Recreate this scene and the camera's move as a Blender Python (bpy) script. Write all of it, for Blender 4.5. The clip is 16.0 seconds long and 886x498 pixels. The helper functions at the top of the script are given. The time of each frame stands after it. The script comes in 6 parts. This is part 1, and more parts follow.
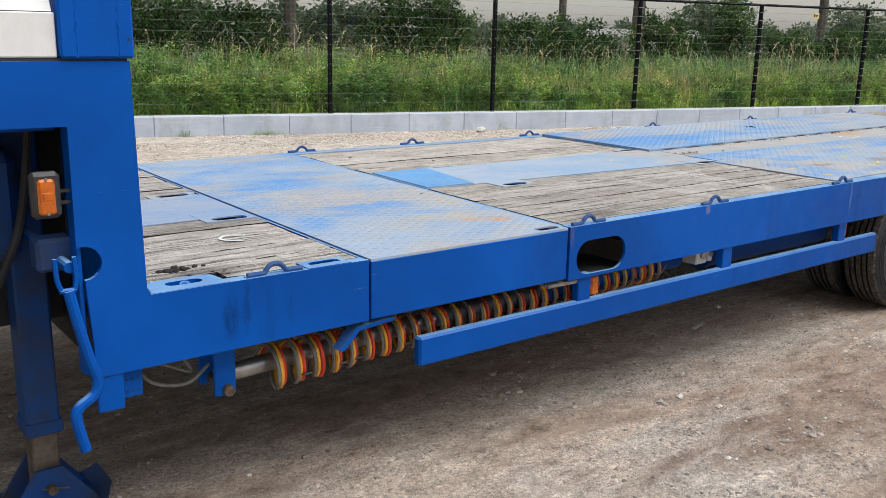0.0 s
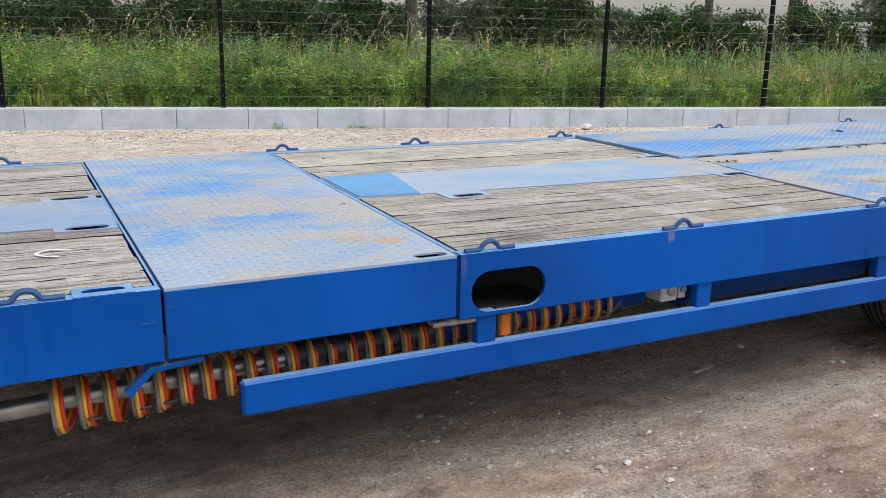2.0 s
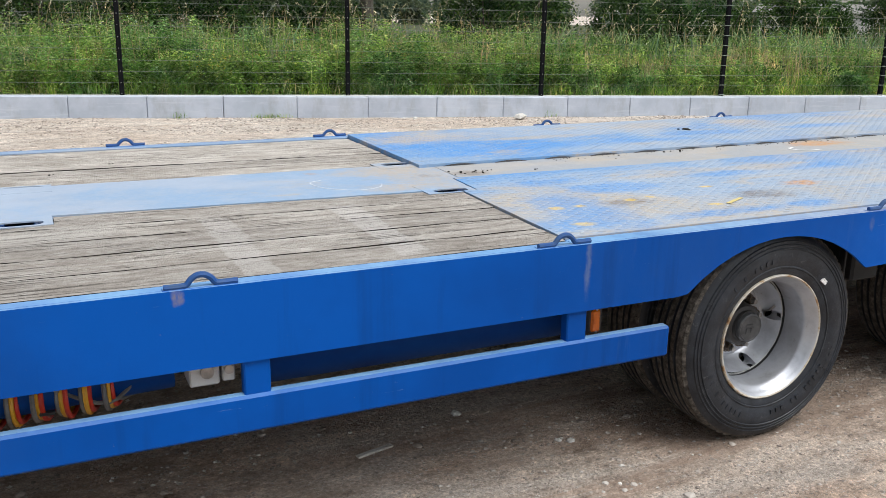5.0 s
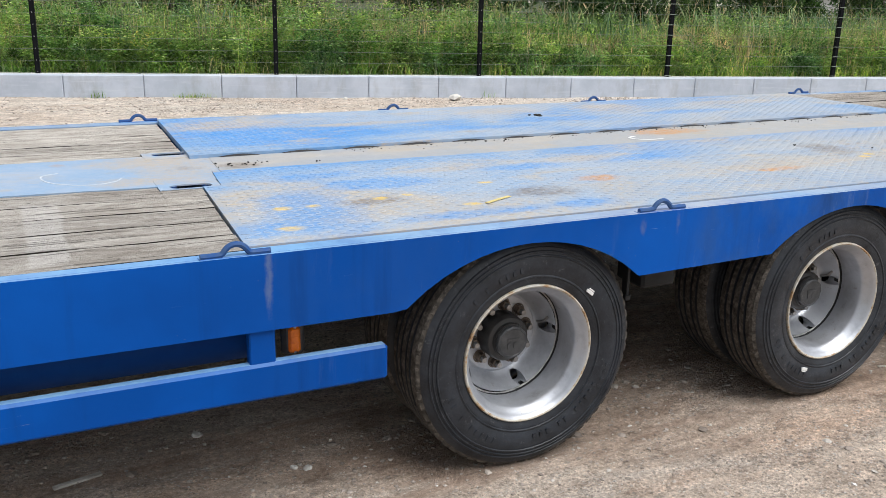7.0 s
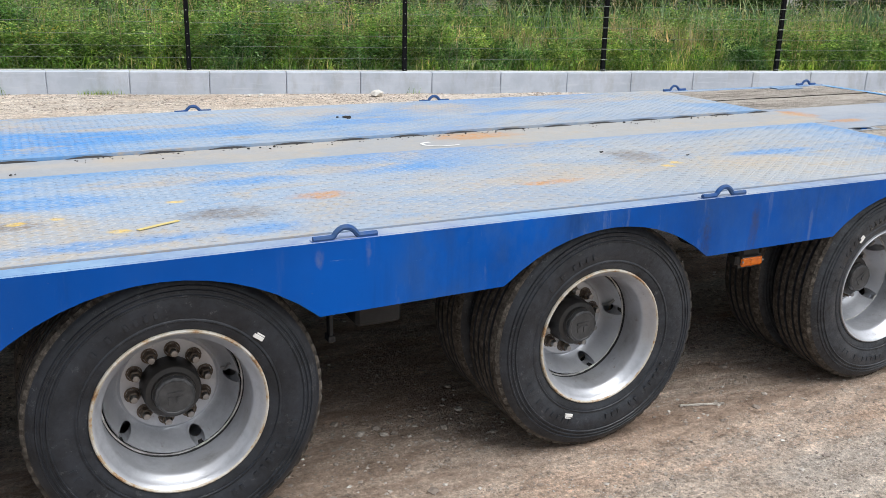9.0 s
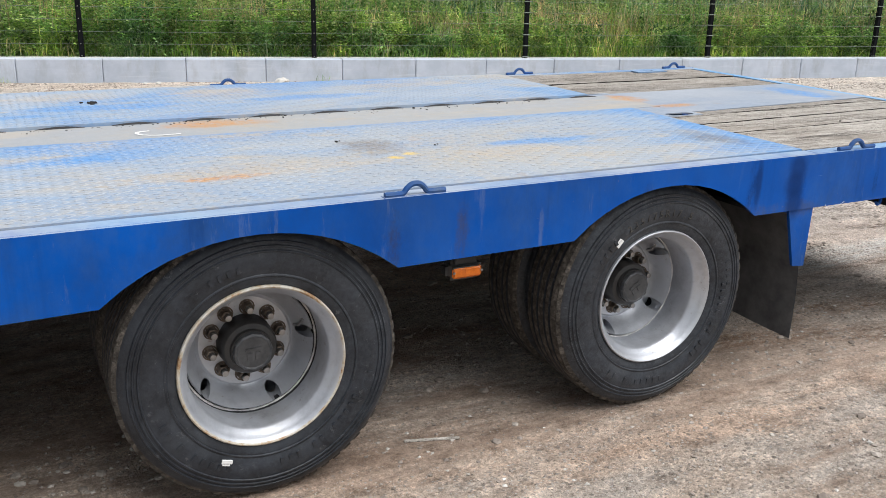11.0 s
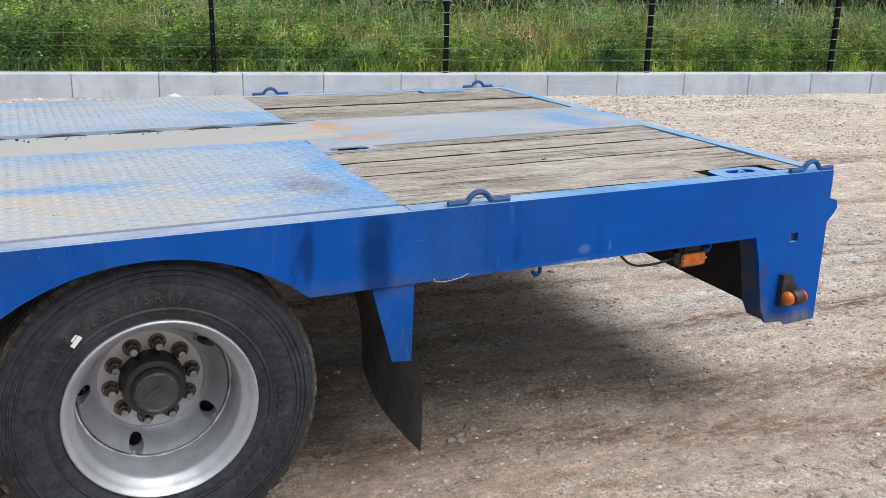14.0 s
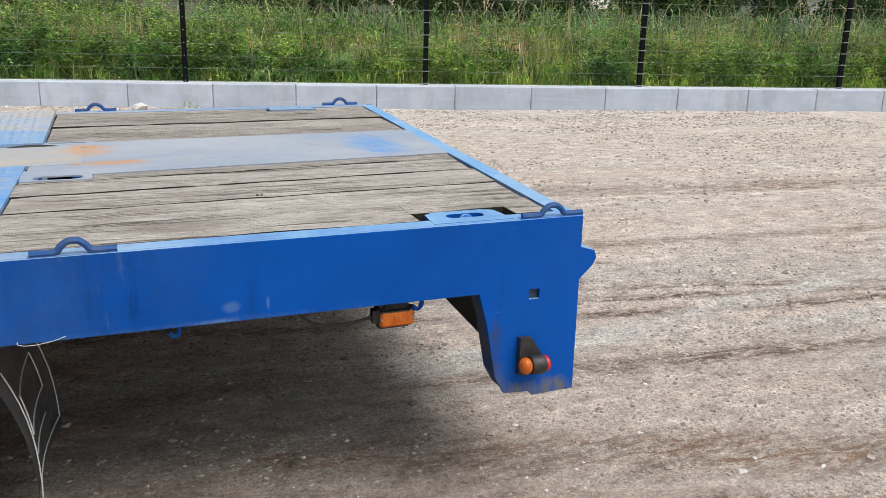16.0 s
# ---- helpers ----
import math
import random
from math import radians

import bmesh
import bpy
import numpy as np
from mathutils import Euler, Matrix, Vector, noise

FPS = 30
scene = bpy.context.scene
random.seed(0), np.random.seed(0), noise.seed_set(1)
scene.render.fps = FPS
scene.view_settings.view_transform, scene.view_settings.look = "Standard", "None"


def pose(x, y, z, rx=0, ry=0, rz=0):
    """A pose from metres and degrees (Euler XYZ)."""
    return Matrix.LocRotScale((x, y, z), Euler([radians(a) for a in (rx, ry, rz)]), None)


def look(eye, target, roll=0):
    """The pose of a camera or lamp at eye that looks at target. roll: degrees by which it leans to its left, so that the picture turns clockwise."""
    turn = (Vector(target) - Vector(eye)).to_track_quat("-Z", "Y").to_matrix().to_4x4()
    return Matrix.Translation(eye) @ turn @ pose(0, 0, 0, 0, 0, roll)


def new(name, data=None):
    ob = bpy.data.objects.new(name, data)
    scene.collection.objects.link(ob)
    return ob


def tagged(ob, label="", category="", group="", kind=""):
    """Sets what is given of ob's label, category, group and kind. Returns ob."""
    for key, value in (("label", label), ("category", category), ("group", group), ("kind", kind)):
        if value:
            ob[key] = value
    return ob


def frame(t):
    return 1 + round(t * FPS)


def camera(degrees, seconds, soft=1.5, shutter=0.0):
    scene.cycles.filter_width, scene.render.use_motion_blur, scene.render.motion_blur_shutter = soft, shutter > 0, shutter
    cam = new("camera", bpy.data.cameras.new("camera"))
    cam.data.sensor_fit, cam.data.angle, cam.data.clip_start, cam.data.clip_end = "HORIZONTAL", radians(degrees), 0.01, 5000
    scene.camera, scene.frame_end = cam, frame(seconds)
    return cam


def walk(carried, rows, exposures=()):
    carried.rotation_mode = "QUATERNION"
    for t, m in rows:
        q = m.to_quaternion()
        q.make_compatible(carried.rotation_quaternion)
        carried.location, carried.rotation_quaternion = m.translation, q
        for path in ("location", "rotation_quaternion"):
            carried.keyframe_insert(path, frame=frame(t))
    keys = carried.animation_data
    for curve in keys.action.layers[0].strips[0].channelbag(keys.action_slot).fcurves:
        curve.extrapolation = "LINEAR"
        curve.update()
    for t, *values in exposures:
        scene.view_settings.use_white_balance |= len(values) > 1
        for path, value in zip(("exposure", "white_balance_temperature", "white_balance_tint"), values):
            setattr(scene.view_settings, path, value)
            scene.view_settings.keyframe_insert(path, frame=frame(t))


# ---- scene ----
cam = camera(52.7, 16.0, soft=0.5)
PATH = [
    (0, (-0.043, -0.231, 1.541), (1.144, 1.311, 1.079), 1.2),
    (0.5, (0.232, -0.272, 1.532), (1.404, 1.279, 1.063), 1.3),
    (1, (0.497, -0.359, 1.547), (1.543, 1.277, 1.068), 1.1),
    (1.5, (0.789, -0.317, 1.521), (1.715, 1.388, 1.037), 0.6),
    (2, (1.1, -0.262, 1.535), (1.991, 1.463, 1.052), 1.1),
    (2.5, (1.4, -0.293, 1.54), (2.266, 1.442, 1.052), 1.6),
    (3, (1.678, -0.324, 1.543), (2.54, 1.411, 1.047), 1.6),
    (3.5, (2.031, -0.233, 1.543), (2.884, 1.504, 1.038), 1.6),
    (3.7, (2.155, -0.193, 1.54), (3.003, 1.547, 1.038), 1.4),
    (5.8, (3.359, -0.008, 1.513), (4.19, 1.731, 0.978), 1.2),
    (6, (3.443, -0.012, 1.512), (4.278, 1.723, 0.972), 1.3),
    (6.5, (3.698, -0.072, 1.536), (4.534, 1.66, 0.987), 1.3),
    (7, (3.921, -0.079, 1.526), (4.759, 1.648, 0.965), 1.4),
    (7.5, (4.226, 0.011, 1.526), (5.07, 1.735, 0.967), 1.4),
    (8, (4.463, 0.04, 1.515), (5.313, 1.761, 0.953), 1.3),
    (8.5, (4.76, -0.004, 1.518), (5.615, 1.714, 0.955), 1.3),
    (9, (5.0, -0.041, 1.521), (5.851, 1.675, 0.947), 1.3),
    (9.2, (5.106, -0.031, 1.505), (5.957, 1.686, 0.93), 1.3),
    (11.3, (6.29, 0.008, 1.441), (7.17, 1.702, 0.845), 1.3),
    (11.5, (6.416, 0.03, 1.453), (7.288, 1.727, 0.853), 1.2),
    (12, (6.69, 0.038, 1.455), (7.547, 1.736, 0.837), 1.0),
    (12.5, (6.967, -0.018, 1.468), (7.805, 1.683, 0.832), 1.0),
    (13, (7.207, -0.031, 1.446), (8.038, 1.687, 0.846), 1.2),
    (13.5, (7.533, 0.095, 1.431), (8.371, 1.815, 0.848), 1.2),
    (14, (7.808, 0.114, 1.416), (8.643, 1.841, 0.849), 1.2),
    (14.5, (8.087, 0.087, 1.434), (8.906, 1.826, 0.882), 1.2),
    (15, (8.352, 0.109, 1.408), (9.155, 1.856, 0.858), 1.2),
    (15.5, (8.667, 0.153, 1.445), (9.428, 1.918, 0.894), 1.2),
    (16, (8.949, 0.076, 1.443), (9.67, 1.858, 0.891), 1.5),
]
walk(cam, [(t, look(eye, target, roll)) for t, eye, target, roll in PATH], [(0.0, -0.09), (2.0, -0.09), (3.2, -0.13), (4.5, -0.06), (6.0, 0.03), (12.0, 0.02), (14.5, -0.04), (16.0, -0.07)])

# ---- world and sun: bright overcast ----
SUN_EL, SUN_ROT = radians(63), radians(148)
world = bpy.data.worlds.new("world")
scene.world = world
world.use_nodes = True
wn = world.node_tree
sky = wn.nodes.new("ShaderNodeTexSky")
sky.sky_type = "NISHITA"
sky.sun_disc = False
sky.sun_elevation, sky.sun_rotation = SUN_EL, SUN_ROT
sky.air_density, sky.dust_density, sky.ozone_density = 1.4, 1.5, 1.0
cloud = wn.nodes.new("ShaderNodeHueSaturation")
cloud.inputs["Saturation"].default_value = 0.28
wn.links.new(sky.outputs["Color"], cloud.inputs["Color"])
wn.links.new(cloud.outputs["Color"], wn.nodes["Background"].inputs["Color"])
wn.nodes["Background"].inputs["Strength"].default_value = 0.127
sun = new("sun", bpy.data.lights.new("sun", "SUN"))
sun.data.energy, sun.data.angle, sun.data.color = 3.6, radians(52), (0.985, 0.985, 0.975)
sun.matrix_world = look((math.sin(SUN_ROT) * math.cos(SUN_EL) * 50, math.cos(SUN_ROT) * math.cos(SUN_EL) * 50, math.sin(SUN_EL) * 50), (0, 0, 0))


# ---- materials ----
class Nodes:
    """A small builder for node materials."""

    def __init__(self, name):
        self.mat = bpy.data.materials.new(name)
        self.mat.use_nodes = True
        self.tree = self.mat.node_tree
        self.bsdf = self.tree.nodes["Principled BSDF"]
        self.pos = None

    def node(self, kind, **values):
        n = self.tree.nodes.new(kind)
        for key, value in values.items():
            n.inputs[key].default_value = value
        return n

    def link(self, a, b):
        self.tree.links.new(a, b)

    def coords(self, stretch=(1, 1, 1), world_space=True):
        m = self.node("ShaderNodeMapping")
        m.inputs["Scale"].default_value = stretch
        if world_space:
            g = self.node("ShaderNodeNewGeometry")
            self.link(g.outputs["Position"], m.inputs["Vector"])
        else:
            g = self.node("ShaderNodeTexCoord")
            self.link(g.outputs["Object"], m.inputs["Vector"])
        return m.outputs["Vector"]

    def noise(self, scale, detail=6, rough=0.6, stretch=(1, 1, 1), world_space=True, distort=0.0):
        n = self.node("ShaderNodeTexNoise", Scale=scale, Detail=detail, Roughness=rough, Distortion=distort)
        self.link(self.coords(stretch, world_space), n.inputs["Vector"])
        return n.outputs["Fac"]

    def ramp(self, fac, stops):
        r = self.node("ShaderNodeValToRGB")
        e = r.color_ramp.elements
        while len(e) < len(stops):
            e.new(0.5)
        for el, (p, c) in zip(e, stops):
            el.position = p
            el.color = (*c, 1) if len(c) == 3 else c
        self.link(fac, r.inputs["Fac"])
        return r.outputs["Color"]

    def grey(self, fac, lo, hi, a=0.0, b=1.0):
        m = self.node("ShaderNodeMapRange")
        m.inputs["From Min"].default_value, m.inputs["From Max"].default_value = lo, hi
        m.inputs["To Min"].default_value, m.inputs["To Max"].default_value = a, b
        self.link(fac, m.inputs["Value"])
        return m.outputs["Result"]

    def mix(self, fac, a, b, blend="MIX"):
        m = self.tree.nodes.new("ShaderNodeMix")
        m.data_type, m.blend_type = "RGBA", blend
        for sock, v in ((m.inputs[0], fac), (m.inputs[6], a), (m.inputs[7], b)):
            if isinstance(v, (int, float)):
                sock.default_value = v
            elif isinstance(v, tuple):
                sock.default_value = (*v, 1)
            else:
                self.link(v, sock)
        return m.outputs[2]

    def math(self, op, a, b=0.0):
        m = self.tree.nodes.new("ShaderNodeMath")
        m.operation = op
        for sock, v in ((m.inputs[0], a), (m.inputs[1], b)):
            if isinstance(v, (int, float)):
                sock.default_value = v
            else:
                self.link(v, sock)
        return m.outputs[0]

    def island(self):
        return self.node("ShaderNodeNewGeometry").outputs["Random Per Island"]

    def object_random(self):
        return self.node("ShaderNodeObjectInfo").outputs["Random"]

    def up(self):
        n = self.node("ShaderNodeSeparateXYZ")
        self.link(self.node("ShaderNodeNewGeometry").outputs["Normal"], n.inputs[0])
        return n.outputs["Z"]

    def height(self):
        n = self.node("ShaderNodeSeparateXYZ")
        self.link(self.node("ShaderNodeNewGeometry").outputs["Position"], n.inputs[0])
        return n.outputs["Z"]

    def spot(self, a, b, ra, rb, axes="XY", ragged=0.6):
        """A ragged round stain of its own at a place, 0 to 1."""
        s = self.node("ShaderNodeSeparateXYZ")
        self.link(self.node("ShaderNodeNewGeometry").outputs["Position"], s.inputs[0])
        u = self.math("DIVIDE", self.math("SUBTRACT", s.outputs[axes[0]], a), ra)
        w = self.math("DIVIDE", self.math("SUBTRACT", s.outputs[axes[1]], b), rb)
        d = self.math("SQRT", self.math("ADD", self.math("MULTIPLY", u, u), self.math("MULTIPLY", w, w)))
        if self.pos is None:
            self.pos = self.noise(9, 7, 0.72)
        d = self.math("ADD", d, self.math("MULTIPLY", self.math("SUBTRACT", self.pos, 0.5), ragged * 4))
        return self.grey(d, 1.25, 0.55)

    def bump(self, height, strength=0.3, distance=0.01, normal=None):
        b = self.node("ShaderNodeBump", Strength=strength, Distance=distance)
        self.link(height, b.inputs["Height"])
        if normal is not None:
            self.link(normal, b.inputs["Normal"])
        self.link(b.outputs["Normal"], self.bsdf.inputs["Normal"])
        return b.outputs["Normal"]

    def finish(self, color=None, rough=0.5, metal=0.0, spec=0.5):
        for key, v in (("Base Color", color), ("Roughness", rough), ("Metallic", metal), ("Specular IOR Level", spec)):
            if v is None:
                continue
            if isinstance(v, (int, float)):
                self.bsdf.inputs[key].default_value = v
            elif isinstance(v, tuple):
                self.bsdf.inputs[key].default_value = (*v, 1)
            else:
                self.link(v, self.bsdf.inputs[key])
        return self.mat


def blue_paint():
    """Brushed-on blue machine enamel with runs, chips, scratches and dust on upward faces."""
    n = Nodes("blue_paint")
    base = n.ramp(n.noise(1.1, 5), [(0.42, (0.000, 0.062, 0.315)), (0.60, (0.000, 0.083, 0.41))])
    along = n.node("ShaderNodeSeparateXYZ")
    n.link(n.node("ShaderNodeNewGeometry").outputs["Position"], along.inputs[0])
    rear = n.math("MULTIPLY", n.grey(along.outputs["X"], 4.3, 5.8), n.grey(along.outputs["X"], 9.3, 8.9))
    patchy = n.grey(n.noise(0.9, 5, 0.6, (1, 1, 0.4)), 0.36, 0.54)
    worn = n.math("MAXIMUM", n.math("MULTIPLY", rear, patchy), n.math("MULTIPLY", n.grey(n.noise(0.8, 3, 0.5, (1, 1, 0.3)), 0.5, 0.62), 0.18))
    haze = n.grey(n.noise(5.5, 8, 0.72, (1, 1, 0.6)), 0.42, 0.66)
    base = n.mix(n.math("MULTIPLY", n.math("MULTIPLY", haze, worn), 0.42), base, (0.055, 0.118, 0.245))
    grime = n.grey(n.noise(2.2, 8, 0.75, (1, 1, 0.5)), 0.46, 0.62)
    base = n.mix(n.math("MULTIPLY", n.math("MULTIPLY", grime, worn), 0.42), base, (0.014, 0.040, 0.115))
    streak = n.grey(n.noise(9, 5, 0.62, (1, 1, 0.07)), 0.57, 0.72)
    base = n.mix(n.math("MULTIPLY", streak, 0.4), base, (0.003, 0.028, 0.120))
    run = n.grey(n.noise(17, 8, 0.75, (1, 1, 0.16)), 0.59, 0.69)
    base = n.mix(n.math("MULTIPLY", n.math("MULTIPLY", run, worn), 0.38), base, (0.16, 0.20, 0.27))
    smear = n.grey(n.noise(32, 8, 0.8, (1, 1, 0.3)), 0.38, 0.58, 0.1, 0.9)
    grimy = ((1.005, 0.755, 0.022, 0.085, (0.0, 0.028, 0.14), 0.85), (1.055, 0.745, 0.012, 0.10, (0.0, 0.03, 0.14), 0.75), (1.2, 0.72, 0.01, 0.06, (0.0, 0.04, 0.18), 0.6), (7.07, 0.71, 0.025, 0.09, (0.035, 0.035, 0.05), 0.75), (7.28, 0.73, 0.02, 0.09, (0.05, 0.05, 0.07), 0.6), (7.95, 0.76, 0.02, 0.05, (0.02, 0.03, 0.09), 0.5), (8.4, 0.76, 0.02, 0.07, (0.0, 0.02, 0.1), 0.7), (9.02, 0.74, 0.015, 0.09, (0.0, 0.025, 0.11), 0.6), (8.55, 0.66, 0.25, 0.03, (0.07, 0.075, 0.085), 0.5), (10.08, 0.345, 0.20, 0.042, (0.15, 0.145, 0.115), 0.95), (9.965, 0.40, 0.03, 0.09, (0.10, 0.11, 0.115), 0.85), (9.95, 0.48, 0.02, 0.13, (0.05, 0.05, 0.055), 0.7))
    chalky = ((7.55, 0.72, 0.008, 0.07, (0.16, 0.2, 0.27), 0.35), (4.49, 0.76, 0.012, 0.1, (0.22, 0.25, 0.29), 0.4), (5.86, 0.8, 0.012, 0.04, (0.22, 0.22, 0.22), 0.35), (5.72, 0.8, 0.012, 0.03, (0.22, 0.22, 0.22), 0.3), (9.2, 0.665, 0.35, 0.01, (0.2, 0.24, 0.3), 0.15), (2.42, 0.8, 0.012, 0.05, (0.2, 0.15, 0.1), 0.4), (3.27, 0.815, 0.015, 0.02, (0.3, 0.24, 0.17), 0.7))
    for x, z, rx, rz, colour, amount in grimy + chalky:
        base = n.mix(n.math("MULTIPLY", n.math("MULTIPLY", n.spot(x, z, rx, rz, "XZ", 0.9), smear), amount), base, colour)
    for x, z, rx, rz in ((8.607, 0.815, 0.044, 0.06), (8.600, 0.755, 0.046, 0.05), (8.606, 0.69, 0.040, 0.065), (8.425, 0.78, 0.016, 0.08)):
        base = n.mix(n.math("MULTIPLY", n.spot(x, z, rx, rz, "XZ", 0.22), 0.75), base, (0.0, 0.024, 0.125))
    for x, z, rx, rz in ((9.24, 0.70, 0.022, 0.014), (9.20, 0.665, 0.05, 0.008), (9.33, 0.70, 0.004, 0.016)):
        base = n.mix(n.math("MULTIPLY", n.spot(x, z, rx, rz, "XZ", 0.5), 0.32), base, (0.16, 0.28, 0.46))
    scratch = n.grey(n.noise(7, 6, 0.75, (0.35, 1, 14)), 0.68, 0.70)
    base = n.mix(n.math("MULTIPLY", scratch, 0.5), base, (0.258, 0.344, 0.473))
    chip = n.grey(n.noise(55, 6, 0.8), 0.685, 0.70)
    base = n.mix(n.math("MULTIPLY", chip, 0.55), base, (0.258, 0.206, 0.172))
    flat = n.grey(n.up(), 0.6, 0.95)
    dust = n.math("MULTIPLY", flat, n.grey(n.noise(5, 8, 0.7), 0.36, 0.58, 0.6, 0.95))
    base = n.mix(dust, base, n.mix(n.math("MULTIPLY", n.math("MAXIMUM", rear, 0.2), n.grey(n.noise(1.3, 5), 0.36, 0.54, 0.5, 1.0)), (0.17, 0.37, 0.61), (0.37, 0.42, 0.49)))
    n.bump(n.noise(70, 6, 0.7), 0.16, 0.003)
    return n.finish(base, n.grey(n.noise(7, 6, 0.7), 0.35, 0.65, 0.38, 0.62), spec=0.12)


WORN_BLUE = (0.062, 0.255, 0.58)
STAINS = {}
STAINS["blue"] = ((2.02, 2.93, 0.17, 0.09), (2.0, 3.68, 0.15, 0.13), (1.62, 3.9, 0.1, 0.12), (1.62, 2.75, 0.09, 0.12), (5.26, 3.86, 0.45, 0.08), (5.95, 3.86, 0.3, 0.07), (7.45, 4.03, 0.35, 0.07), (6.55, 4.0, 0.35, 0.09), (5.09, 2.86, 0.2, 0.1), (4.75, 2.55, 0.15, 0.3), (5.61, 2.33, 0.15, 0.06), (5.75, 2.95, 0.2, 0.06), (6.3, 2.95, 0.25, 0.06), (7.9, 2.72, 0.25, 0.05), (8.62, 2.34, 0.28, 0.1), (8.7, 2.7, 0.1, 0.3), (10.0, 3.4, 0.1, 0.22), (4.65, 2.38, 0.2, 0.1), (5.25, 2.33, 0.3, 0.05), (4.9, 3.05, 0.2, 0.07))
STAINS["sand"] = ((7.1, 4.3, 0.22, 0.18), (4.9, 4.3, 0.4, 0.12), (5.5, 4.15, 0.4, 0.06), (6.4, 4.35, 0.3, 0.14), (6.75, 2.62, 0.4, 0.09), (5.4, 3.0, 0.2, 0.05), (7.7, 2.6, 0.2, 0.08), (6.05, 3.02, 0.2, 0.08), (8.1, 4.3, 0.4, 0.1), (1.95, 3.3, 0.25, 0.2))
STRIP_SAND = ((4.48, 3.42, 0.20, 0.34), (4.36, 3.55, 0.22, 0.10), (4.30, 3.18, 0.18, 0.08))
STAINS["rust"] = ((6.9, 3.5, 0.2, 0.09), (2.18, 2.48, 0.055, 0.028), (2.29, 2.42, 0.05, 0.04), (5.89, 2.66, 0.09, 0.05), (9.02, 3.28, 0.13, 0.05), (8.95, 3.55, 0.08, 0.12), (6.7, 2.55, 0.12, 0.03), (1.45, 3.3, 0.04, 0.1))
STAINS["yellow"] = ((4.655, 2.60, 0.028, 0.022), (4.76, 2.605, 0.028, 0.022), (4.995, 2.63, 0.024, 0.018), (5.10, 2.645, 0.024, 0.018), (5.45, 2.73, 0.03, 0.02), (7.29, 2.63, 0.03, 0.025), (7.36, 2.67, 0.03, 0.02), (4.62, 2.36, 0.05, 0.03), (5.25, 2.45, 0.03, 0.02))
STAINS["soot"] = ((5.56, 2.53, 0.14, 0.08), (7.28, 2.85, 0.1, 0.14), (8.55, 2.54, 0.09, 0.14), (4.95, 2.6, 0.12, 0.05), (4.7, 3.35, 0.09, 0.05))


def deck_colour(n, sand, ground=None, stains=True):
    """Colour of walked-on deck paint: bleached blue, sandy dust, rust and soot."""
    pale, mid = ground or ((0.275, 0.36, 0.48), (0.16, 0.305, 0.52))
    c = n.ramp(n.noise(1.5, 7, 0.62, (0.6, 1.1, 1), distort=0.35), [(0.37, WORN_BLUE if ground is None else mid), (0.46, mid), (0.55, pale), (0.68, tuple(v * 1.08 for v in pale))])
    fleck = n.grey(n.noise(60, 5, 0.75), 0.42, 0.60)
    c = n.mix(n.math("MULTIPLY", fleck, 0.22), c, (0.42, 0.445, 0.47))
    grit = n.grey(n.noise(38, 6, 0.75), 0.36, 0.60, 0.30, 0.95)
    dust = n.grey(n.noise(1.15, 8, 0.68, (0.55, 1.2, 1), distort=0.5), 0.60 - sand, 0.72 - sand)
    c = n.mix(n.math("MULTIPLY", dust, grit), c, (0.43, 0.375, 0.305))
    s = n.node("ShaderNodeSeparateXYZ")
    n.link(n.node("ShaderNodeNewGeometry").outputs["Position"], s.inputs[0])
    trodden = n.math("MULTIPLY", n.grey(s.outputs["X"], 5.6, 7.0), n.grey(s.outputs["X"], 8.75, 8.3))
    trodden = n.math("MULTIPLY", trodden, n.grey(n.noise(0.9, 7, 0.66, (0.6, 1.4, 1)), 0.36, 0.54, 0.3, 0.95))
    trodden = n.math("MULTIPLY", trodden, n.grey(s.outputs["Y"], 3.9, 3.5, 0.45, 1.0))
    c = n.mix(n.math("MULTIPLY", trodden, 0.62), c, n.mix(grit, (0.33, 0.365, 0.40), (0.43, 0.39, 0.335)))
    patches = n.grey(n.noise(3.4, 8, 0.7, (0.6, 1.3, 1), distort=0.4), 0.655 - sand, 0.74 - sand)
    c = n.mix(n.math("MULTIPLY", n.math("MULTIPLY", patches, grit), 0.8), c, (0.44, 0.37, 0.28))
    if stains:
        for key, colour, amount in (("blue", WORN_BLUE, 0.8), ("sand", (0.45, 0.375, 0.29), 0.75), ("soot", (0.15, 0.112, 0.08), 0.7), ("rust", (0.52, 0.26, 0.09), 0.9), ("yellow", (0.70, 0.48, 0.09), 0.95)):
            both = None
            for s in STAINS[key]:
                f = n.spot(*s)
                both = f if both is None else n.math("MAXIMUM", both, f)
            c = n.mix(n.math("MULTIPLY", n.math("MULTIPLY", both, grit), amount), c, colour)
    else:
        for s in STRIP_SAND:
            c = n.mix(n.math("MULTIPLY", n.math("MULTIPLY", n.spot(*s), grit), 0.85), c, (0.43, 0.375, 0.315))
    rust = n.grey(n.noise(2.3, 8, 0.72, (1, 1.4, 1), distort=0.4), 0.635, 0.72)
    c = n.mix(n.math("MULTIPLY", rust, 0.5), c, (0.447, 0.269, 0.123))
    soot = n.grey(n.noise(2.9, 9, 0.74), 0.62, 0.74)
    c = n.mix(n.math("MULTIPLY", soot, 0.45), c, (0.129, 0.107, 0.086))
    return c


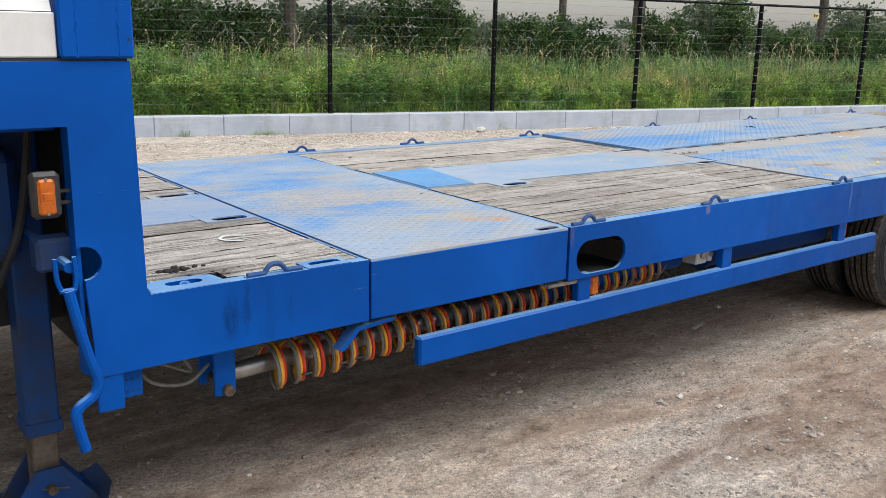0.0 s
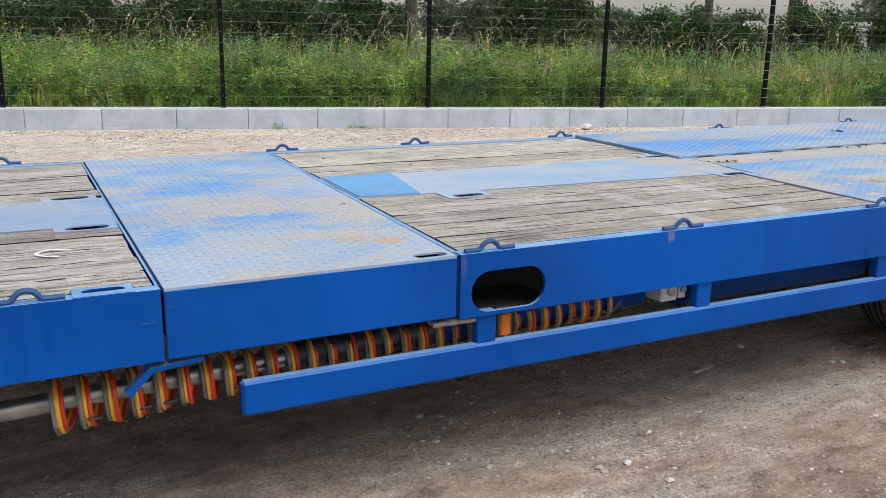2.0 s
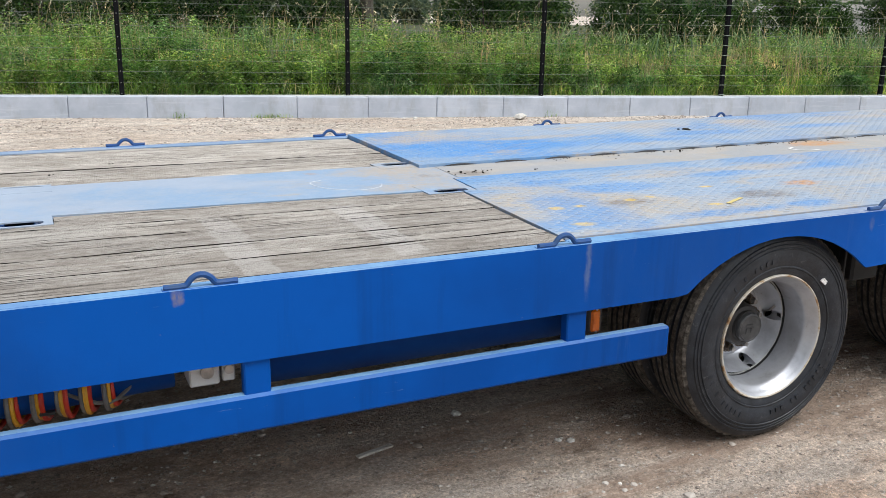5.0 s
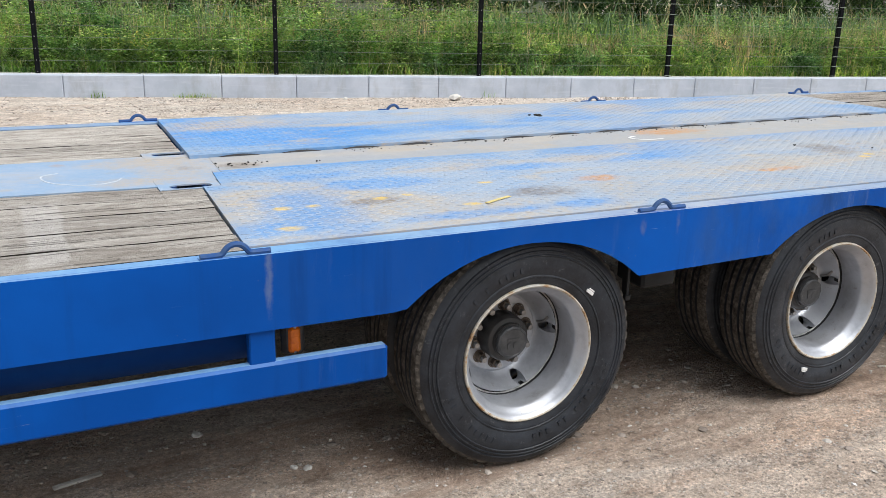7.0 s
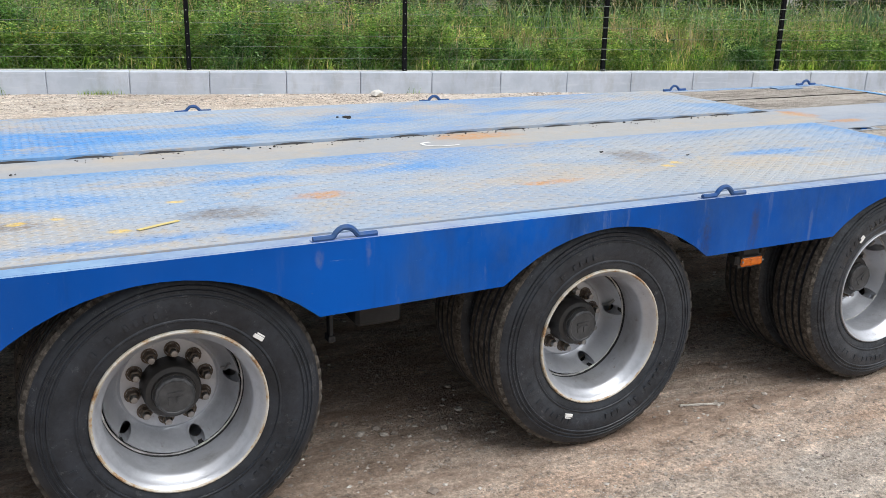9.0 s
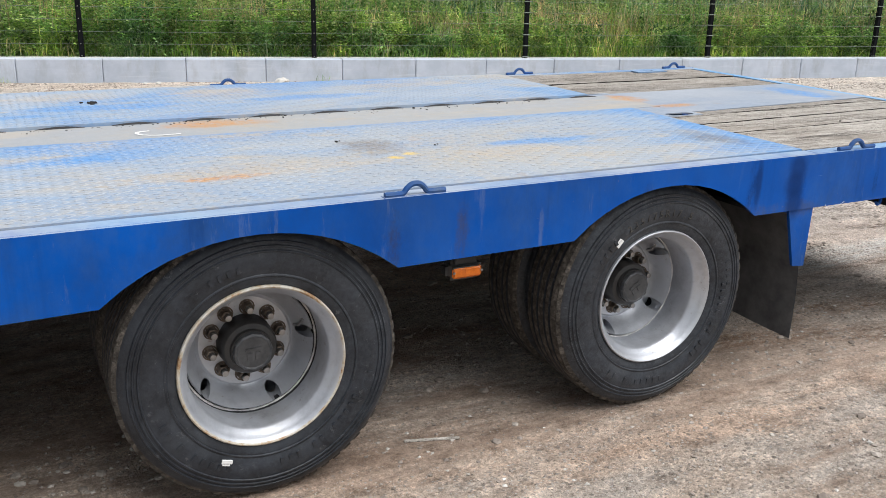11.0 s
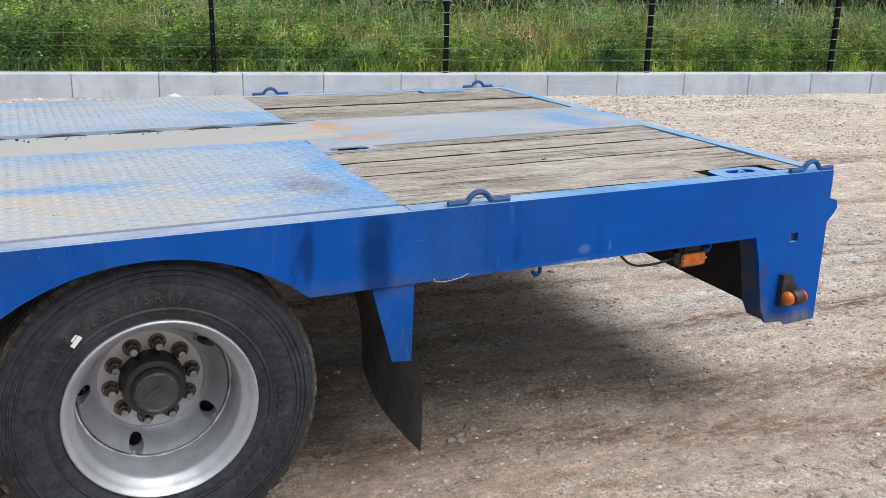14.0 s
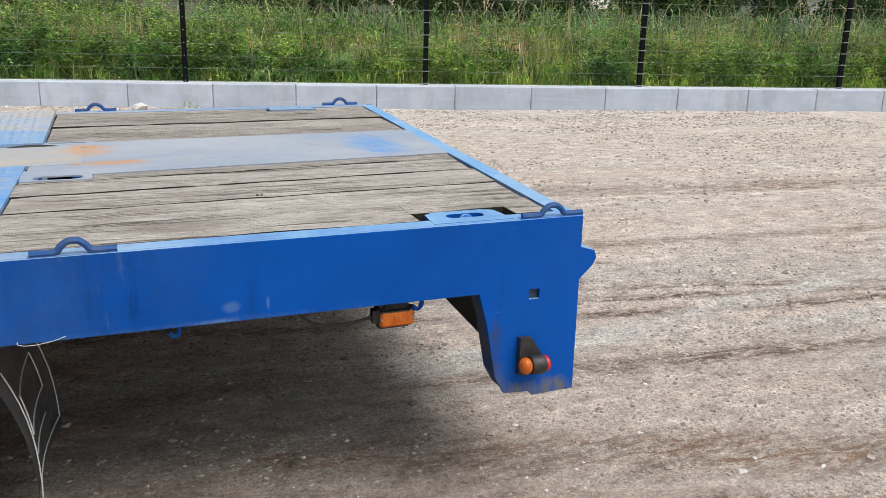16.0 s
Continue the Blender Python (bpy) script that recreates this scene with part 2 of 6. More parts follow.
def deck_paint(name, sand, ground=None, stains=True):
    n = Nodes(name)
    c = deck_colour(n, sand, ground, stains)
    n.bump(n.noise(90, 6, 0.75), 0.35, 0.003)
    return n.finish(c, n.grey(n.noise(5, 6, 0.7), 0.35, 0.65, 0.45, 0.75), spec=0.25)


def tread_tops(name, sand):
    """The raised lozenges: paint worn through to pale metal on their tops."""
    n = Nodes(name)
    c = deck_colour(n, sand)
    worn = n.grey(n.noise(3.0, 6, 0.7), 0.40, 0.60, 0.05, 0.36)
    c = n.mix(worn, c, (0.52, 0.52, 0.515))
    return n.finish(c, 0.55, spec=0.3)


def weathered_wood():
    n = Nodes("weathered_wood")
    shift = n.object_random()
    grain = n.noise(7, 9, 0.8, (0.8, 3.6, 4), distort=0.5)
    c = n.ramp(grain, [(0.32, (0.25, 0.228, 0.208)), (0.44, (0.43, 0.40, 0.372)), (0.54, (0.54, 0.512, 0.482)), (0.66, (0.69, 0.67, 0.645))])
    fine = n.noise(40, 8, 0.85, (0.42, 3.2, 4))
    c = n.mix(0.7, c, n.ramp(fine, [(0.36, (0.45, 0.42, 0.39)), (0.45, (0.92, 0.91, 0.89)), (0.55, (1.08, 1.08, 1.07)), (0.66, (1.5, 1.5, 1.48))]), "MULTIPLY")
    blotch = n.grey(n.noise(2.6, 9, 0.75, (0.8, 1.1, 1)), 0.50, 0.62)
    c = n.mix(n.math("MULTIPLY", blotch, 0.36), c, (0.20, 0.165, 0.13))
    bleached = n.grey(n.noise(1.5, 8, 0.7, (1.5, 0.4, 1)), 0.53, 0.60)
    c = n.mix(n.math("MULTIPLY", bleached, 0.38), c, (0.53, 0.515, 0.49))
    worn = n.grey(fine, 0.38, 0.54, 0.25, 1.0)
    place = n.node("ShaderNodeSeparateXYZ")
    n.link(n.node("ShaderNodeNewGeometry").outputs["Position"], place.inputs[0])
    # oil stains, then pale bars where battens lay
    for x, y, rx, ry, colour, amount in ((2.72, 2.30, 0.10, 0.07, (0.10, 0.085, 0.07), 0.6), (3.0, 2.85, 0.18, 0.12, (0.50, 0.49, 0.47), 0.5),
                                         (9.15, 2.35, 0.14, 0.06, (0.10, 0.08, 0.06), 0.6), (9.98, 2.34, 0.12, 0.05, (0.05, 0.04, 0.03), 0.7), (1.0, 2.30, 0.12, 0.06, (0.07, 0.055, 0.045), 0.6)):
        c = n.mix(n.math("MULTIPLY", n.spot(x, y, rx, ry, "XY", 0.45), n.math("MULTIPLY", worn, amount)), c, colour)
    for x, y, rx, ry, amount in ((3.97, 2.60, 0.052, 0.34, 0.85), (3.51, 2.58, 0.05, 0.36, 0.65)):
        side = n.math("ADD", n.math("ABSOLUTE", n.math("SUBTRACT", place.outputs["X"], x)), n.math("MULTIPLY", n.math("SUBTRACT", n.pos, 0.5), 0.06))
        end = n.math("ADD", n.math("ABSOLUTE", n.math("SUBTRACT", place.outputs["Y"], y)), n.math("MULTIPLY", n.math("SUBTRACT", n.pos, 0.5), 0.3))
        bar = n.math("MULTIPLY", n.grey(side, rx + 0.004, rx - 0.006), n.grey(end, ry + 0.03, ry - 0.03))
        c = n.mix(n.math("MULTIPLY", bar, n.math("MULTIPLY", worn, amount)), c, (0.66, 0.64, 0.625))
    soiled = n.math("MULTIPLY", n.grey(place.outputs["X"], 8.4, 8.8), n.grey(n.noise(2.2, 8, 0.72, (0.5, 1.3, 1)), 0.36, 0.56, 0.15, 0.50))
    c = n.mix(soiled, c, n.ramp(fine, [(0.38, (0.135, 0.113, 0.097)), (0.55, (0.375, 0.335, 0.298)), (0.66, (0.53, 0.49, 0.45))]))
    tone = n.ramp(shift, [(0.0, (0.77, 0.755, 0.735)), (0.5, (0.96, 0.94, 0.91)), (1.0, (1.10, 1.08, 1.05))])
    c = n.mix(1.0, c, tone, "MULTIPLY")
    crack = n.math("MULTIPLY", n.grey(n.noise(10, 7, 0.7, (0.16, 7, 6)), 0.57, 0.60), n.grey(n.noise(1.6, 3), 0.40, 0.50))
    c = n.mix(n.math("MULTIPLY", crack, 0.7), c, (0.05, 0.04, 0.032))
    speck = n.grey(n.noise(44, 6, 0.75, (0.4, 1.4, 1)), 0.635, 0.66)
    c = n.mix(n.math("MULTIPLY", speck, 0.85), c, (0.03, 0.025, 0.02))
    n.bump(n.math("SUBTRACT", n.math("ADD", grain, n.math("MULTIPLY", fine, 0.6)), crack), 0.9, 0.010)
    return n.finish(c, 0.88, spec=0.2)


def tyre_rubber():
    n = Nodes("tyre_rubber")
    c = n.ramp(n.noise(11, 7, 0.7), [(0.40, (0.008, 0.010, 0.014)), (0.60, (0.019, 0.023, 0.031))])
    dust = n.grey(n.noise(4, 9, 0.75), 0.52, 0.70)
    along = n.node("ShaderNodeSeparateXYZ")
    n.link(n.node("ShaderNodeNewGeometry").outputs["Position"], along.inputs[0])
    c = n.mix(n.math("MULTIPLY", dust, n.grey(along.outputs["X"], 5.6, 7.8, 0.22, 0.6)), c, (0.070, 0.078, 0.090))
    fine = n.grey(n.noise(60, 8, 0.85), 0.42, 0.60)
    c = n.mix(n.math("MULTIPLY", fine, n.grey(along.outputs["X"], 5.6, 7.8, 0.10, 0.36)), c, (0.070, 0.079, 0.092))
    scuff = n.grey(n.noise(26, 8, 0.85), 0.585, 0.64)
    c = n.mix(n.math("MULTIPLY", scuff, 0.42), c, (0.15, 0.152, 0.158))
    n.bump(n.noise(90, 6, 0.75), 0.35, 0.003)
    return n.finish(c, n.grey(n.noise(9, 6, 0.7), 0.35, 0.65, 0.36, 0.60), spec=0.38)


def tread_rubber():
    n = Nodes("tread_rubber")
    c = n.ramp(n.noise(45, 8, 0.75), [(0.36, (0.026, 0.023, 0.020)), (0.52, (0.072, 0.064, 0.056)), (0.66, (0.16, 0.14, 0.12))])
    n.bump(n.noise(80, 6, 0.75), 0.5, 0.004)
    return n.finish(c, 0.9, spec=0.2)


def rim_paint():
    n = Nodes("rim_paint")
    c = n.ramp(n.noise(9, 7, 0.7), [(0.38, (0.40, 0.415, 0.45)), (0.62, (0.55, 0.57, 0.61))])
    grime = n.grey(n.noise(4.5, 8, 0.7), 0.50, 0.68)
    c = n.mix(n.math("MULTIPLY", grime, 0.62), c, (0.15, 0.14, 0.13))
    rust = n.grey(n.noise(19, 8, 0.75), 0.62, 0.70)
    c = n.mix(n.math("MULTIPLY", rust, 0.6), c, (0.16, 0.09, 0.05))
    n.bump(n.noise(80, 5, 0.7), 0.2, 0.002)
    return n.finish(c, n.grey(n.noise(12, 5, 0.7), 0.35, 0.65, 0.32, 0.52), 0.62)


def rim_lip():
    n = Nodes("rusty_lip")
    c = n.ramp(n.noise(19, 8, 0.75), [(0.40, (0.52, 0.505, 0.47)), (0.52, (0.44, 0.39, 0.31)), (0.60, (0.33, 0.20, 0.10)), (0.68, (0.16, 0.085, 0.045))])
    n.bump(n.noise(90, 5, 0.7), 0.4, 0.003)
    return n.finish(c, 0.6)


def simple(name, lo, hi, scale=12, rough=0.6, metal=0.0, bump=0.2, spec=0.5):
    n = Nodes(name)
    f = n.noise(scale, 6, 0.65)
    c = n.ramp(f, [(0.32, lo), (0.68, hi)])
    n.bump(n.noise(scale * 5, 4, 0.6), bump, 0.003)
    return n.finish(c, rough, metal, spec)


def gravel_ground():
    """Compacted gravel: tan fines, smooth brown dirt in long streaks, grey stones of several sizes, wheel tracks."""
    n = Nodes("gravel_ground")
    big = n.noise(0.45, 7, 0.66)
    c = n.ramp(big, [(0.40, (0.40, 0.312, 0.25)), (0.50, (0.505, 0.418, 0.35)), (0.62, (0.585, 0.515, 0.45))])
    loam = n.grey(n.noise(0.8, 8, 0.7, (0.5, 1.4, 1), distort=0.6), 0.50, 0.60)
    c = n.mix(n.math("MULTIPLY", loam, 0.55), c, (0.47, 0.325, 0.24))
    xyz = n.node("ShaderNodeSeparateXYZ")
    n.link(n.node("ShaderNodeNewGeometry").outputs["Position"], xyz.inputs[0])
    # long smooth streaks of driven-in brown dirt, denser towards low y, darker towards low x
    lane = n.math("MAXIMUM", n.math("MULTIPLY", n.grey(xyz.outputs["Y"], 5.5, 3.0, 0.25, 1.0), n.math("MAXIMUM", n.grey(xyz.outputs["X"], 10.3, 8.3, 0.4, 1.0), n.grey(xyz.outputs["Y"], 2.8, 2.2, 0.0, 0.95))), 0.25)
    dirt = n.grey(n.noise(1.5, 8, 0.7, (0.24, 1.35, 1), distort=0.5), 0.455, 0.565)
    dirt = n.math("MULTIPLY", dirt, lane)
    c = n.mix(n.math("MULTIPLY", dirt, 0.8), c, n.mix(n.grey(xyz.outputs["X"], 8.0, 9.3), n.ramp(n.noise(5, 7, 0.7), [(0.40, (0.235, 0.165, 0.125)), (0.60, (0.36, 0.272, 0.215))]), (0.40, 0.30, 0.24)))
    # paler ground from x = 9 on
    c = n.mix(n.grey(xyz.outputs["X"], 9.0, 10.5, 0.0, 0.60), c, n.ramp(n.noise(2.1, 8, 0.7), [(0.40, (0.51, 0.44, 0.395)), (0.60, (0.66, 0.592, 0.54))]))
    wobble = n.math("MULTIPLY", n.math("SUBTRACT", n.noise(0.5, 3), 0.5), 0.35)
    clumps = n.grey(n.noise(20, 8, 0.8, (0.5, 1.5, 1)), 0.46, 0.53, 0.2, 1.0)
    streaks = n.grey(n.noise(2.4, 6, 0.7, (0.3, 2.2, 1)), 0.36, 0.50, 0.35, 0.97)
    marks = ((-0.24, 3.87, 0.05, (0.10, 0.063, 0.042)), (-0.22, 3.70, 0.06, (0.12, 0.075, 0.05)), (-0.17, 3.48, 0.07, (0.11, 0.07, 0.047)), (-0.12, 2.90, 0.10, (0.13, 0.082, 0.055)), (-0.3, 2.06, 0.20, (0.24, 0.155, 0.105)), (-0.3, 1.72, 0.14, (0.25, 0.165, 0.115)),
             (0.17, 3.33, 0.12, (0.52, 0.505, 0.485)), (-0.08, 3.18, 0.10, (0.54, 0.52, 0.49)), (-0.12, 6.1, 0.22, (0.22, 0.15, 0.105)), (-0.08, 4.6, 0.10, (0.22, 0.15, 0.105)))
    for slope, y0, half, colour in marks:
        line = n.math("SUBTRACT", n.math("ADD", xyz.outputs["Y"], wobble), n.math("ADD", n.math("MULTIPLY", n.math("SUBTRACT", xyz.outputs["X"], 11.3), slope), y0))
        band = n.math("MULTIPLY", n.grey(n.math("ABSOLUTE", line), half, half * 0.35), n.grey(xyz.outputs["X"], 6.5, 8.5))
        c = n.mix(n.math("MULTIPLY", n.math("MULTIPLY", band, clumps), streaks), c, colour)
    stony = n.math("MULTIPLY", n.grey(n.noise(1.1, 7, 0.68, (0.35, 1.3, 1)), 0.47, 0.57), n.math("SUBTRACT", 1.0, dirt))
    c = n.mix(n.math("MULTIPLY", stony, 0.6), c, (0.425, 0.395, 0.365))
    c = n.mix(n.grey(xyz.outputs["Y"], 6.0, 9.5, 0.0, 0.5), c, n.ramp(n.noise(3, 8, 0.7), [(0.4, (0.50, 0.45, 0.39)), (0.6, (0.64, 0.60, 0.545))]))
    fine = n.noise(60, 9, 0.85)
    grit = n.ramp(fine, [(0.37, (0.36, 0.335, 0.31)), (0.45, (0.82, 0.81, 0.79)), (0.53, (1.12, 1.11, 1.10)), (0.61, (1.7, 1.68, 1.65))])
    c = n.mix(n.math("SUBTRACT", 0.85, n.math("MULTIPLY", dirt, 0.4)), c, grit, "MULTIPLY")
    clod = n.ramp(n.noise(9, 9, 0.78, (0.7, 1.2, 1)), [(0.36, (0.48, 0.44, 0.41)), (0.44, (0.93, 0.91, 0.89)), (0.54, (1.20, 1.19, 1.18)), (0.64, (1.62, 1.61, 1.60))])
    c = n.mix(0.8, c, clod, "MULTIPLY")
    height = n.math("MULTIPLY", fine, 0.6)
    loose = n.math("SUBTRACT", 1.0, n.math("MULTIPLY", dirt, 0.75))
    for scale, lo, amount in ((34, 0.84, 0.6), (66, 0.74, 0.7), (115, 0.64, 0.75)):
        v = n.node("ShaderNodeTexVoronoi", Scale=scale)
        n.link(n.coords((1, 1.2, 1)), v.inputs["Vector"])
        bw = n.node("ShaderNodeRGBToBW")
        n.link(v.outputs["Color"], bw.inputs[0])
        chips = n.math("MULTIPLY", n.grey(bw.outputs[0], lo, lo + 0.02), n.grey(v.outputs["Distance"], 0.42, 0.34))
        chips = n.math("MULTIPLY", chips, loose)
        tone = n.ramp(bw.outputs[0], [(lo, (0.15, 0.125, 0.107)), (lo + 0.06, (0.27, 0.237, 0.21)), (lo + 0.14, (0.42, 0.39, 0.36)), (lo + 0.24, (0.78, 0.76, 0.73))])
        c = n.mix(n.math("MULTIPLY", chips, amount), c, tone)
        height = n.math("ADD", height, n.math("MULTIPLY", chips, 0.6))
    first = n.bump(n.noise(7, 8, 0.75), 0.6, 0.05)
    n.bump(height, 1.0, 0.016, first)
    return n.finish(c, 0.92, spec=0.2)


def pebble_stone():
    n = Nodes("pebble_stone")
    c = n.ramp(n.island(), [(0.0, (0.20, 0.165, 0.14)), (0.4, (0.30, 0.255, 0.22)), (0.85, (0.42, 0.372, 0.328)), (0.95, (0.52, 0.485, 0.445)), (1.0, (0.74, 0.715, 0.68))])
    c = n.mix(0.5, c, n.ramp(n.noise(60, 5), [(0.3, (0.6, 0.58, 0.55)), (0.7, (1.2, 1.2, 1.2))]), "MULTIPLY")
    n.bump(n.noise(120, 4), 0.3, 0.002)
    return n.finish(c, 0.85)


def concrete():
    n = Nodes("concrete")
    c = n.ramp(n.noise(2.2, 7, 0.65), [(0.40, (0.415, 0.46, 0.535)), (0.62, (0.505, 0.55, 0.63))])
    c = n.mix(0.5, c, n.ramp(n.object_random(), [(0.0, (0.86, 0.86, 0.87)), (1.0, (1.06, 1.06, 1.06))]), "MULTIPLY")
    stain = n.grey(n.noise(4, 7, 0.7, (1, 1, 0.35)), 0.52, 0.70)
    c = n.mix(n.math("MULTIPLY", stain, 0.42), c, (0.27, 0.265, 0.255))
    pale = n.grey(n.noise(3, 8, 0.75, (0.5, 0.5, 6)), 0.55, 0.64)
    c = n.mix(n.math("MULTIPLY", pale, 0.35), c, (0.60, 0.63, 0.68))
    n.bump(n.noise(60, 6, 0.7), 0.35, 0.004)
    return n.finish(c, 0.88, spec=0.25)


def leaf_material(name, stops, rough=0.55):
    n = Nodes(name)
    c = n.ramp(n.island(), stops)
    patch = n.ramp(n.noise(0.9, 5, 0.6), [(0.40, (0.55, 0.68, 0.45)), (0.60, (1.35, 1.2, 1.0))])
    c = n.mix(0.8, c, patch, "MULTIPLY")
    tuft = n.ramp(n.noise(3.4, 5, 0.65), [(0.38, (0.55, 0.6, 0.5)), (0.48, (1.1, 1.1, 1.05)), (0.60, (2.1, 1.95, 1.8))])
    c = n.mix(0.85, c, tuft, "MULTIPLY")
    cool = n.grey(n.noise(1.4, 4, 0.6), 0.50, 0.60)
    c = n.mix(n.math("MULTIPLY", cool, 0.8), c, n.mix(1.0, c, (0.62, 0.80, 1.25), "MULTIPLY"))
    n.finish(c, rough, spec=0.1)
    leafy = n.node("ShaderNodeBsdfTranslucent")
    n.link(c, leafy.inputs["Color"])
    both = n.node("ShaderNodeMixShader")
    both.inputs[0].default_value = 0.4
    n.link(n.bsdf.outputs[0], both.inputs[1])
    n.link(leafy.outputs[0], both.inputs[2])
    n.link(both.outputs[0], n.tree.nodes["Material Output"].inputs["Surface"])
    return n.mat


BLUE = blue_paint()
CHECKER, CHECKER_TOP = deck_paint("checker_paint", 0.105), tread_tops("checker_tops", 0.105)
FRONT_STRIP = deck_paint("front_strip_paint", 0.03, ((0.29, 0.345, 0.44), (0.21, 0.31, 0.48)), False)
STRIP = deck_paint("strip_paint", 0.02, ((0.33, 0.40, 0.505), (0.25, 0.365, 0.52)), False)
SANDY = deck_paint("sandy_strip_paint", 0.10, ((0.41, 0.38, 0.345), (0.33, 0.345, 0.37)))
GREYED = deck_paint("greyed_strip_paint", 0.0, ((0.33, 0.355, 0.40), (0.27, 0.315, 0.39)))
FRESH = deck_paint("fresh_deck_paint", -0.02, ((0.10, 0.295, 0.57), (0.05, 0.24, 0.56)), False)
DUSTY_EDGE = deck_paint("dusty_edge_paint", 0.06, ((0.30, 0.35, 0.43), (0.19, 0.30, 0.47)), False)
END_EDGE = deck_paint("end_edge_paint", 0.0, ((0.20, 0.37, 0.58), (0.13, 0.33, 0.59)), False)
WOOD = weathered_wood()
GRIME = simple("joint_grime", (0.006, 0.005, 0.004), (0.03, 0.024, 0.018), 30, 0.95)
RUBBER, TREAD, RIM, LIP = tyre_rubber(), tread_rubber(), rim_paint(), rim_lip()
BEAD = simple("pale_weld", (0.30, 0.29, 0.28), (0.72, 0.71, 0.69), 24, 0.5)
DUSTY = simple("dusty_rubber", (0.035, 0.034, 0.033), (0.075, 0.07, 0.063), 40, 0.8)
RING = simple("worn_ring_steel", (0.003, 0.062, 0.25), (0.045, 0.09, 0.19), 25, 0.5, spec=0.3)
# trailer blue with the shade under the deck put into its colour
SHADED_TANK = simple("shaded_tank_paint", (0.000, 0.03, 0.16), (0.001, 0.05, 0.22), 5, 0.65, spec=0.15)
SCUFFED = simple("scuffed_blue_paint", (0.085, 0.085, 0.078), (0.015, 0.055, 0.17), 7, 0.6, spec=0.2)
LEG = simple("grimy_blue_paint", (0.035, 0.040, 0.050), (0.004, 0.07, 0.29), 4.6, 0.6, spec=0.2)
RUSTY = simple("rusty_steel", (0.055, 0.042, 0.033), (0.20, 0.16, 0.13), 14, 0.7, 0.3)
# real dark underbody parts, and near-black faces that stand in for shade
DARK = simple("dark_underbody_and_shade", (0.010, 0.011, 0.013), (0.03, 0.03, 0.032), 8, 0.75)
HUB = simple("hub_black", (0.010, 0.010, 0.011), (0.038, 0.036, 0.035), 20, 0.5)
CAP = simple("cap_black", (0.022, 0.024, 0.028), (0.07, 0.072, 0.076), 30, 0.45)
NUT = simple("rusty_nut", (0.05, 0.036, 0.026), (0.16, 0.12, 0.09), 60, 0.55, 0.3)
STEEL = simple("bare_steel", (0.22, 0.22, 0.22), (0.42, 0.41, 0.40), 14, 0.35, 0.85)
AMBER = simple("amber_lens", (0.40, 0.075, 0.003), (0.62, 0.15, 0.010), 42, 0.2, bump=0.5)
RED_LENS = simple("red_lens", (0.45, 0.01, 0.01), (0.6, 0.02, 0.02), 30, 0.2)
PLASTIC = simple("black_plastic", (0.012, 0.012, 0.013), (0.035, 0.034, 0.033), 30, 0.5)
FLAP = simple("flap_rubber", (0.085, 0.088, 0.094), (0.19, 0.19, 0.195), 11, 0.6)
HOSE_RED = simple("red_hose", (0.45, 0.02, 0.01), (0.62, 0.05, 0.02), 20, 0.4)
HOSE_YELLOW = simple("yellow_hose", (0.62, 0.29, 0.015), (0.78, 0.42, 0.04), 20, 0.4)
HOSE_GREY = simple("grey_hose", (0.09, 0.085, 0.08), (0.20, 0.19, 0.18), 20, 0.5)
WHITE = simple("white_paint", (0.66, 0.66, 0.65), (0.80, 0.80, 0.79), 6, 0.5)
CHALK = simple("faint_chalk", (0.42, 0.47, 0.54), (0.62, 0.65, 0.68), 60, 0.9)
GREYBOX = simple("grey_plastic", (0.42, 0.41, 0.39), (0.56, 0.55, 0.53), 9, 0.5)
YELLOW = simple("yellow_marking", (0.55, 0.42, 0.14), (0.62, 0.54, 0.26), 60, 0.8)
FENCE = simple("black_fence_coating", (0.003, 0.0035, 0.005), (0.007, 0.0075, 0.009), 10, 0.7, spec=0.1)
WIRE = simple("green_grey_wire", (0.16, 0.19, 0.16), (0.26, 0.29, 0.25), 10, 0.4)
GROUND, PEBBLE, CONCRETE = gravel_ground(), pebble_stone(), concrete()
PALE_GRAVEL = simple("pale_gravel", (0.44, 0.43, 0.41), (0.80, 0.79, 0.76), 45, 0.9, 0.0, 0.8)
PALESTONE = simple("pale_stone", (0.42, 0.40, 0.37), (0.68, 0.66, 0.62), 14, 0.85)
SOIL = simple("mossy_soil", (0.035, 0.045, 0.02), (0.08, 0.09, 0.04), 5, 0.95)
BARK = simple("bark", (0.05, 0.042, 0.034), (0.15, 0.13, 0.105), 9, 0.9, 0.0, 0.7)
DEBRIS = simple("dark_debris", (0.008, 0.007, 0.006), (0.03, 0.026, 0.02), 40, 0.9)
GRASS = leaf_material("grass", [(0.0, (0.07, 0.16, 0.03)), (0.35, (0.16, 0.285, 0.05)), (0.7, (0.27, 0.40, 0.085)), (0.88, (0.42, 0.43, 0.19)), (1.0, (0.56, 0.48, 0.28))])
WEED = leaf_material("weed_leaf", [(0.0, (0.07, 0.155, 0.035)), (0.5, (0.16, 0.30, 0.07)), (0.85, (0.29, 0.43, 0.13)), (1.0, (0.44, 0.52, 0.26))])
WEED_DARK = leaf_material("dark_weed_leaf", [(0.0, (0.035, 0.09, 0.025)), (0.6, (0.08, 0.18, 0.045)), (1.0, (0.16, 0.29, 0.09))])
WEED_PALE = leaf_material("pale_weed_leaf", [(0.0, (0.17, 0.28, 0.07)), (0.6, (0.31, 0.44, 0.14)), (1.0, (0.52, 0.58, 0.30))])
